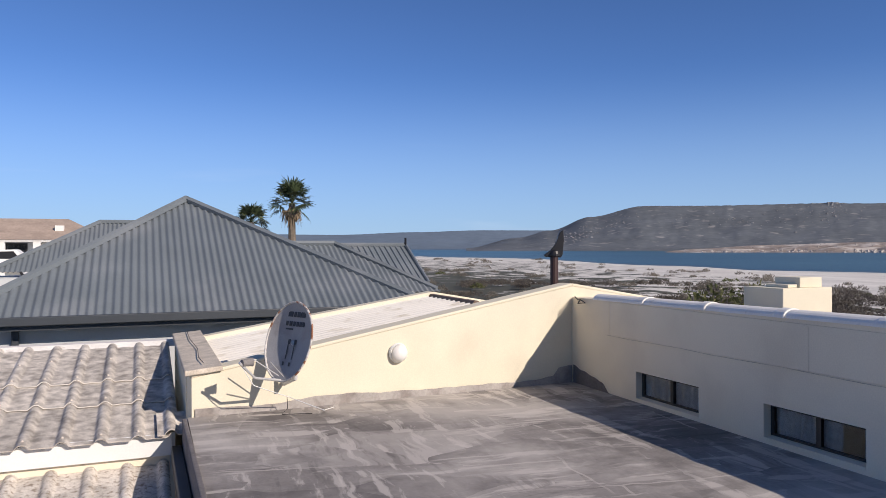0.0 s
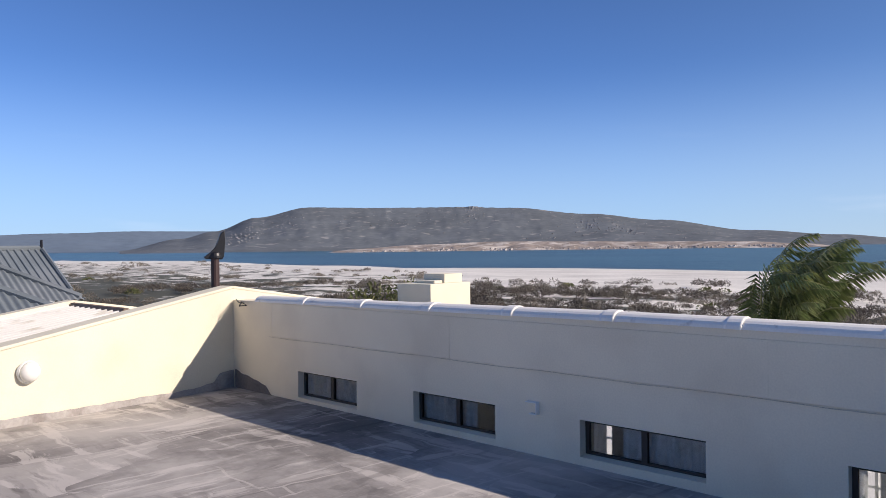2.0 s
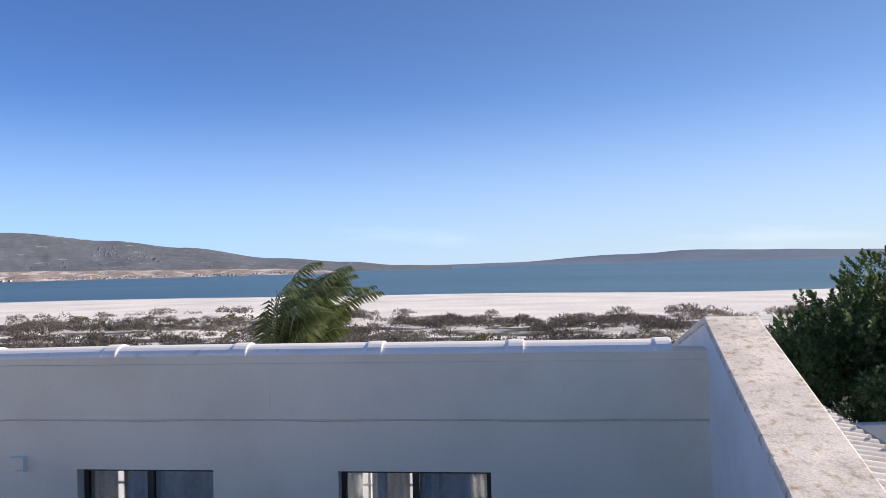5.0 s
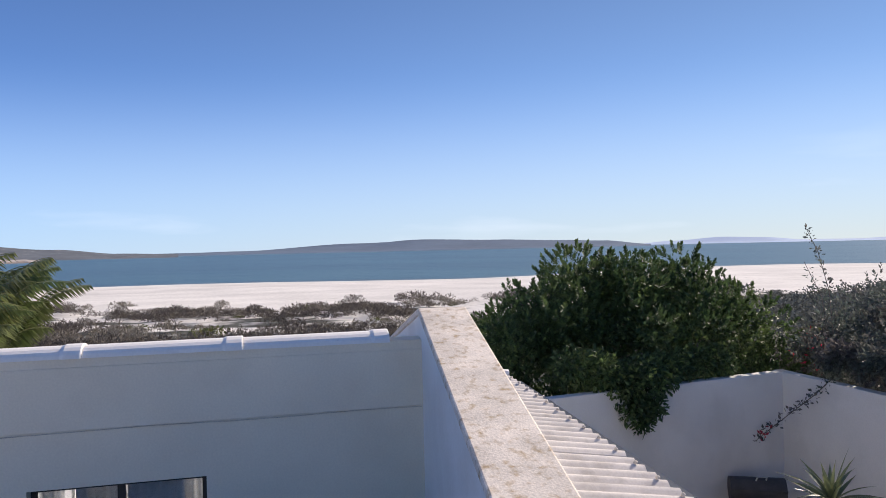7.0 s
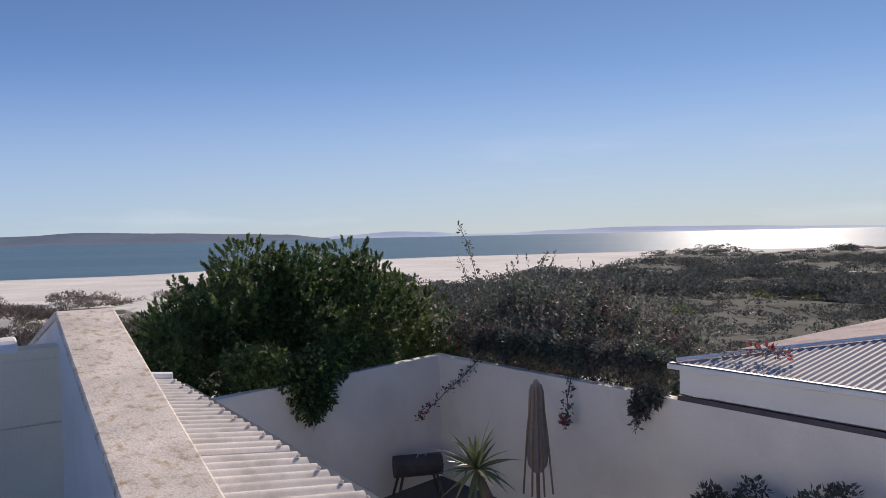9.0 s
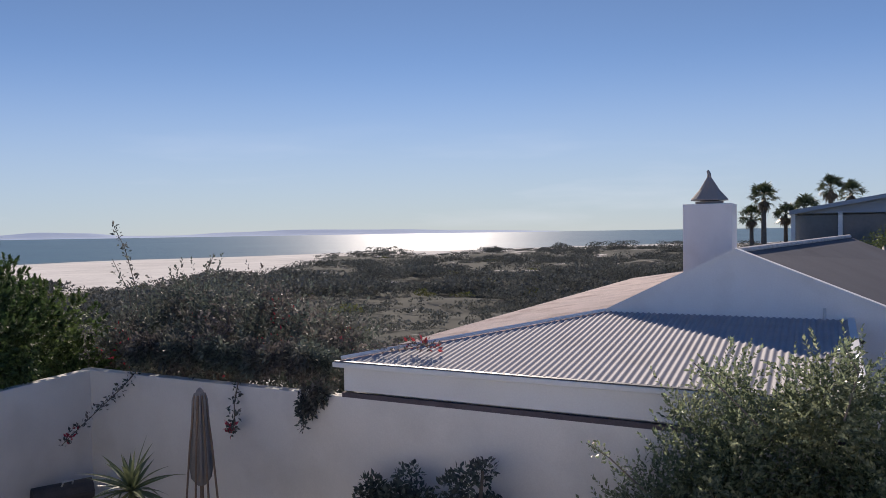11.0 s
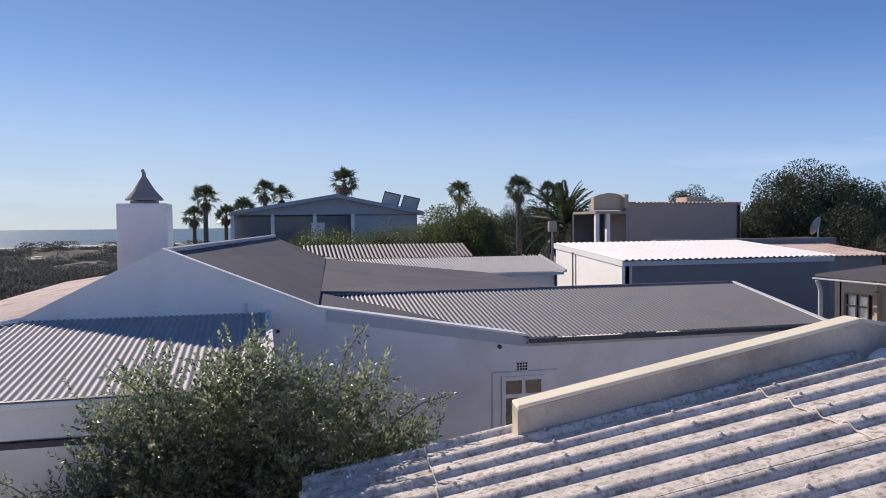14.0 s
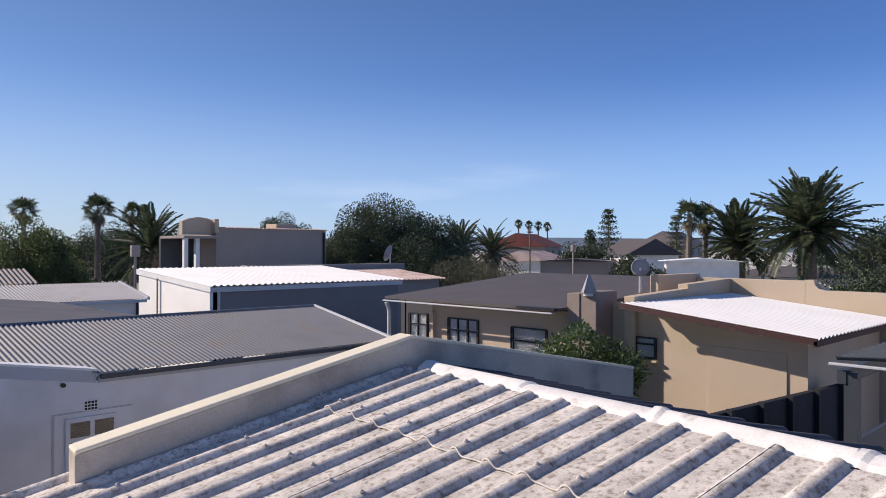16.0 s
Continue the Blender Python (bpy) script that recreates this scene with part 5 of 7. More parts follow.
# ---- palms ----
def fan_palm(label, at, height, crown, seed, mat=None, lean=0.0, group=""):
    """A fan palm: tapered trunk, skirt of dead leaves, round head of split fans."""
    rng = np.random.default_rng(seed)
    t = thing("palm_tree", label, "palm tree", at, group)
    top = Vector((lean, lean * 0.3, height - crown * 0.55))
    pts = [Vector((0, 0, -0.3)), top * 0.5 + Vector((lean * 0.1, 0, 0)), top]
    part("trunk", tube(pts, crown * 0.16, 9, end=crown * 0.10), BARK, t)

    def fans(n, droop0, droop1, size, m, name, hang=0.12):
        """Stalks, each with a round folded fan of blades that split towards their tips."""
        v, f = [], []
        for i in range(n):
            az = math.tau * (i * 0.381966 + rng.random() * 0.08)
            el = radians(droop0 + (droop1 - droop0) * ((i + 0.5) / n) ** 0.85 + rng.normal() * 5)
            d = Vector((math.cos(az) * math.cos(el), math.sin(az) * math.cos(el), math.sin(el)))
            c = top + d * size * (0.34 + 0.30 * rng.random())
            s = d.cross(Vector((0, 0, 1)))
            s = s.normalized() if s.length > 0.01 else Vector((1, 0, 0))
            n2 = s.cross(d)
            r = rng.normal() * 0.45
            s, n2 = s * math.cos(r) + n2 * math.sin(r), n2 * math.cos(r) - s * math.sin(r)
            b0 = len(v)
            w = 0.014 * crown
            v += [top + s * w, top - s * w, c - s * w, c + s * w]
            f.append((b0, b0 + 1, b0 + 2, b0 + 3))
            for k in range(13):
                a = radians(-84 + 14 * k) + rng.normal() * 0.05
                ln = size * (0.52 - 0.10 * abs(k - 6) / 6) * (0.75 + 0.5 * rng.random())
                q = d * math.cos(a) + s * math.sin(a)
                mid = c + q * ln * 0.58 + n2 * 0.03 * size
                tip = c + q * ln + Vector((0, 0, -hang * ln * (0.6 + 0.8 * rng.random())))
                x = q.cross(n2).normalized() * size * 0.034
                b0 = len(v)
                v += [c, mid + x, tip, mid - x]
                f.append((b0, b0 + 1, b0 + 2, b0 + 3))
        return raw(name, v, f, m, t)
    fans(34, -34, 84, crown * 0.80, mat or PALM_DARK, "crown")
    fans(16, -88, -52, crown * 0.62, THATCH, "dead_skirt", 0.5)
    return t


def frond_mesh(length, width, arch, seed, leaflets=34, droop=0.25):
    """One feather frond along +x: a tapering midrib with leaflets on both sides."""
    rng = np.random.default_rng(seed)
    v, f = [], []
    pts = []
    for i in range(13):
        k = i / 12
        pts.append(Vector((length * (k - 0.10 * arch * k * k), 0, length * arch * (0.55 * k - 0.95 * k * k))))
    for i in range(12):
        w0, w1 = 0.022 * length * (1 - i / 12.5) * 0.5, 0.022 * length * (1 - (i + 1) / 12.5) * 0.5
        b = len(v)
        a, c = pts[i], pts[i + 1]
        v += [a + Vector((0, w0, 0)), a - Vector((0, w0, 0)), a - Vector((0, 0, w0)), c + Vector((0, w1, 0)), c - Vector((0, w1, 0)), c - Vector((0, 0, w1))]
        f += [(b, b + 1, b + 4, b + 3), (b + 1, b + 2, b + 5, b + 4), (b + 2, b, b + 3, b + 5)]
    for i in range(leaflets):
        k = 0.12 + 0.88 * i / leaflets
        j = min(11, int(k * 12))
        p = pts[j].lerp(pts[j + 1], k * 12 - j)
        d = (pts[j + 1] - pts[j]).normalized()
        ln = width * (math.sin(math.pi * min(1, 0.12 + 0.88 * k)) ** 0.6 + 0.12) * (0.85 + 0.3 * rng.random())
        for sgn in (-1, 1):
            q = (Vector((0, sgn, 0)) * 0.75 + d * 0.62 + Vector((0, 0, 0.22 * rng.normal() * 0.5 + 0.12))).normalized()
            tip = p + q * ln + Vector((0, 0, -droop * ln))
            mid = p + q * ln * 0.5 + Vector((0, 0, -droop * ln * 0.1))
            x = q.cross(Vector((0, 0, 1))).normalized() * 0.022 * length * 0.8
            b = len(v)
            v += [p, mid + x, tip, mid - x]
            f.append((b, b + 1, b + 2, b + 3))
    me = mesh_of("frond", v, f)
    return me


def feather_palm(label, at, height, length, count, seed, mat, wind=(0, 0), width=0.42, arch=1.0, trunk=0.28, low=-25, stubs=True, group="", droop=0.25):
    """A feather palm whose fronds are parts; wind: the way in plan that they are blown."""
    rng = np.random.default_rng(seed)
    t = thing("palm_tree", label, "palm tree", at, group)
    part("trunk", tube([(0, 0, -0.4), (0, 0, height * 0.5), (0, 0, height)], trunk, 12, end=trunk * 1.15), BARK, t)
    kinds = []
    for k in range(3):
        me = frond_mesh(length * (0.9 + 0.1 * k), width * length * 0.42, arch * (0.75 + 0.3 * k), seed * 7 + k, droop=droop)
        me.materials.append(mat)
        kinds.append(me)
    w = Vector((*wind, 0))
    for i in range(count):
        az = math.tau * (i * 0.381966 + rng.random() * 0.06)
        el = radians(low + (82 - low) * ((i + 0.5) / count) ** 0.8)
        d = Vector((math.cos(az) * math.cos(el), math.sin(az) * math.cos(el), math.sin(el))) + w * (0.5 + 0.5 * rng.random())
        if w.length and d.dot(w) < 0.05:
            d -= w * (d.dot(w) / w.length_squared) * 1.1
        d.normalize()
        o = new("frond", kinds[i % 3])
        o.parent = t
        z = Vector((0, 0, 1)) - d * d.z
        z = z.normalized() if z.length > 0.05 else Vector((1, 0, 0))
        y = z.cross(d)
        m = Matrix((d, y, z)).transposed().to_4x4()
        m.translation = Vector((0, 0, height)) + d * 0.05
        o.matrix_basis = m @ pose(0, 0, 0, float(rng.normal() * 14), 0, 0) @ Matrix.Diagonal((*(Vector((1, 1, 1)) * (0.85 + 0.3 * rng.random())), 1))
    if stubs:
        b = lathe([(trunk * 1.0, height - 0.9), (trunk * 1.55, height - 0.5), (trunk * 1.7, height - 0.15), (trunk * 0.8, height + 0.2)], 14)
        part("leaf_base_boss", b, BARK, t)
    return t


# ---- neighbour to the north: hipped grey sheeting ----
def hip_face(name, parent, corner, along, up, width, apex0, apex1, rise_run, mat, pitch=0.125):
    """One slope of a hipped roof, cut by the hips; apex0, apex1: metres up the slope per metre in from each end, 0 for a straight end."""
    def hi(s):
        return max(0.0, min(rise_run, s * apex0 if apex0 else rise_run, (width - s) * apex1 if apex1 else rise_run))
    return sheeting(name, corner, along, up, width, flat(-0.04), hi, wave_sine(pitch, 0.032), pitch, mat, parent, thick=0.006)


def north_house():
    t = thing("neighbour_house", "house with a hipped grey metal sheet roof and pale grey walls", "house", (0, 12.6, -2.85))
    z = 0.72 + 2.85
    S = 0.505
    k = 4.0
    w = 7.52
    x0 = -2.62
    kl = 3.52
    hip_face("roof_slope", t, (x0, 0, z), (1, 0, 0), (0, 1, S), w, k / kl, 1, k, GREY_STEEL)
    hip_face("roof_slope", t, (x0 + w, 0, z), (0, 1, 0), (-1, 0, S), 9.0, 1, 0, k, GREY_STEEL)
    hip_face("roof_slope", t, (x0, 12.0, z), (0, -1, 0), (1, 0, S * k / kl), 12.0, 0, kl / k, kl, GREY_STEEL)
    for a, b in (((x0 + 0.05, 0.05, z + 0.03), (x0 + kl, k, z + k * S + 0.05)), ((x0 + w - 0.05, 0.05, z + 0.03), (x0 + kl, k, z + k * S + 0.05)), ((x0 + kl, k, z + k * S + 0.05), (x0 + kl, 12, z + k * S + 0.05))):
        part("hip_cap", tube([a, b], 0.075, 6), GREY_STEEL, t)
    part("gutter", box(x0 - 0.05, x0 + w + 0.05, -0.14, -0.03, z - 0.14, z - 0.01, 0.01), DARK_STEEL, t, "dark grey box gutter")
    part("fascia", box(x0 - 0.02, x0 + w + 0.02, -0.028, 0.02, z - 0.22, z - 0.02), DARK_STEEL, t)
    part("wall", box(x0 + 0.4, x0 + w - 0.4, 0.35, 0.6, 0, z - 0.05), PALE_GREY, t)
    part("soffit", box(x0 + 0.05, x0 + w - 0.05, 0.02, 0.36, z - 0.07, z - 0.05), PALE_GREY, t)
    part("side_wall", box(x0 + w - 0.65, x0 + w - 0.4, 0.6, 9, 0, z - 0.05), PALE_GREY, t)
    part("downpipe", box(-1.83, -1.73, 0.26, 0.34, 0, z - 0.14, 0.01), DARK_STEEL, t)
    # wing with a hip, then a gabled wing farther back
    z2 = z
    y2 = 3.7
    hip_face("roof_slope", t, (0.4, y2, z2), (1, 0, 0), (0, 1, 0.532), 6.2, 0, 1, 2.05, GREY_STEEL)
    hip_face("roof_slope", t, (6.6, y2, z2), (0, 1, 0), (-1, 0, 0.532), 4.1, 1, 1, 2.05, GREY_STEEL)
    part("hip_cap", tube([(6.55, y2 + 0.05, z2 + 0.03), (4.55, y2 + 2.05, z2 + 1.13), (0.4, y2 + 2.05, z2 + 1.13)], 0.075, 6), GREY_STEEL, t)
    y3 = 7.1
    sheeting("roof_slope", (3.0, y3, z2), (1, 0, 0), (0, 1, 0.532), 4.65, flat(-0.04), flat(2.0), wave_ibr(), 0.172, GREY_STEEL, t, thick=0.006)
    part("ridge_cap", tube([(3.0, y3 + 2.0, z2 + 1.10), (7.65, y3 + 2.0, z2 + 1.10)], 0.07, 6), GREY_STEEL, t)
    part("verge_cap", tube([(7.64, y3, z2 + 0.03), (7.64, y3 + 2.0, z2 + 1.10)], 0.05, 6), GREY_STEEL, t)
    part("wing_wall", prism([(7.3, y3 + 0.2, 0), (7.3, y3 + 0.2, z2 + 0.02), (7.3, y3 + 2.0, z2 + 0.98), (7.3, y3 + 3.8, z2 + 0.02), (7.3, y3 + 3.8, 0)], (-0.25, 0, 0)), PALE_GREY, t)
    part("finial", tube([(7.62, y3 + 1.95, z2 + 1.1), (7.62, y3 + 1.95, z2 + 1.32)], 0.035, 8), BLACK, t)
    # second hipped roof behind
    hip_face("roof_slope", t, (-3.8, 10.5, z + 0.4), (1, 0, 0), (0, 1, 0.55), 8.0, 1, 1, 2.6, GREY_STEEL)
    hip_face("roof_slope", t, (-3.8, 18.5, z + 0.4), (0, -1, 0), (1, 0, 0.55), 8.0, 0, 1, 2.6, GREY_STEEL)
    part("hip_cap", tube([(-3.8, 10.5, z + 0.43), (-1.2, 13.1, z + 1.86), (1.6, 13.1, z + 1.86)], 0.07, 6), GREY_STEEL, t)
    return t


def white_house():
    t = thing("white_house", "white two-storey house with balconies and a faded clay tile roof", "house", (-8.0, 62, -2.85))
    H = 5.75
    part("wall", box(-5.0, 5.0, 0, 8, 0, H - 0.4), WHITE, t)
    b = bmesh.new()
    ring = [b.verts.new(p) for p in ((-5.8, -1.0, H - 0.5), (5.8, -1.0, H - 0.5), (5.8, 8.8, H - 0.5), (-5.8, 8.8, H - 0.5))]
    top = [b.verts.new(p) for p in ((-2.2, 4, H + 1.2), (2.6, 4, H + 1.2))]
    for q in ((ring[0], ring[1], top[1], top[0]), (ring[1], ring[2], top[1]), (ring[2], ring[3], top[0], top[1]), (ring[3], ring[0], top[0]), ring[::-1]):
        b.faces.new(q)
    part("roof", b, TILE_ROOF, t)
    for x in (-3.6, -0.6, 2.8):
        w = part("window", box(x - 0.8, x + 0.8, -0.05, 0.05, 3.4, 5.0), FRAME, t)
        part("pane", box(x - 0.72, x + 0.72, -0.07, -0.055, 3.5, 4.9), GLASS, w)
    for z in (2.9, 5.1):
        part("balcony_slab", box(-5.2, 5.0, -0.9, 0, z, z + 0.18), WHITE, t)
    for x in (-5.0, -3.0, -1.4, 0.9, 3.0, 4.8):
        part("column", box(x - 0.25, x + 0.25, -0.86, -0.5, 0, 5.1), WHITE, t)
    for k in range(18):
        part("baluster", box(-5.0 + 0.47 * k, -4.95 + 0.47 * k, -0.85, -0.8, 3.08, 3.9), WHITE, t)
    part("handrail", box(-5.1, 3.1, -0.88, -0.78, 3.9, 3.98), WHITE, t)
    part("chimney", box(1.9, 2.5, 1.0, 1.6, H - 0.2, H + 0.6), WHITE, t)
    return t


def parked_car():
    t = thing("parked_car", "white car parked by the white house", "car", (-6.95, 46, 0.2))
    side = [(-1.9, 0.35), (-1.95, 0.8), (-1.5, 0.95), (-0.9, 1.45), (0.7, 1.5), (1.2, 1.0), (1.9, 0.9), (2.0, 0.4)]
    part("body", prism([(x, -0.8, z) for x, z in side], (0, 1.6, 0), bevel=0.06), WHITE, t)
    part("side_window", prism([(-0.85, -0.815, 1.0), (-0.6, -0.815, 1.38), (0.6, -0.815, 1.4), (0.9, -0.815, 1.0)], (0, 0.012, 0)), BLACK, t)
    part("windscreen", prism([(-1.42, -0.7, 0.99), (-0.93, -0.7, 1.42), (-0.95, -0.7, 1.44), (-1.46, -0.7, 1.0)], (0, 1.4, 0)), BLACK, t)
    for x in (-1.2, 1.2):
        for y in (-0.72, 0.72):
            w = part("wheel", tube([(x, y - 0.1, 0.33), (x, y + 0.1, 0.33)], 0.33, 16), BLACK, t)
            part("rim", tube([(x, y - 0.11, 0.33), (x, y + 0.11, 0.33)], 0.19, 12), GALV, w)
    return t


north_house()
white_house()
parked_car()
rise = tagged(part("driveway", prism([(-14, 44, -2.9), (-3, 44, -2.9), (-3, 48.5, -2.9), (-14, 48.5, -2.9)], (0, 0, 3.1)), PALE_GREY), "raised pale parking terrace by the white house", "terrace", kind="structure")
fan_palm("tall fan palm with a shaggy skirt of dead leaves", (8.3, 44, -2.85), 8.3, 1.9, 3)
fan_palm("smaller fan palm half hidden behind the roof ridge", (6.6, 49, -2.85), 7.2, 1.7, 4)


def blown_palm(label, at, height, length, count, seed, mat):
    """A young feather palm whose fronds rise steeply and arch over with the wind, leaflets hanging off pale midribs."""
    rng = np.random.default_rng(seed)
    t = thing("palm_tree", label, "palm tree", at)
    part("trunk", tube([(0, 0, -0.4), (0, 0, height * 0.5), (0, 0, height)], 0.24, 12, end=0.28), BARK, t)
    blow = Vector((0.05, -1.0, -0.72))
    for i in range(count):
        az = math.tau * i * 0.381966 + rng.normal() * 0.2
        el = radians(58 + 31 * rng.random())
        d0 = Vector((math.cos(az) * math.cos(el), math.sin(az) * math.cos(el) * 0.7 - 0.14, math.sin(el)))
        ln = length * (0.62 + 0.46 * rng.random())
        give = 1.2 + 1.6 * rng.random()
        p, pts = Vector((0.1 * math.cos(az), 0.1 * math.sin(az), height - 0.2)), []
        for k in range(17):
            q = k / 16
            pts.append((p.copy(), (d0 + blow * give * q ** 4.0).normalized()))
            p = p + pts[-1][1] * ln / 16
        rib = tube([a for a, _ in pts], 0.022, 5, end=0.004)
        v, f = [], []
        for k in range(34):
            q = 0.16 + 0.83 * k / 34
            c = int(q * 16)
            a, d = pts[c][0].lerp(pts[c + 1][0], q * 16 - c), pts[c][1]
            s0 = d.cross(Vector((0, 0, 1)))
            s0 = s0.normalized() if s0.length > 0.2 else Vector((1, 0, 0))
            size = 0.42 * (math.sin(math.pi * (0.08 + 0.86 * q)) ** 0.7) * (0.8 + 0.4 * rng.random())
            for sg in (-1, 1):
                g = (s0 * sg * 0.75 + d * 0.55 + Vector((0, -0.25, -0.15))).normalized()
                mid = a + g * size * 0.5
                tip = a + (g + Vector((0, -0.22, -0.55))).normalized() * size
                x = d * 0.021
                m = len(v)
                v += [a, mid + x, tip, mid - x]
                f.append((m, m + 1, m + 2, m + 3))
        o = raw("frond", v, f, mat, t)
        part("midrib", rib, MIDRIB, o)
    return t


blown_palm("wind-blown young feather palm beyond the clerestory wall", (12.0, 3.80, -2.85), 2.80, 2.36, 36, 5, PALM_LEAF)

# ---- courtyard ----
YC = -7.85
court = tagged(part("courtyard_floor", prism([(1.0, -7.8, -2.86), (9.75, -7.84, -2.86), (9.0, -2.4, -2.86), (1.0, -2.2, -2.86)], (0, 0, 0.66)), SHADE_PAVING), "paved courtyard floor, darkened for the shade on it", "paving", kind="structure")
part("wall_court_south", box(-0.6, 9.95, YC - 0.16, YC, -2.85, -0.20, 0.01), COURT)
tagged(bpy.data.objects["wall_court_south"], "off-white courtyard wall in shade under the bushes", "wall", kind="structure")
tagged(part("wall_court_east", prism([(9.93, -7.99, -2.85), (9.10, -3.0, -2.85), (8.94, -3.0, -2.85), (9.77, -7.99, -2.85)], (0, 0, 2.65), bevel=0.01), COURT), "off-white courtyard wall facing the bay", "wall", kind="structure")


def bush(name, label, category, x0, x1, y0, y1, z0, z1, n, r0, r1, leaves, size, mat, seed, stems=6, slim=0.5, spread=0.55, ground=-2.85, keep=None):
    cx, cy = (x0 + x1) / 2, (y0 + y1) / 2
    t = thing(name, label, category, (cx, cy, ground))
    c = [(x - cx, y - cy, z - ground, r) for x, y, z, r in clumps(x0, x1, y0, y1, z0, z1, n, r0, r1, seed) if keep is None or keep(x, y, z)]
    b = bmesh.new()
    rng = np.random.default_rng(seed)
    for k in range(stems):
        q = c[int(rng.integers(len(c)))]
        mid = Vector((q[0] * 0.35 + rng.normal() * 0.1, q[1] * 0.35 + rng.normal() * 0.1, q[2] * 0.5))
        tube([(rng.normal() * 0.1, rng.normal() * 0.1, -0.1), mid, q[:3]], 0.06, 6, bm=b, end=0.015)
    part("branching_stem", b, BARK, t)
    leaf_cloud("foliage", c, spread, leaves, size, mat, t, seed=seed, slim=slim)
    return t, c


# dense dark bush leaning over the courtyard wall: a dark core of leaves, rounded lobes, upright leafy shoots
big, big_c = bush("dense_bush", "dense dark green glossy bush hanging over the courtyard wall", "bush", 9.5, 13.2, -8.9, -3.1, -1.7, 1.34, 160, 0.30, 0.55, 36000, 0.075, DENSE_LEAF, 21, stems=14, spread=0.9, keep=lambda x, y, z: z > 0.2 or x > 9.6 - 0.166 * (y + 3.0))
leafy_shoots("outer_foliage", big_c, 4300, 24, 0.15, 0.066, DENSE_LEAF, big, seed=25, slim=0.55, lift=0.55)
BIG_HANG = [(8.94 - 0.166 * (y + 3.0) + dx - 11.35, y + 6.0, z + 2.85, r) for y, z, r, dx in (
    (-4.35, 0.12, 0.28, 0.30), (-4.7, 0.02, 0.32, 0.22), (-5.0, -0.16, 0.32, 0.06), (-5.3, -0.12, 0.36, 0.08), (-5.62, -0.06, 0.30, 0.12), (-5.12, -0.44, 0.25, -0.04),
    (-5.38, -0.42, 0.22, -0.04), (-5.24, -0.66, 0.15, -0.06), (-5.95, 0.02, 0.28, 0.20), (-6.35, 0.02, 0.27, 0.25), (-6.8, 0.02, 0.26, 0.26))]
leaf_cloud("hanging_foliage", BIG_HANG, 0.9, 12000, 0.07, DENSE_LEAF, big, seed=22, droop=0.7)
# bougainvillea along the south courtyard wall
boug, boug_c = bush("bougainvillea", "straggling bougainvillea with a few red bracts over the wall", "bougainvillea", 5.2, 11.4, -10.8, -8.0, -1.8, 0.78, 200, 0.20, 0.42, 26000, 0.07, BOUG_LEAF, 23, stems=14, spread=0.9, keep=lambda x, y, z: y < -8.45 or z > 0.15)
leafy_shoots("outer_foliage", boug_c, 1500, 12, 0.34, 0.065, BOUG_LEAF, boug, seed=26, slim=0.6, lift=0.5)
leaf_cloud("red_bracts", [(c[0], c[1] + 0.2, c[2], c[3]) for c in boug_c[::9]], 0.8, 240, 0.07, BOUG_RED, boug, "scattered red bracts", seed=24)["kind"] = "stuff"
BX, BY, BZ = boug.location
leaf_cloud("overhanging_foliage", [(5.55 + 0.21 * k - BX, -8.0 + 0.08 * math.sin(k * 1.7) - BY, 0.16 + 0.08 * math.sin(k * 2.3) - BZ, 0.19 + 0.05 * math.sin(k * 3.1)) for k in range(17)]
           + [(5.5 + 0.1 * k - BX, -7.80 - BY, -0.16 - 0.10 * k - BZ, 0.13) for k in range(3)], 0.9, 11000, 0.065, BOUG_LEAF, boug, seed=27, droop=0.6)


def runner(owner, base, pts, seed, mat, leaves=60, red=0, size=0.06):
    """A long shoot with small leaves along it."""
    o = Vector(base)
    q = [Vector(p) - o for p in pts]
    part("shoot", tube(q, 0.009, 5, end=0.004), BARK, owner)
    fine = []
    for a, b in zip(q, q[1:]):
        for k in range(6):
            p = a.lerp(b, k / 6)
            fine.append((*p, 0.07))
    leaf_cloud("shoot_leaves", fine, 0.9, int(leaves * 1.6), size, mat, owner, seed=seed)
    if red:
        leaf_cloud("shoot_bracts", fine[-6:], 0.9, red, 0.07, BOUG_RED, owner, seed=seed + 1)["kind"] = "stuff"


B0 = tuple(boug.location)
runner(boug, B0, [(9.5, -8.6, -0.2), (9.5, -8.5, 1.0), (9.6, -8.4, 1.6), (9.75, -8.3, 2.0)], 31, BOUG_LEAF, 80)
runner(boug, B0, [(9.6, -8.6, -0.2), (9.65, -8.5, 0.9), (9.9, -8.4, 1.45)], 33, BOUG_LEAF, 60)
runner(boug, B0, [(8.8, -9.0, 0.2), (8.6, -9.0, 1.0), (8.35, -9.0, 1.5)], 35, BOUG_LEAF, 50)
runner(boug, B0, [(7.6, -9.0, 0.2), (7.4, -9.1, 0.9), (7.2, -9.1, 1.1)], 37, BOUG_LEAF, 40)
runner(boug, B0, [(8.8, -7.9, -0.15), (8.95, -7.72, -0.40), (9.2, -7.6, -0.65), (9.45, -7.4, -0.95), (9.55, -7.2, -1.15)], 39, BOUG_LEAF, 90, 14)
runner(boug, B0, [(6.9, -7.9, -0.15), (6.8, -7.7, -0.40), (6.75, -7.65, -0.65), (6.85, -7.62, -0.75)], 41, BOUG_LEAF, 70, 26)
runner(boug, B0, [(5.8, -7.9, -0.1), (5.7, -7.7, -0.35), (5.65, -7.65, -0.6)], 43, BOUG_LEAF, 90, 0)
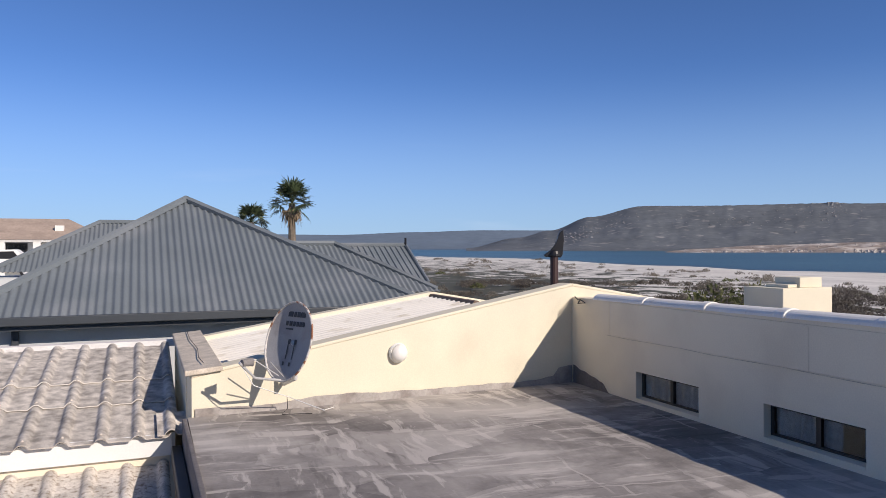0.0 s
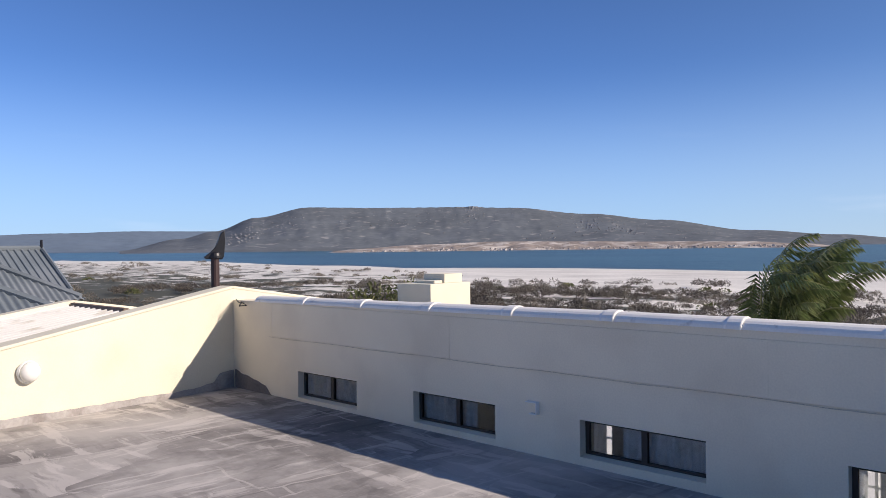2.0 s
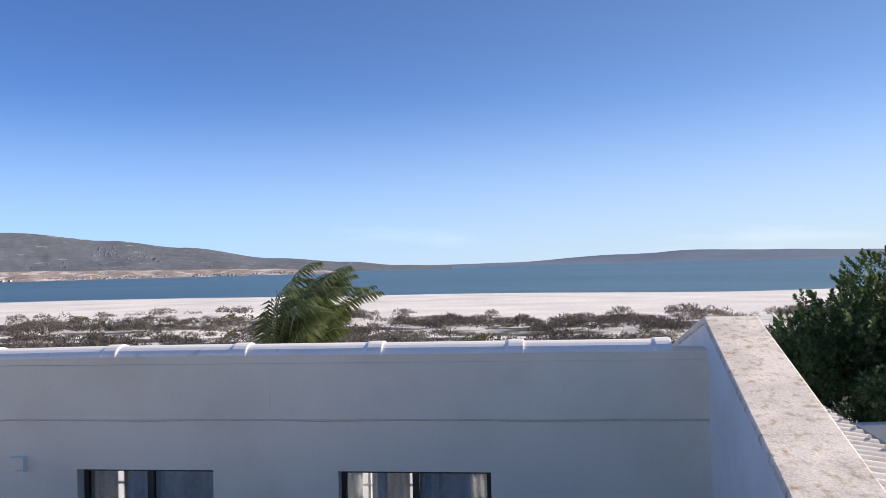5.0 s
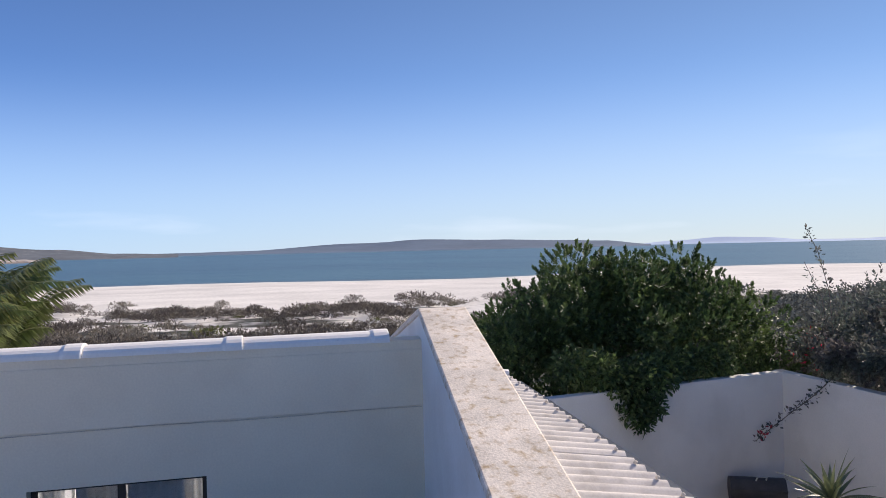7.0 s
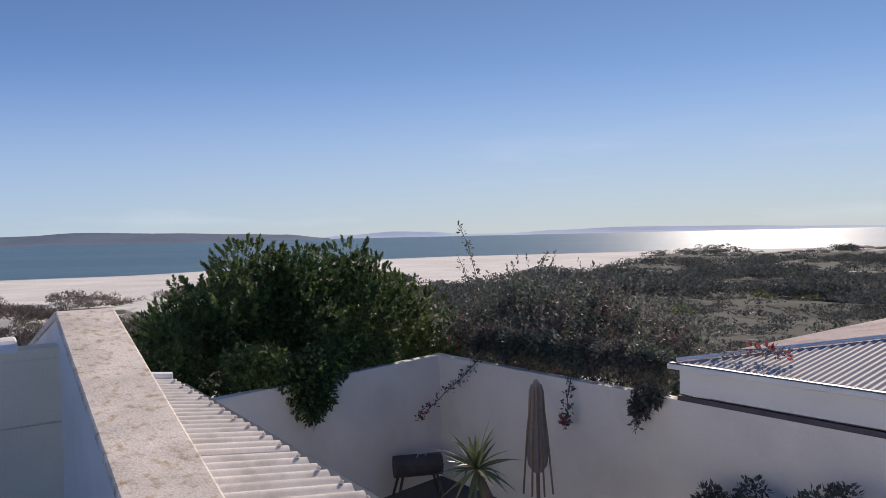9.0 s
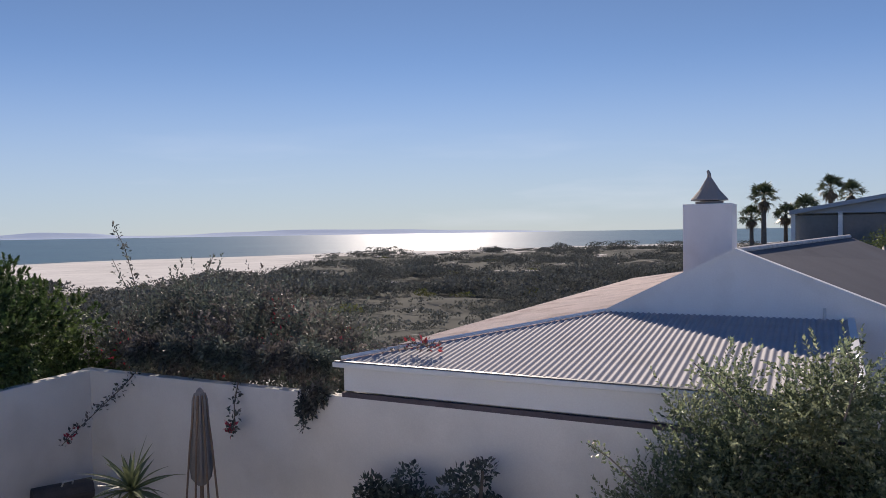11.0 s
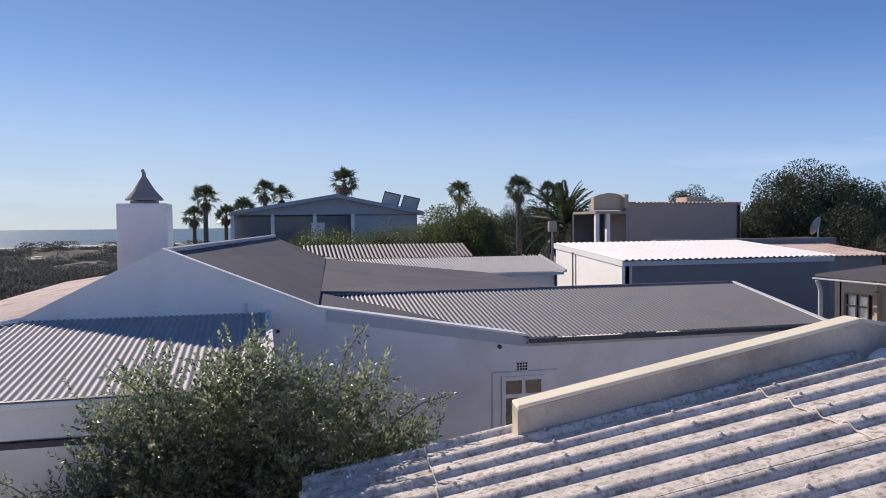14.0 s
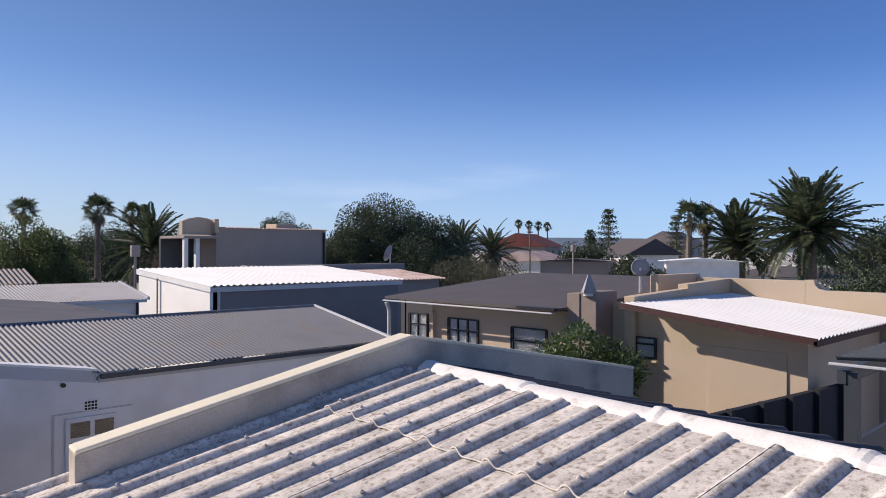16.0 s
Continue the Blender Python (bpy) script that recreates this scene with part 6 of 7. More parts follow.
runner(boug, B0, [(5.8, -8.0, 0.1), (5.0, -8.2, 0.35), (4.5, -8.3, 0.42), (4.1, -8.3, 0.4)], 45, BOUG_LEAF, 110, 24)


def yucca(at, label):
    t = thing("yucca", label, "yucca", at)
    rng = np.random.default_rng(51)
    part("stem", tube([(-0.10, -0.30, 0), (-0.07, -0.22, 0.35), (0, 0, 0.86)], 0.055, 8, end=0.05), BARK, t)
    blade = []
    for k in range(3):
        v, f = [], []
        for i in range(7):
            s = i / 6
            w = 0.028 * (math.sin(math.pi * min(1, s * 0.9 + 0.1)) ** 0.5) * (1 - s ** 3)
            z = -0.12 * (k + 0.4) * s * s
            v += [(0.75 * s, w, z + w * 0.4), (0.75 * s, 0, z), (0.75 * s, -w, z + w * 0.4)]
        for i in range(6):
            a = 3 * i
            f += [(a, a + 1, a + 4, a + 3), (a + 1, a + 2, a + 5, a + 4)]
        me = mesh_of("blade", v, f)
        me.materials.append(YUCCA_LEAF)
        blade.append(me)
    for i in range(40):
        az, el = math.tau * (i * 0.381966 + 0.05 * rng.random()), radians(-30 + 112 * ((i + 0.5) / 40) ** 0.9 + rng.normal() * 6)
        o = new("blade", blade[i % 3])
        o.parent = t
        o.matrix_basis = pose(0, 0, 0.90, -14, 0, 0) @ pose(0, 0, 0, 0, 0, math.degrees(az)) @ pose(0, 0, 0, 0, -math.degrees(el), 0) @ Matrix.Diagonal((0.55 + 0.32 * rng.random(), 1.05, 1, 1))
    return t


def closed_umbrella(at):
    t = thing("garden_umbrella", "closed brown garden umbrella with wooden ribs", "umbrella", at)
    H = 2.17
    part("pole", tube([(0, 0, 0), (0, 0, H)], 0.022, 10), WOOD, t)
    part("base", lathe([(0.26, 0), (0.26, 0.06), (0.06, 0.10), (0.04, 0.3)], 20), CONCRETE, t)
    v, f = [], []
    seg = 32
    prof = ((0.05, H), (0.068, H - 0.08), (0.085, H - 0.5), (0.10, H - 0.85), (0.085, H - 0.98), (0.04, H - 1.06))
    for r, z in prof:
        for j in range(seg):
            a = math.tau * j / seg
            rr = r * (1 + 0.32 * math.cos(8 * a))
            v.append((rr * math.cos(a), rr * math.sin(a), z))
    for i in range(len(prof) - 1):
        for j in range(seg):
            k = (j + 1) % seg
            f.append((i * seg + j, (i + 1) * seg + j, (i + 1) * seg + k, i * seg + k))
    raw("canopy", v, f, CANVAS, t, "folded canvas canopy", smooth=True)
    for k in range(8):
        a = math.tau * (k + 0.5) / 8
        c, s = math.cos(a), math.sin(a)
        part("rib", tube([(0.06 * c, 0.06 * s, H - 0.02), (0.13 * c, 0.13 * s, H - 0.6), (0.19 * c, 0.19 * s, H - 1.30)], 0.011, 6), WOOD, t)
    part("cap", lathe([(0.05, H - 0.02), (0.04, H + 0.03), (0.012, H + 0.06)], 12), CANVAS, t)
    return t


yucca((6.50, -5.85, -1.80), "spiky green yucca in the courtyard")
stand = tagged(part("planter", lathe([(0.20, -2.20), (0.27, -1.86), (0.29, -1.78), (0.25, -1.78), (0.23, -1.84)], 20, at=(6.40, -6.15, 0)), CONCRETE), "round concrete planter under the yucca", "planter")
closed_umbrella((6.40, -6.72, -2.20))
grill = thing("drum_barbecue", "dark half-drum barbecue on a low stand by the courtyard wall", "barbecue", (9.18, -6.95, -2.20))
drum = bmesh.new()
tube([(-0.16, -0.33, 0.50), (0.16, 0.33, 0.50)], 0.165, 18, bm=drum)
part("drum", drum, GRILL, grill)
part("lid_rim", tube([(-0.31, -0.26, 0.53), (0.01, 0.40, 0.53)], 0.014, 6), GRILL, grill)
part("lid_handle", tube([(-0.10, -0.07, 0.63), (-0.13, -0.07, 0.70), (-0.09, 0.05, 0.70), (-0.06, 0.06, 0.63)], 0.012, 6), GALV, grill)
for fx, fy in ((-0.28, -0.28), (0.0, -0.38), (0.0, 0.38), (0.28, 0.28)):
    part("leg", tube([(fx, fy, 0), (fx * 0.7, fy * 0.7, 0.42)], 0.02, 6), GRILL, grill)
for i, (x, y, r) in enumerate(((3.15, -7.3, 0.50), (4.05, -7.35, 0.30), (4.5, -7.4, 0.2))):
    bush("potted_shrub", "small green shrub by the courtyard wall", "shrub", x - r, x + r, y - r, y + r, -2.0, (-0.46, -0.85, -1.02)[i], 22, 0.10, 0.18, 2600, 0.065, BOUG_LEAF, 60 + i, stems=4, ground=-2.20)
# flowering shrub between the courtyard and the near roof
fs, fs_c = bush("flowering_shrub", "loose green shrub with pale flowers and long shoots", "shrub", -2.0, 2.0, -7.80, -7.0, -2.4, 0.60, 200, 0.14, 0.30, 30000, 0.05, SHRUB_LEAF, 71, stems=12, spread=0.9)
leafy_shoots("outer_foliage", fs_c, 2300, 14, 0.24, 0.046, SHRUB_LEAF, fs, seed=73, slim=0.55, lift=0.45)
leaf_cloud("flowers", [c for c in fs_c if c[0] < -0.4][::4], 0.3, 110, 0.055, FLOWER, fs, "small pale pink flowers", seed=72)["kind"] = "stuff"
F0 = tuple(fs.location)
for i, p in enumerate(([(-1.3, -7.0, 0.0), (-1.6, -7.05, 0.16), (-1.95, -7.1, 0.22)], [(-0.8, -6.8, 0.3), (-0.9, -6.9, 0.7), (-1.1, -7.0, 0.9)],
                       [(-0.1, -6.8, 0.3), (-0.2, -6.9, 0.65), (-0.1, -7.0, 0.85)], [(1.4, -6.9, -0.5), (1.7, -6.8, -0.2), (1.9, -6.8, -0.1)], [(0.5, -6.8, 0.2), (0.8, -6.8, 0.5), (1.0, -6.9, 0.65)])):
    runner(fs, F0, p, 80 + 2 * i, SHRUB_LEAF, 70, size=0.042)


# ---- the white house south of the courtyard ----
def south_house():
    t = thing("south_house", "white plastered house with grey corrugated roofs and a pointed gable", "house", (0, -10.95, -2.85))
    g = 2.85
    Y0 = 3.10            # the front wall, over the courtyard wall
    part("front_wall", box(-0.3, 5.20, Y0 - 0.25, Y0 - 0.02, 2.72, g + 0.19, 0.006), WHITE, t)
    # shadow below the projecting upper wall, built as a dark strip
    part("shadow_ledge", box(-0.3, 5.22, Y0 - 0.06, Y0 - 0.002, 2.64, 2.70), SHADOW_LINE, t, "dark strip that stands for the shadow line under the upper wall")
    part("sea_wall", box(4.95, 5.18, -12.0, Y0 - 0.25, 0, g + 0.17), WHITE, t)
    part("gutter", box(-0.35, 5.30, Y0 - 0.01, Y0 + 0.08, g + 0.165, g + 0.225, 0.01), WHITE, t, "white eaves gutter")
    # front slope, cut on its seaward side by the hip
    ln = 5.45
    W = wave_sine(0.076, 0.019)
    F = wave_sine(0.076, 0.018)
    k = 2.45 / 3.1
    sheeting("front_slope", (-0.25, Y0 + 0.02, g + 0.235), (1, 0, 0), (0, -1, 0.116), ln + 0.05, flat(0), lambda s: min(3.12, (ln - s) / k + 0.02), F, 0.076, OLD_ROOF, t)
    sheeting("sea_slope", (5.25, Y0 + 0.02, g + 0.225), (0, -1, 0), (-1, 0, 0.148), 16.0, flat(0), lambda s: min(2.45, s * k + 0.02), W, 0.076, PINK_ROOF, t)
    part("hip_cap", tube([(5.22, Y0, g + 0.27), (2.80, 0.02, g + 0.62)], 0.025, 6), WHITE_ROOF, t)
    # solid dark strip in place of the shade between sheeting and gutter
    part("gutter_lip", box(-0.30, 5.28, Y0 + 0.0, Y0 + 0.07, g + 0.226, g + 0.240), DARK_STEEL, t, "dark strip that stands for the shaded gap over the gutter")
    part("verge_cap", prism([(-0.33, Y0, g + 0.21), (-0.33, 0, g + 0.58), (-0.33, 0, g + 0.63), (-0.33, Y0, g + 0.265)], (0.08, 0, 0)), WHITE, t, "white verge board")
    # gable wall with its long lower shoulder
    outline = [(5.0, 0), (5.0, 0.25), (2.80, 0.60), (1.06, 1.47), (-0.97, 0.62), (-4.06, 0.10), (-4.06, -0.03), (-9.3, -0.03), (-9.3, -2.85), (5.0, -2.85)]
    part("gable_wall", prism([(x, 0, g + z) for x, z in outline], (0, -0.25, 0)), WHITE, t)
    for a, b in (((2.80, 0.60), (1.06, 1.47)), ((1.06, 1.47), (-0.97, 0.62)), ((-0.97, 0.62), (-4.06, 0.10))):
        part("gable_coping", prism([(a[0], 0.03, g + a[1]), (b[0], 0.03, g + b[1]), (b[0], 0.03, g + b[1] + 0.03), (a[0], 0.03, g + a[1] + 0.03)], (0, -0.30, 0)), WHITE, t)
    part("gable_pipe", tube([(0.0, 0.03, g + 0.57), (0.0, 0.03, g + 0.74)], 0.018, 6), PALE_GREY, t)
    part("wall_band", prism([(-1.1, 0.012, g + 0.44), (-4.05, 0.012, g - 0.06), (-4.05, 0.012, g + 0.10), (-1.1, 0.012, g + 0.60)], (0, -0.01, 0)), PALE_GREY, t)
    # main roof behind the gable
    # west slope: shade is painted in by the darker grey, the other slope stays pale
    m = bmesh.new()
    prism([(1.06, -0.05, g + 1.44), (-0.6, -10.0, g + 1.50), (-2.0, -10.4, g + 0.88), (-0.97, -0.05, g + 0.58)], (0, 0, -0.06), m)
    part("roof_slope", m, SHADE_TONED_ROOF, t, "grey roof slope, its shade put into the dark colour")
    m = bmesh.new()
    prism([(1.06, -0.05, g + 1.45), (-0.6, -10.0, g + 1.51), (1.2, -10.0, g + 0.62), (2.80, -0.05, g + 0.58)], (0, 0, -0.06), m)
    part("roof_slope", m, OLD_ROOF, t)
    # pale tube along the ridge stands for the sunlit far slope behind it
    part("ridge_cap", tube([(1.06, -0.2, g + 1.45), (-0.6, -10.0, g + 1.51)], 0.05, 8), LEAN_ROOF, t)
    part("flat_link", prism([(-1.205, -2.5, g + 0.648), (-2.0, -10.4, g + 0.86), (-6.5, -9.9, g + 0.40), (-6.5, -2.6, g + 0.42)], (0, 0, -0.06)), SHADE_TONED_ROOF, t, "dull grey low roof between the wings")
    part("valley_strip", prism([(-0.97, -0.05, g + 0.565), (-2.0, -10.4, g + 0.87), (-1.205, -2.5, g + 0.643)], (0, 0, -0.05)), SHADE_TONED_ROOF, t)
    part("wing_link", prism([(-0.97, -0.26, g + 0.57), (-4.05, -0.26, g + 0.075), (-1.2, -2.5, g + 0.62)], (0, 0, -0.05)), SHADE_TONED_ROOF, t, "smooth grey roof strip behind the coping")
    # wing with a corrugated slope towards the garden
    sheeting("wing_slope", (-9.35, 0.06, g + 0.085), (1, 0, 0), (0, -1, 0.19), 8.4, lambda s: max(0.0, (s - 5.3) * 0.83), flat(2.55), W, 0.076, WING_ROOF, t)
    sheeting("wing_back", (-9.35, -5.1, g + 0.085), (1, 0, 0), (0, 1, 0.19), 8.4, flat(0), flat(2.55), W, 0.076, WING_ROOF, t)
    part("ridge_cap", tube([(-9.35, -2.5, g + 0.575), (-1.0, -2.5, g + 0.575)], 0.03, 6), WING_ROOF, t)
    part("verge_board", prism([(-9.42, 0.08, g + 0.04), (-9.42, -2.5, g + 0.53), (-9.42, -2.5, g + 0.60), (-9.42, 0.08, g + 0.12)], (0.07, 0, 0)), WHITE, t, "white verge board")
    part("wing_end", prism([(-9.33, 0, 0), (-9.33, 0, g - 0.03), (-9.33, -2.5, g + 0.46), (-9.33, -5, g - 0.03), (-9.33, -5, 0)], (0.2, 0, 0)), WHITE, t)
    part("eaves_gutter", box(-9.35, -4.08, 0.05, 0.13, g + 0.0, g + 0.06, 0.01), DARK_STEEL, t)
    part("eaves_board", box(-9.3, -4.08, 0.004, 0.03, g - 0.06, g + 0.05), PALE_GREY, t)
    # cottage window, vent, pipe end
    w = part("window", box(-4.34, -3.66, 0.0, 0.035, g - 1.35, g - 0.50), WHITE, t, "white cottage-pane window")
    for a, b, c, d in ((-3.97, -3.72, -0.76, -0.56), (-4.28, -4.03, -0.76, -0.56), (-3.97, -3.72, -1.25, -0.82), (-4.28, -4.03, -1.25, -0.82)):
        part("pane", box(a, b, 0.036, 0.042, g + c, g + d), GLASS, w)
        part("pane_backing", box(a, b, 0.0352, 0.0358, g + c, g + d), SHADE_SLATE, w)
    part("window_surround", prism([(-3.50, 0.01, g - 1.4), (-3.50, 0.01, g - 0.42), (-4.55, 0.01, g - 0.42), (-4.55, 0.01, g - 0.44), (-3.53, 0.01, g - 0.44), (-3.53, 0.01, g - 1.4)], (0, -0.012, 0)), PALE_GREY, t)
    v = part("air_vent", box(-4.08, -3.90, 0.0, 0.012, g - 0.43, g - 0.29), WHITE, t, "air brick vent")
    for i in range(4):
        for j in range(3):
            part("vent_hole", box(-4.068 + 0.043 * i, -4.036 + 0.043 * i, 0.0125, 0.016, g - 0.415 + 0.043 * j, g - 0.385 + 0.043 * j), BLACK, v)
    part("pipe_end", tube([(-3.63, 0.0, g - 0.04), (-3.63, 0.05, g - 0.04)], 0.03, 10), BLACK, t)
    part("pipe_end", tube([(-0.42, 0.0, g + 0.33), (-0.42, 0.04, g + 0.33)], 0.025, 10), BLACK, t)
    return t


def cone_chimney():
    t = thing("chimney", "broad white chimney with a conical metal cowl", "chimney", (2.25, -18.0, 0.6))
    part("shaft", box(-0.53, 0.50, -0.5, 0.5, -0.9, 1.70, 0.015), WHITE, t)
    part("cowl_rim", lathe([(0.30, 1.70), (0.30, 1.76), (0.26, 1.76)], 20), GREY_WALL, t)
    part("cowl", lathe([(0.40, 1.78), (0.40, 1.81), (0.22, 2.02), (0.10, 2.22), (0.05, 2.30)], 20), GREY_WALL, t, "conical cowl", smooth=False)
    part("cowl_tip", tube([(0, 0, 2.28), (0.0, 0, 2.38), (0.03, 0, 2.46)], 0.05, 8, end=0.03), GREY_WALL, t)
    return t


def back_wings():
    t = thing("back_wing", "low wing with a grey corrugated roof and white walls", "house", (-5.6, -22, -2.85))
    g = 2.85
    W = wave_sine(0.09, 0.024)
    sheeting("roof_slope", (-3.35, 1.2, g + 0.38), (1, 0, 0), (0, -1, 0.18), 6.4, lambda s: max(0.0, (s - 4.0) * 0.75), flat(2.1), W, 0.09, OLD_ROOF, t)
    part("wall", box(-3.2, 2.8, -2.5, 1.0, 0, g + 0.34), WHITE, t)
    part("gutter", box(-3.3, 2.6, 1.2, 1.28, g + 0.28, g + 0.36), PALE_GREY, t)
    part("verge_board", prism([(-3.42, 1.2, g + 0.34), (-3.42, -0.9, g + 0.72), (-3.42, -0.9, g + 0.80), (-3.42, 1.2, g + 0.42)], (0.07, 0, 0)), PALE_GREY, t)
    part("downpipe", tube([(-3.1, 1.1, g + 0.3), (-3.1, 1.1, 0)], 0.04, 8), BLACK, t)
    t2 = thing("back_wing", "far wing with a brown corrugated roof", "house", (-5.0, -27.5, -2.85))
    sheeting("roof_slope", (-3.0, 0.3, g + 0.60), (1, 0, 0), (0, -1, 0.30), 6.2, lambda s: max(0.0, (s - 5.0) * 0.6), flat(1.5), wave_sine(0.15, 0.045), 0.15, BROWN_ROOF, t2)
    part("wall", box(-2.8, 3.0, -2.5, 0.1, 0, g + 0.55), GREY_WALL, t2)


def white_roof_house():
    t = thing("flat_roof_house", "plain house with a bright white sloping sheet roof", "house", (-14.3, -20.4, -2.85))
    g = 2.85
    sheeting("roof", (-3.75, 0.1, g + 0.69), (1, 0, 0), (0, -1, 0.075), 7.5, flat(0), flat(5.2), wave_sine(0.21, 0.045), 0.21, WHITE_ROOF, t)
    # front wall toned down as shaded, end wall whitened as sunlit
    part("front_wall", box(-3.55, 3.6, -0.3, 0.0, 0, g + 0.62), SHADE_GREY, t)
    part("side_wall", prism([(3.70, 0, 0), (3.70, 0, g + 0.60), (3.70, -5.0, g + 0.98), (3.70, -5.0, 0)], (-0.25, 0, 0)), WHITE_ROOF, t, "white end wall, its sunlight put in as brighter white")
    part("barge_board", prism([(3.74, 0.1, g + 0.50), (3.74, -5.1, g + 0.89), (3.74, -5.1, g + 1.06), (3.74, 0.1, g + 0.67)], (-0.035, 0, 0)), WHITE, t)
    part("fascia", box(-3.7, 3.72, 0.03, 0.08, g + 0.50, g + 0.64), PALE_GREY, t)
    part("downpipe", tube([(3.45, 0.06, g + 0.5), (3.45, 0.06, 0)], 0.045, 8), PALE_GREY, t)
    part("downpipe", tube([(3.76, -3.4, g + 0.8), (3.76, -3.4, 0)], 0.03, 8), GREY_WALL, t)
    part("doorway", box(-1.75, -0.55, 0.002, 0.01, 0, 2.2), BLACK, t, "dark open doorway")
    t2 = thing("pink_roof_shed", "low shed with a faded pink sheet roof", "shed", (-20.5, -23.0, -2.85))
    sheeting("roof", (-1.8, 0.6, g + 0.55), (1, 0, 0), (0, -1, 0.10), 5.0, flat(0), flat(3.4), wave_sine(0.21, 0.05), 0.21, PINK_ROOF, t2)
    part("wall", box(-1.7, 3.0, -2.6, 0.3, 0, g + 0.5), GREY_WALL, t2)
    part("parapet", box(-2.6, 5.6, -3.2, -2.9, 0, g + 1.12), GREY_WALL, t2)
    d = thing("satellite_dish", "small grey satellite dish on the shed parapet", "satellite dish", (-22.3, -26.0, 1.0))
    o = part("reflector", lathe([(0.02, 0.0), (0.2, 0.03), (0.38, 0.11), (0.385, 0.115), (0.2, 0.02), (0.02, -0.02)], 20), DISH, d)
    o.matrix_basis = pose(0, 0, 0.55, 70, 0, 25)
    part("mast", tube([(0, 0, -0.1), (0, 0, 0.55)], 0.03, 8), GALV, d)


def framed_window(parent, x, y0, y1, z0, z1, curtains=False, bars=2):
    w = part("window", box(x, x + 0.05, y0, y0 + 0.05, z0, z1), FRAME, parent, "dark framed window")
    f = bmesh.new()
    for k in range(bars + 1):
        y = y0 + (y1 - y0) * k / bars
        box(x, x + 0.05, y - 0.02, y + 0.02, z0, z1, bm=f)
    for z in (z0, z1, z0 + (z1 - z0) * 0.68):
        box(x + 0.001, x + 0.049, y0, y1, z - 0.016, z + 0.016, bm=f)
    part("window_frame", f, FRAME, w)
    part("pane", box(x + 0.02, x + 0.026, y0, y1, z0, z1), GLASS, w)
    part("dark_room", box(x + 0.004, x + 0.010, y0, y1, z0, z1), CURTAIN if curtains else ROOM, w)
    part("sill", box(x, x + 0.10, y0 - 0.06, y1 + 0.06, z0 - 0.07, z0 - 0.03), TAN, w)
    return w


def tan_house():
    t = thing("tan_house", "tan plastered house with charcoal and white sheet roofs", "house", (-12.0, -11.0, -2.85))
    g = 2.85
    # charcoal roofed part
    part("roof", prism([(0.45, 2.26, g + 0.62), (0.45, -2.70, g + 0.62), (-6.2, -3.70, g + 1.02), (-6.2, 2.75, g + 1.02)], (0, 0, 0.05)), DARK_ROOF, t, "smooth charcoal roof")
    part("gutter", box(0.45, 0.53, -2.70, 2.2, g + 0.565, g + 0.595, 0.008), PALE_GREY, t, "pale gutter")
    part("corner_gutter", box(0.40, 0.54, 1.35, 2.25, g + 0.63, g + 0.68), BLACK, t)
    part("wall", box(-0.35, -0.1, -1.66, 2.3, 0, g + 0.58), TAN, t)
    # eaves shade is put into the dark colour of the recess and end wall
    part("recess_wall", box(-1.15, -0.9, -3.5, -1.67, 0, g + 0.62), SHADE_SLATE, t, "recessed wall under the eaves, dark with painted shade")
    part("return_wall", box(-0.9, -0.36, -1.85, -1.66, 0, g + 0.60), TAN, t)
    part("end_wall", prism([(-0.9, -3.45, 0), (-0.9, -3.45, g + 0.60), (-6.0, -3.45, g + 0.96), (-6.0, -3.45, 0)], (0, -0.2, 0)), SHADE_SLATE, t)
    part("downpipe", tube([(0.49, -2.6, g + 0.54), (0.40, -2.6, g + 0.35), (0.40, -2.6, 0)], 0.045, 8), PALE_GREY, t)
    framed_window(t, -0.899, -3.30, -2.64, g - 0.65, g + 0.17, bars=2)
    framed_window(t, -0.099, -1.11, -0.22, g - 0.56, g + 0.24, bars=3)
    framed_window(t, -0.099, 0.73, 1.62, g - 0.66, g + 0.18, True, bars=1)
    part("pilaster", box(-0.1, 0.0, -1.66, -1.54, 0, g + 0.35), TAN, t)
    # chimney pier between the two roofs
    part("chimney", box(-0.6, 0.12, 2.55, 2.90, 0, g + 1.0, 0.01), SHADE_TAN, t)
    part("shoulder", box(-0.5, 0.14, 2.27, 2.549, 0, g + 0.96, 0.01), SHADE_TAN, t)
    cw = thing("chimney_cowl", "small pointed galvanised chimney cowl", "cowl", (-11.9, -8.27, 0.97))
    part("cone", lathe([(0.17, 0.0), (0.17, 0.03), (0.03, 0.34)], 4), DISH, cw)
    part("neck", lathe([(0.11, -0.05), (0.11, 0.02), (0.10, 0.02)], 10), GALV, cw)
    # white roofed part, falling towards +y
    sheeting("side_roof", (0.18, 6.74, g + 0.475), (-1, 0, 0), (0, -1, 0.107), 4.55, flat(0), flat(3.28), wave_sine(0.177, 0.035), 0.177, WHITE_ROOF, t, "bright white sheet roof")
    part("verge_fascia", prism([(0.20, 6.74, g + 0.385), (0.20, 3.42, g + 0.74), (0.20, 3.42, g + 0.83), (0.20, 6.74, g + 0.475)], (-0.03, 0, 0)), MAROON, t, "maroon fascia board")
    part("eaves_fascia", box(-4.3, 0.2, 6.70, 6.74, g + 0.36, g + 0.445), MAROON, t)
    part("side_wall", prism([(-0.45, 6.40, 0), (-0.45, 6.40, g + 0.41), (-0.45, 2.9, g + 0.78), (-0.45, 2.9, 0)], (-0.25, 0, 0)), TAN, t)
    part("garden_wall", box(-4.3, -0.70, 6.16, 6.395, 0, g + 0.40), TAN, t)
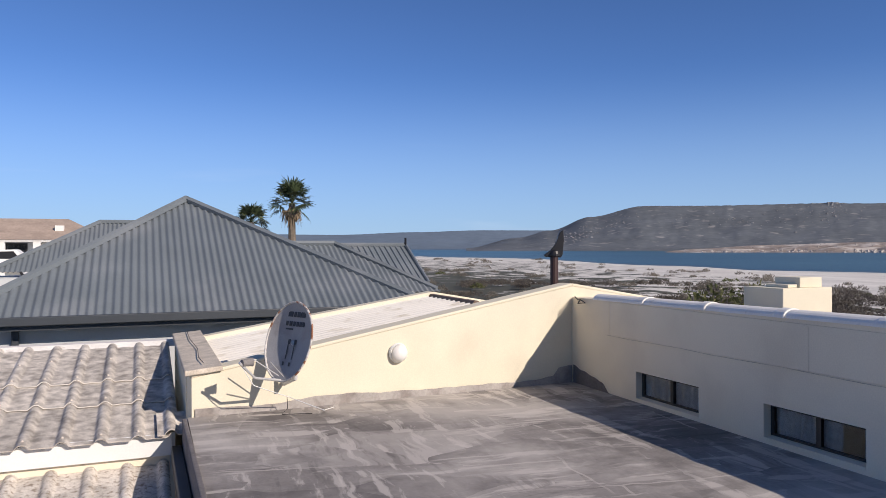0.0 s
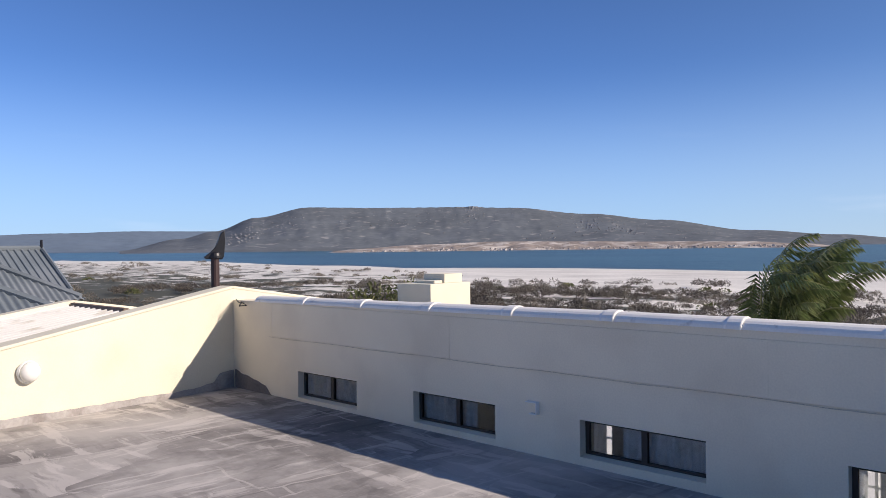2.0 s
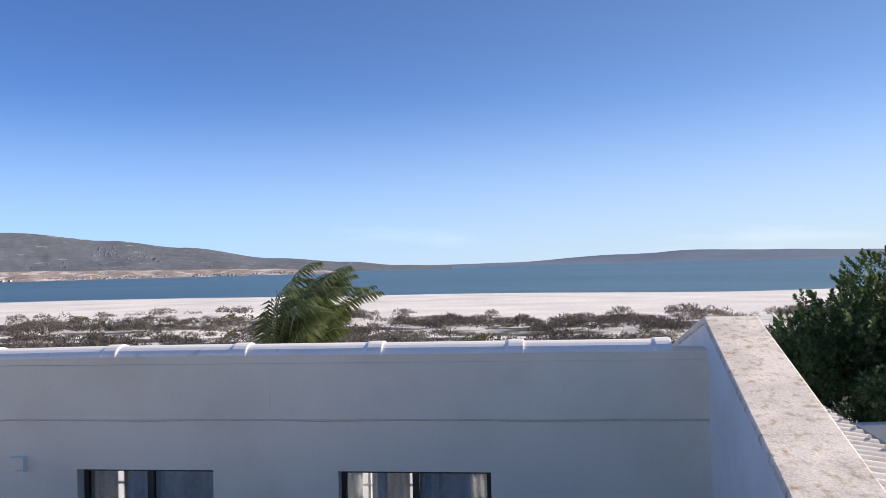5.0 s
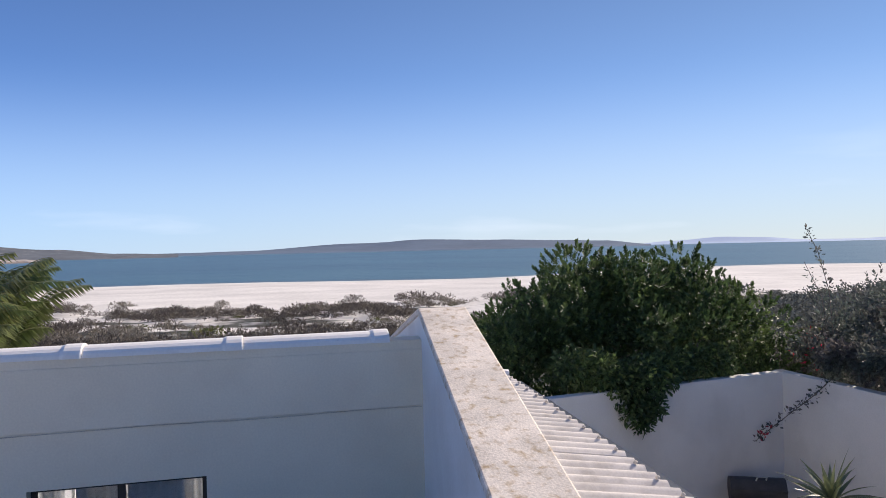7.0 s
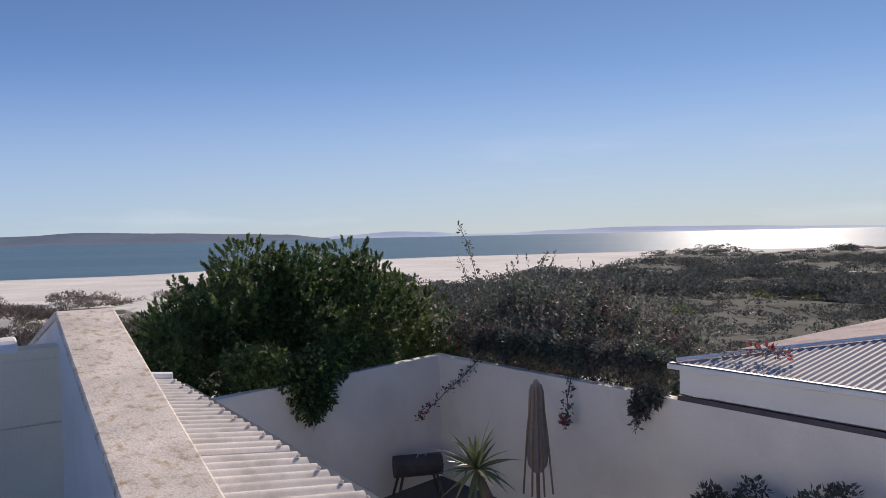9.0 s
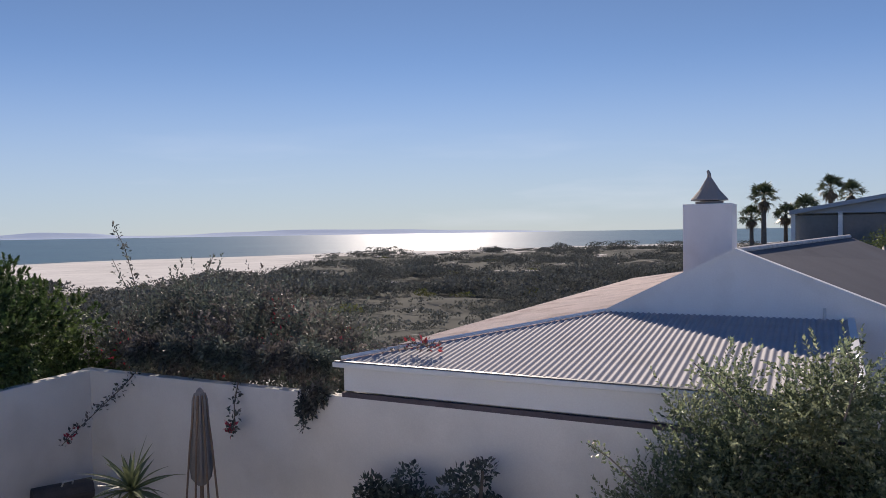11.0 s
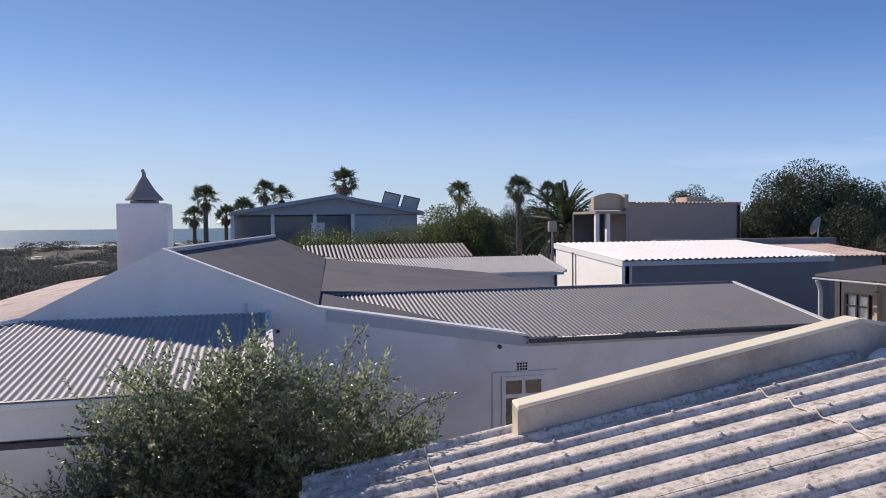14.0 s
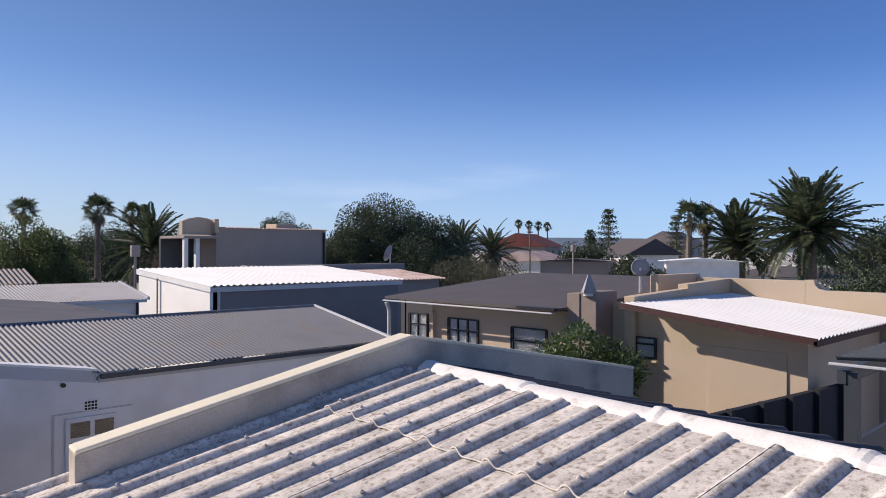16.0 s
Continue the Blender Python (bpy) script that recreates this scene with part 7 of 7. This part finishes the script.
    part("panel", box(-0.45, -0.425, 4.80, 6.09, g - 1.75, g + 0.14), TAN, t, "flush plastered-up doorway panel")
    framed_window(t, -0.449, 3.37, 3.80, g - 0.18, g + 0.18, bars=1)
    # parapets behind
    part("parapet", prism([(-0.35, 3.20, 0), (-0.35, 3.20, g + 0.92), (-2.4, 3.20, g + 0.99), (-2.4, 3.20, g + 1.08), (-4.4, 3.20, g + 1.15), (-4.4, 3.20, 0)], (0, 0.22, 0), bevel=0.008), TAN, t)
    part("parapet_step", box(-4.64, -2.7, 2.4, 2.6, 0, g + 1.24, 0.01), TAN, t)
    part("back_parapet", box(-4.64, -4.401, 2.62, 5.0, 0, g + 1.15, 0.01), TAN, t)
    curve = [(5.0, 0), (5.0, g + 1.17), (5.16, g + 1.17), (5.19, g + 1.06), (5.27, g + 0.99), (5.42, g + 0.96), (9.5, g + 0.94), (9.5, 0)]
    part("low_parapet", prism([(-4.65, y, z) for y, z in curve], (0.25, 0, 0)), TAN, t, "parapet that steps down in a curve")
    return t


def tower_house():
    t = thing("box_house", "warm grey two-storey box house with an arched porch wall", "house", (-19.9, -32.0, -2.85))
    g = 2.85
    part("wall", box(-3.15, 3.0, -4.0, 0.0, 0, g + 2.72), GREY_WALL, t)
    sheeting("roof", (-3.25, 0.15, g + 2.74), (1, 0, 0), (0, -1, 0.03), 6.2, flat(0), flat(4.2), wave_sine(0.21, 0.05), 0.21, PINK_ROOF, t)
    arch = [(3.0, g + 2.4), (3.0, g + 3.05), (3.3, g + 3.16), (3.75, g + 3.2), (4.2, g + 3.12), (4.5, g + 3.0), (4.5, g + 2.4)]
    part("arched_parapet", prism([(x, -0.3, z) for x, z in arch], (0, -0.3, 0)), TAN, t)
    part("parapet_block", box(2.9, 3.1, -0.8, 0.05, g + 2.5, g + 3.12), TAN, t)
    part("porch_roof", box(2.95, 4.6, -2.4, 0.1, g + 2.22, g + 2.34), GREY_WALL, t)
    part("porch_back", box(3.0, 4.6, -2.5, -2.3, 0, g + 2.25), DARK_STEEL, t)
    for x in (3.9, 4.45):
        part("porch_post", box(x - 0.09, x + 0.09, -0.2, 0.0, 0, g + 2.3), WHITE, t)
    part("deck", box(2.9, 5.8, -2.4, 0.3, g - 0.35, g + 0.15), GREY_WALL, t)
    part("downpipe", tube([(-3.0, 0.06, g + 2.6), (-3.0, 0.06, 0)], 0.06, 8), BLACK, t)
    part("roof_box", box(-2.9, -1.7, -3.4, -2.4, g + 2.8, g + 3.08), TAN, t)
    for x, y, w, d, h in ((4.5, 8.0, 5.5, 3.0, 0.55), (-1.0, 6.0, 7.0, 3.0, 0.3)):
        part("low_roof", box(x - w / 2, x + w / 2, y - d, y, g + h, g + h + 0.12), WHITE_ROOF, t)
        part("low_wall", box(x - w / 2 + 0.2, x + w / 2 - 0.2, y - d + 0.2, y - 0.2, 0, g + h), GREY_WALL, t)
    return t


def big_hall():
    t = thing("hall", "large house with a shallow grey gable roof and a glazed veranda", "house", (-6.93, -51, -2.85))
    g = 2.85
    L, P, R = (8.6, g + 2.75), (1.6, g + 3.95), (-4.5, g + 2.75)
    part("roof", prism([(L[0], 0, L[1]), (P[0], 0, P[1]), (R[0], 0, R[1]), (R[0], 0, R[1] - 0.25), (P[0], 0, P[1] - 0.25), (L[0], 0, L[1] - 0.25)], (0, -14, 0)), HALL_HAZE_GREY, t)
    part("gable", prism([(L[0] - 0.3, -0.6, g + 2.55), (P[0], -0.6, P[1] - 0.2), (R[0] + 0.3, -0.6, g + 2.55)], (0, -0.2, 0)), HALL_HAZE_GREY, t)
    part("back_wall", box(-4.0, 8.2, -3.2, -3.0, 0, g + 2.9), HALL_HAZE_GREY, t)
    part("side_wall", box(-4.2, 0.4, -1.0, -0.8, 0, g + 2.5), HALL_HAZE_GREY, t)
    for x in (8.4, 5.8, 3.0, 0.4):
        part("column", box(x - 0.12, x + 0.12, -0.7, -0.45, 0, g + 2.6), WHITE, t)
    for a, b in ((5.9, 8.3), (3.1, 5.7), (0.5, 2.9)):
        part("glazing", box(a, b, -1.1, -1.06, g + 0.3, g + 2.45), HALL_GLASS, t)
    part("door", box(2.3, 3.2, -1.04, -1.0, g + 0.6, g + 2.0), WHITE, t)
    for k in range(2):
        s = thing("solar_panel", "tilted solar water panel on the hall roof", "solar panel", (-9.2 - 1.35 * k, -51.6, 3.12 - 0.27 * k))
        o = part("panel", box(-0.55, 0.55, -0.04, 0.04, -0.5, 0.6, 0.01), PALE_GREY, s)
        o.matrix_basis = pose(0, 0, 0.35, -25, -13, 0)
        o2 = part("panel_frame", tube([(-0.57, 0.05, -0.52), (0.57, 0.05, -0.52), (0.57, 0.05, 0.62), (-0.57, 0.05, 0.62), (-0.57, 0.05, -0.52)], 0.045, 6), DARK_STEEL, s)
        o2.matrix_basis = pose(0, 0, 0.35, -25, -13, 0)
        for lx in (-0.5, 0.5):
            part("leg", tube([(lx, -0.2, 0.5), (lx, -0.3, -0.5)], 0.03, 6), GALV, s)
    return t


south_house()
cone_chimney()
back_wings()
white_roof_house()
tan_house()
tower_house()
big_hall()
d2 = thing("satellite_dish", "round pale satellite dish on the tan parapet", "satellite dish", (-14.57, -8.76, 0.97))
part("reflector", lathe([(0.02, -0.02), (0.10, 0.012), (0.19, 0.05), (0.195, 0.056), (0.10, 0.022), (0.02, 0.0)], 24), DISH, d2, smooth=True).matrix_basis = pose(0, 0, 0.42, 78, 0, 120)
part("mast", tube([(0, 0, -0.2), (0, 0, 0.42)], 0.03, 8), GALV, d2)


def far_house(label, at, w, d, wall, eave, ridge, wall_mat, roof_mat, turn=0.0, windows=3):
    """A plain gabled house seen far off."""
    t = thing("town_house", label, "house", at)
    t.rotation_euler = (0, 0, radians(turn))
    part("wall", box(-w / 2, w / 2, -d / 2, d / 2, 0, eave), wall_mat, t)
    b = bmesh.new()
    prism([(-w / 2 - 0.4, -d / 2 - 0.4, eave - 0.05), (-w / 2 - 0.4, 0, ridge), (-w / 2 - 0.4, d / 2 + 0.4, eave - 0.05)], (w + 0.8, 0, 0), b)
    part("roof", b, roof_mat, t)
    for k in range(windows):
        x = -w / 2 + w * (k + 0.5) / windows
        for s in (-1, 1):
            part("window", box(x - 0.5, x + 0.5, s * d / 2 - 0.03, s * d / 2 + 0.03, eave - 1.5, eave - 0.5), FRAME, t)
    return t


def polar(b, d):
    return d * math.sin(radians(b)), d * math.cos(radians(b))


for label, b, d, w, dp, eave, ridge, wm, rm, turn in (
        ("distant house with a red tiled roof", 231.2, 95, 7.5, 7, 5.0, 6.6, GREY_WALL, RED_ROOF, 20),
        ("low house with a faded red roof and white walls", 231.6, 72, 5.5, 5, 3.6, 4.5, WHITE, PINK_ROOF, 15),
        ("distant white house with a dark roof", 239.5, 70, 5.0, 5, 4.2, 5.6, WHITE, DARK_ROOF, 60),
        ("low flat grey house", 235.0, 58, 5.6, 5, 3.8, 3.95, GREY_WALL, DARK_ROOF, 30),
        ("white flat-roofed house behind the palms", 243.7, 48, 4.2, 4, 4.0, 4.15, WHITE, WHITE_ROOF, 30),
        ("distant house with a pointed brown roof", 242.0, 120, 9, 8, 5.4, 7.4, GREY_WALL, BROWN_ROOF, 10),
        ("far white house among bushes", 252.0, 60, 10, 6, 2.8, 3.4, WHITE, DARK_ROOF, 70),
        ("far grey house among bushes", 222.0, 75, 9, 7, 2.8, 3.6, GREY_WALL, BROWN_ROOF, 10)):
    x, y = polar(b, d)
    far_house(label, (x, y, -2.85), w, dp, 0, eave, ridge, wm, rm, turn)


# ---- trees and palms of the town ----
def tree(label, b, d, width, height, seed, mat, leaves=7000, size=0.28, trunk=0.25, base=0.25):
    x, y = polar(b, d)
    t = thing("tree", label, "tree", (x, y, -2.85))
    c = [(px, py, pz, r) for px, py, pz, r in clumps(-width / 2, width / 2, -width / 2, width / 2, height * base, height * 0.92, 70, width * 0.09, width * 0.17, seed)]
    b2 = bmesh.new()
    tube([(0, 0, -0.2), (0.05, 0.03, height * 0.25), (0, 0, height * 0.5)], trunk, 8, bm=b2, end=trunk * 0.6)
    for q in c[::9]:
        tube([(0, 0, height * 0.35), (q[0] * 0.5, q[1] * 0.5, q[2] * 0.75), q[:3]], trunk * 0.4, 5, bm=b2, end=0.03)
    part("trunk", b2, BARK, t)
    leaf_cloud("crown", c, 0.6, int(leaves * 1.7), size * 0.7, mat, t, seed=seed, slim=0.7)
    return t


tree("large dark spreading tree behind the grey house", 221.0, 44, 8.4, 7.1, 101, TREE_LEAF, 75000, 0.14)
tree("round-topped tree over the white roofs", 212.6, 60, 5.0, 7.3, 102, TREE_LEAF, 26000, 0.12)
tree("grey-green thorny bush beside the charcoal roof", 227.4, 33, 4.6, 4.5, 103, GREY_LEAF, 26000, 0.085, base=0.05)
tree("green tree behind the back wing", 195.4, 34, 5.0, 5.8, 104, GREEN_LEAF, 40000, 0.11, base=0.05)
tree("green hedge in front of the hall", 186, 43, 7.5, 4.6, 105, GREEN_LEAF, 18000, 0.12, base=0.05)
tree("green hedge in front of the hall", 191, 42, 5.5, 4.6, 106, GREEN_LEAF, 16000, 0.12, base=0.05)
tree("dark tree behind the hall", 200.5, 66, 8.0, 6.2, 107, TREE_LEAF, 22000, 0.18)
tree("dark tree behind the palms", 203.5, 70, 7.0, 6.0, 108, TREE_LEAF, 22000, 0.18)
tree("dark garden trees near the red roof", 235.6, 62, 5.5, 5.2, 109, TREE_LEAF, 12000, 0.18, base=0.1)
tree("dark garden trees near the red roof", 224.5, 55, 4.0, 5.0, 110, TREE_LEAF, 9000, 0.18, base=0.1)
tree("dark garden bushes under the large palms", 254.5, 28, 4.2, 4.4, 111, TREE_LEAF, 16000, 0.14, base=0.05)
tree("tall dark trees at the edge of the town", 256.5, 60, 9.0, 6.4, 112, TREE_LEAF, 20000, 0.22, base=0.1)
tree("dark bush by the satellite dish", 239.0, 31, 3.0, 4.4, 113, TREE_LEAF, 9000, 0.14, base=0.05)
bush("garden_shrub", "leafy green shrub against the tan house", "shrub", -11.5, -9.5, -8.5, -6.2, -2.2, 0.32, 44, 0.2, 0.4, 14000, 0.085, DENSE_LEAF, 121, stems=6)
bush("dune_bush", "yellow-green dune bush beyond the ridge", "bush", 17.0, 21.0, 17.5, 21.5, -3.6, 0.0, 40, 0.5, 0.9, 5000, 0.2, SCRUB_GREEN, 122, stems=5, ground=-3.4)


def norfolk(label, b, d, height, seed):
    x, y = polar(b, d)
    t = thing("pine_tree", label, "pine", (x, y, -2.85))
    part("trunk", tube([(0, 0, -0.2), (0, 0, height)], 0.22, 8, end=0.03), BARK, t)
    c = []
    rng = np.random.default_rng(seed)
    for k in range(12):
        z = height * (0.25 + 0.72 * k / 11)
        r = height * 0.24 * (1 - (z / height - 0.2) * 1.05) + 0.12
        for j in range(6):
            a = math.tau * j / 6 + k
            for s in (0.35, 0.65, 0.95):
                c.append((r * s * math.cos(a), r * s * math.sin(a), z + 0.12 * r * s, 0.10 + 0.10 * (1 - s)))
    leaf_cloud("crown", c, 0.6, 3200, 0.22, TREE_LEAF, t, seed=seed, slim=0.35)
    return t


norfolk("slender Norfolk pine on the skyline", 237.3, 75, 8.6, 131)
norfolk("small pine on the skyline", 242.2, 85, 8.2, 132)
norfolk("small pine on the skyline", 236.0, 80, 6.6, 133)
for i, (b, d, h, c) in enumerate(((175.7, 52, 5.9, 1.1), (176.5, 50, 7.1, 1.3), (177.9, 54, 6.0, 1.1), (179.1, 56, 6.5, 1.4), (180.7, 58, 7.9, 1.3), (181.9, 60, 7.6, 1.3), (186.6, 62, 9.1, 1.7), (195.4, 56, 7.7, 1.3), (199.9, 54, 7.9, 1.5), (202.1, 58, 7.7, 1.2), (230.6, 110, 8.9, 1.0), (231.4, 112, 8.8, 1.0), (232.1, 112, 8.7, 1.0), (232.8, 114, 8.6, 1.0), (243.0, 52, 7.7, 1.6), (244.1, 54, 7.5, 1.5))):
    x, y = polar(b, d)
    fan_palm("tall slim fan palm on the skyline", (x, y, -2.85), h, c, 140 + i, PALM_DARK, group="skyline palms")
for i, (b, d, h, ln, n) in enumerate(((250.8, 50, 5.6, 4.0, 96), (246.3, 54, 4.9, 3.2, 80), (203.4, 50, 4.4, 3.1, 44), (226.1, 58, 4.6, 2.6, 40), (228.5, 60, 4.2, 2.6, 36))):
    x, y = polar(b, d)
    feather_palm("broad date palm with arching dark fronds", (x, y, -2.85), h, ln, n, 160 + i, PALM_DARK, arch=0.42, width=0.30, trunk=0.45, low=-42, group="date palms")


def pole(label, b, d, height, lamp):
    x, y = polar(b, d)
    t = thing("street_lamp" if lamp else "utility_pole", label, "street lamp" if lamp else "pole", (x, y, -2.85))
    part("pole", tube([(0, 0, -0.2), (0, 0, height)], 0.07, 8, end=0.05), WOOD if not lamp else GREY_WALL, t)
    if lamp:
        part("lamp_head", box(-0.16, 0.16, -0.10, 0.10, height, height + 0.42, 0.03), GREY_WALL, t)
    else:
        part("crossbar", box(-0.35, 0.35, -0.05, 0.05, height - 0.5, height - 0.4), WOOD, t)
    return t


pole("street lamp with a small box head", 202.4, 30, 4.3, True)
pole("street lamp with a small box head", 234.6, 45, 4.5, True)
pole("brown wooden utility pole", 231.4, 62, 6.5, False)


# ---- fence and carport beyond the near roof ----
fence = tagged(part("yard_fence", prism([(-9.4, -4.80, -2.85), (-13.0, -4.35, -2.85), (-13.0, -4.25, -2.85), (-9.4, -4.70, -2.85)], (0, 0, 2.52)), FENCE), "near-black yard fence", "fence", kind="structure")
for k in range(5):
    x, y = -9.75 - 0.78 * k, -4.66 + 0.097 * k
    part("fence_post", box(x - 0.05, x + 0.05, y - 0.03, y + 0.07, -2.85, -0.30), FENCE, fence)
cp = thing("carport", "dark carport with a ribbed roof and a pale gutter", "carport", (-8.22, -2.90, -2.72))
sheeting("roof_sheet", (0.0, 0.0, 3.42), (-1, 0, 0), (0, 1, 0.07), 3.6, flat(0), flat(4.0), wave_ibr(0.2, 0.035), 0.2, DARK_STEEL, cp)
part("gutter", box(0.0, 0.05, -0.05, 4.0, 3.37, 3.395, 0.005), PALE_GREY, cp)
part("beam", box(-3.5, -0.05, 0.0, 0.08, 3.18, 3.32), DARK_STEEL, cp)
for x, y in ((-0.12, 0.12), (-3.4, 0.12), (-0.12, 3.8)):
    part("post", box(x - 0.06, x + 0.06, y - 0.06, y + 0.06, 0, 3.3), DARK_STEEL, cp)
part("screen", box(-3.4, -0.2, 0.09, 0.13, 0, 2.6), DARK_STEEL, cp, "dark shade screen")
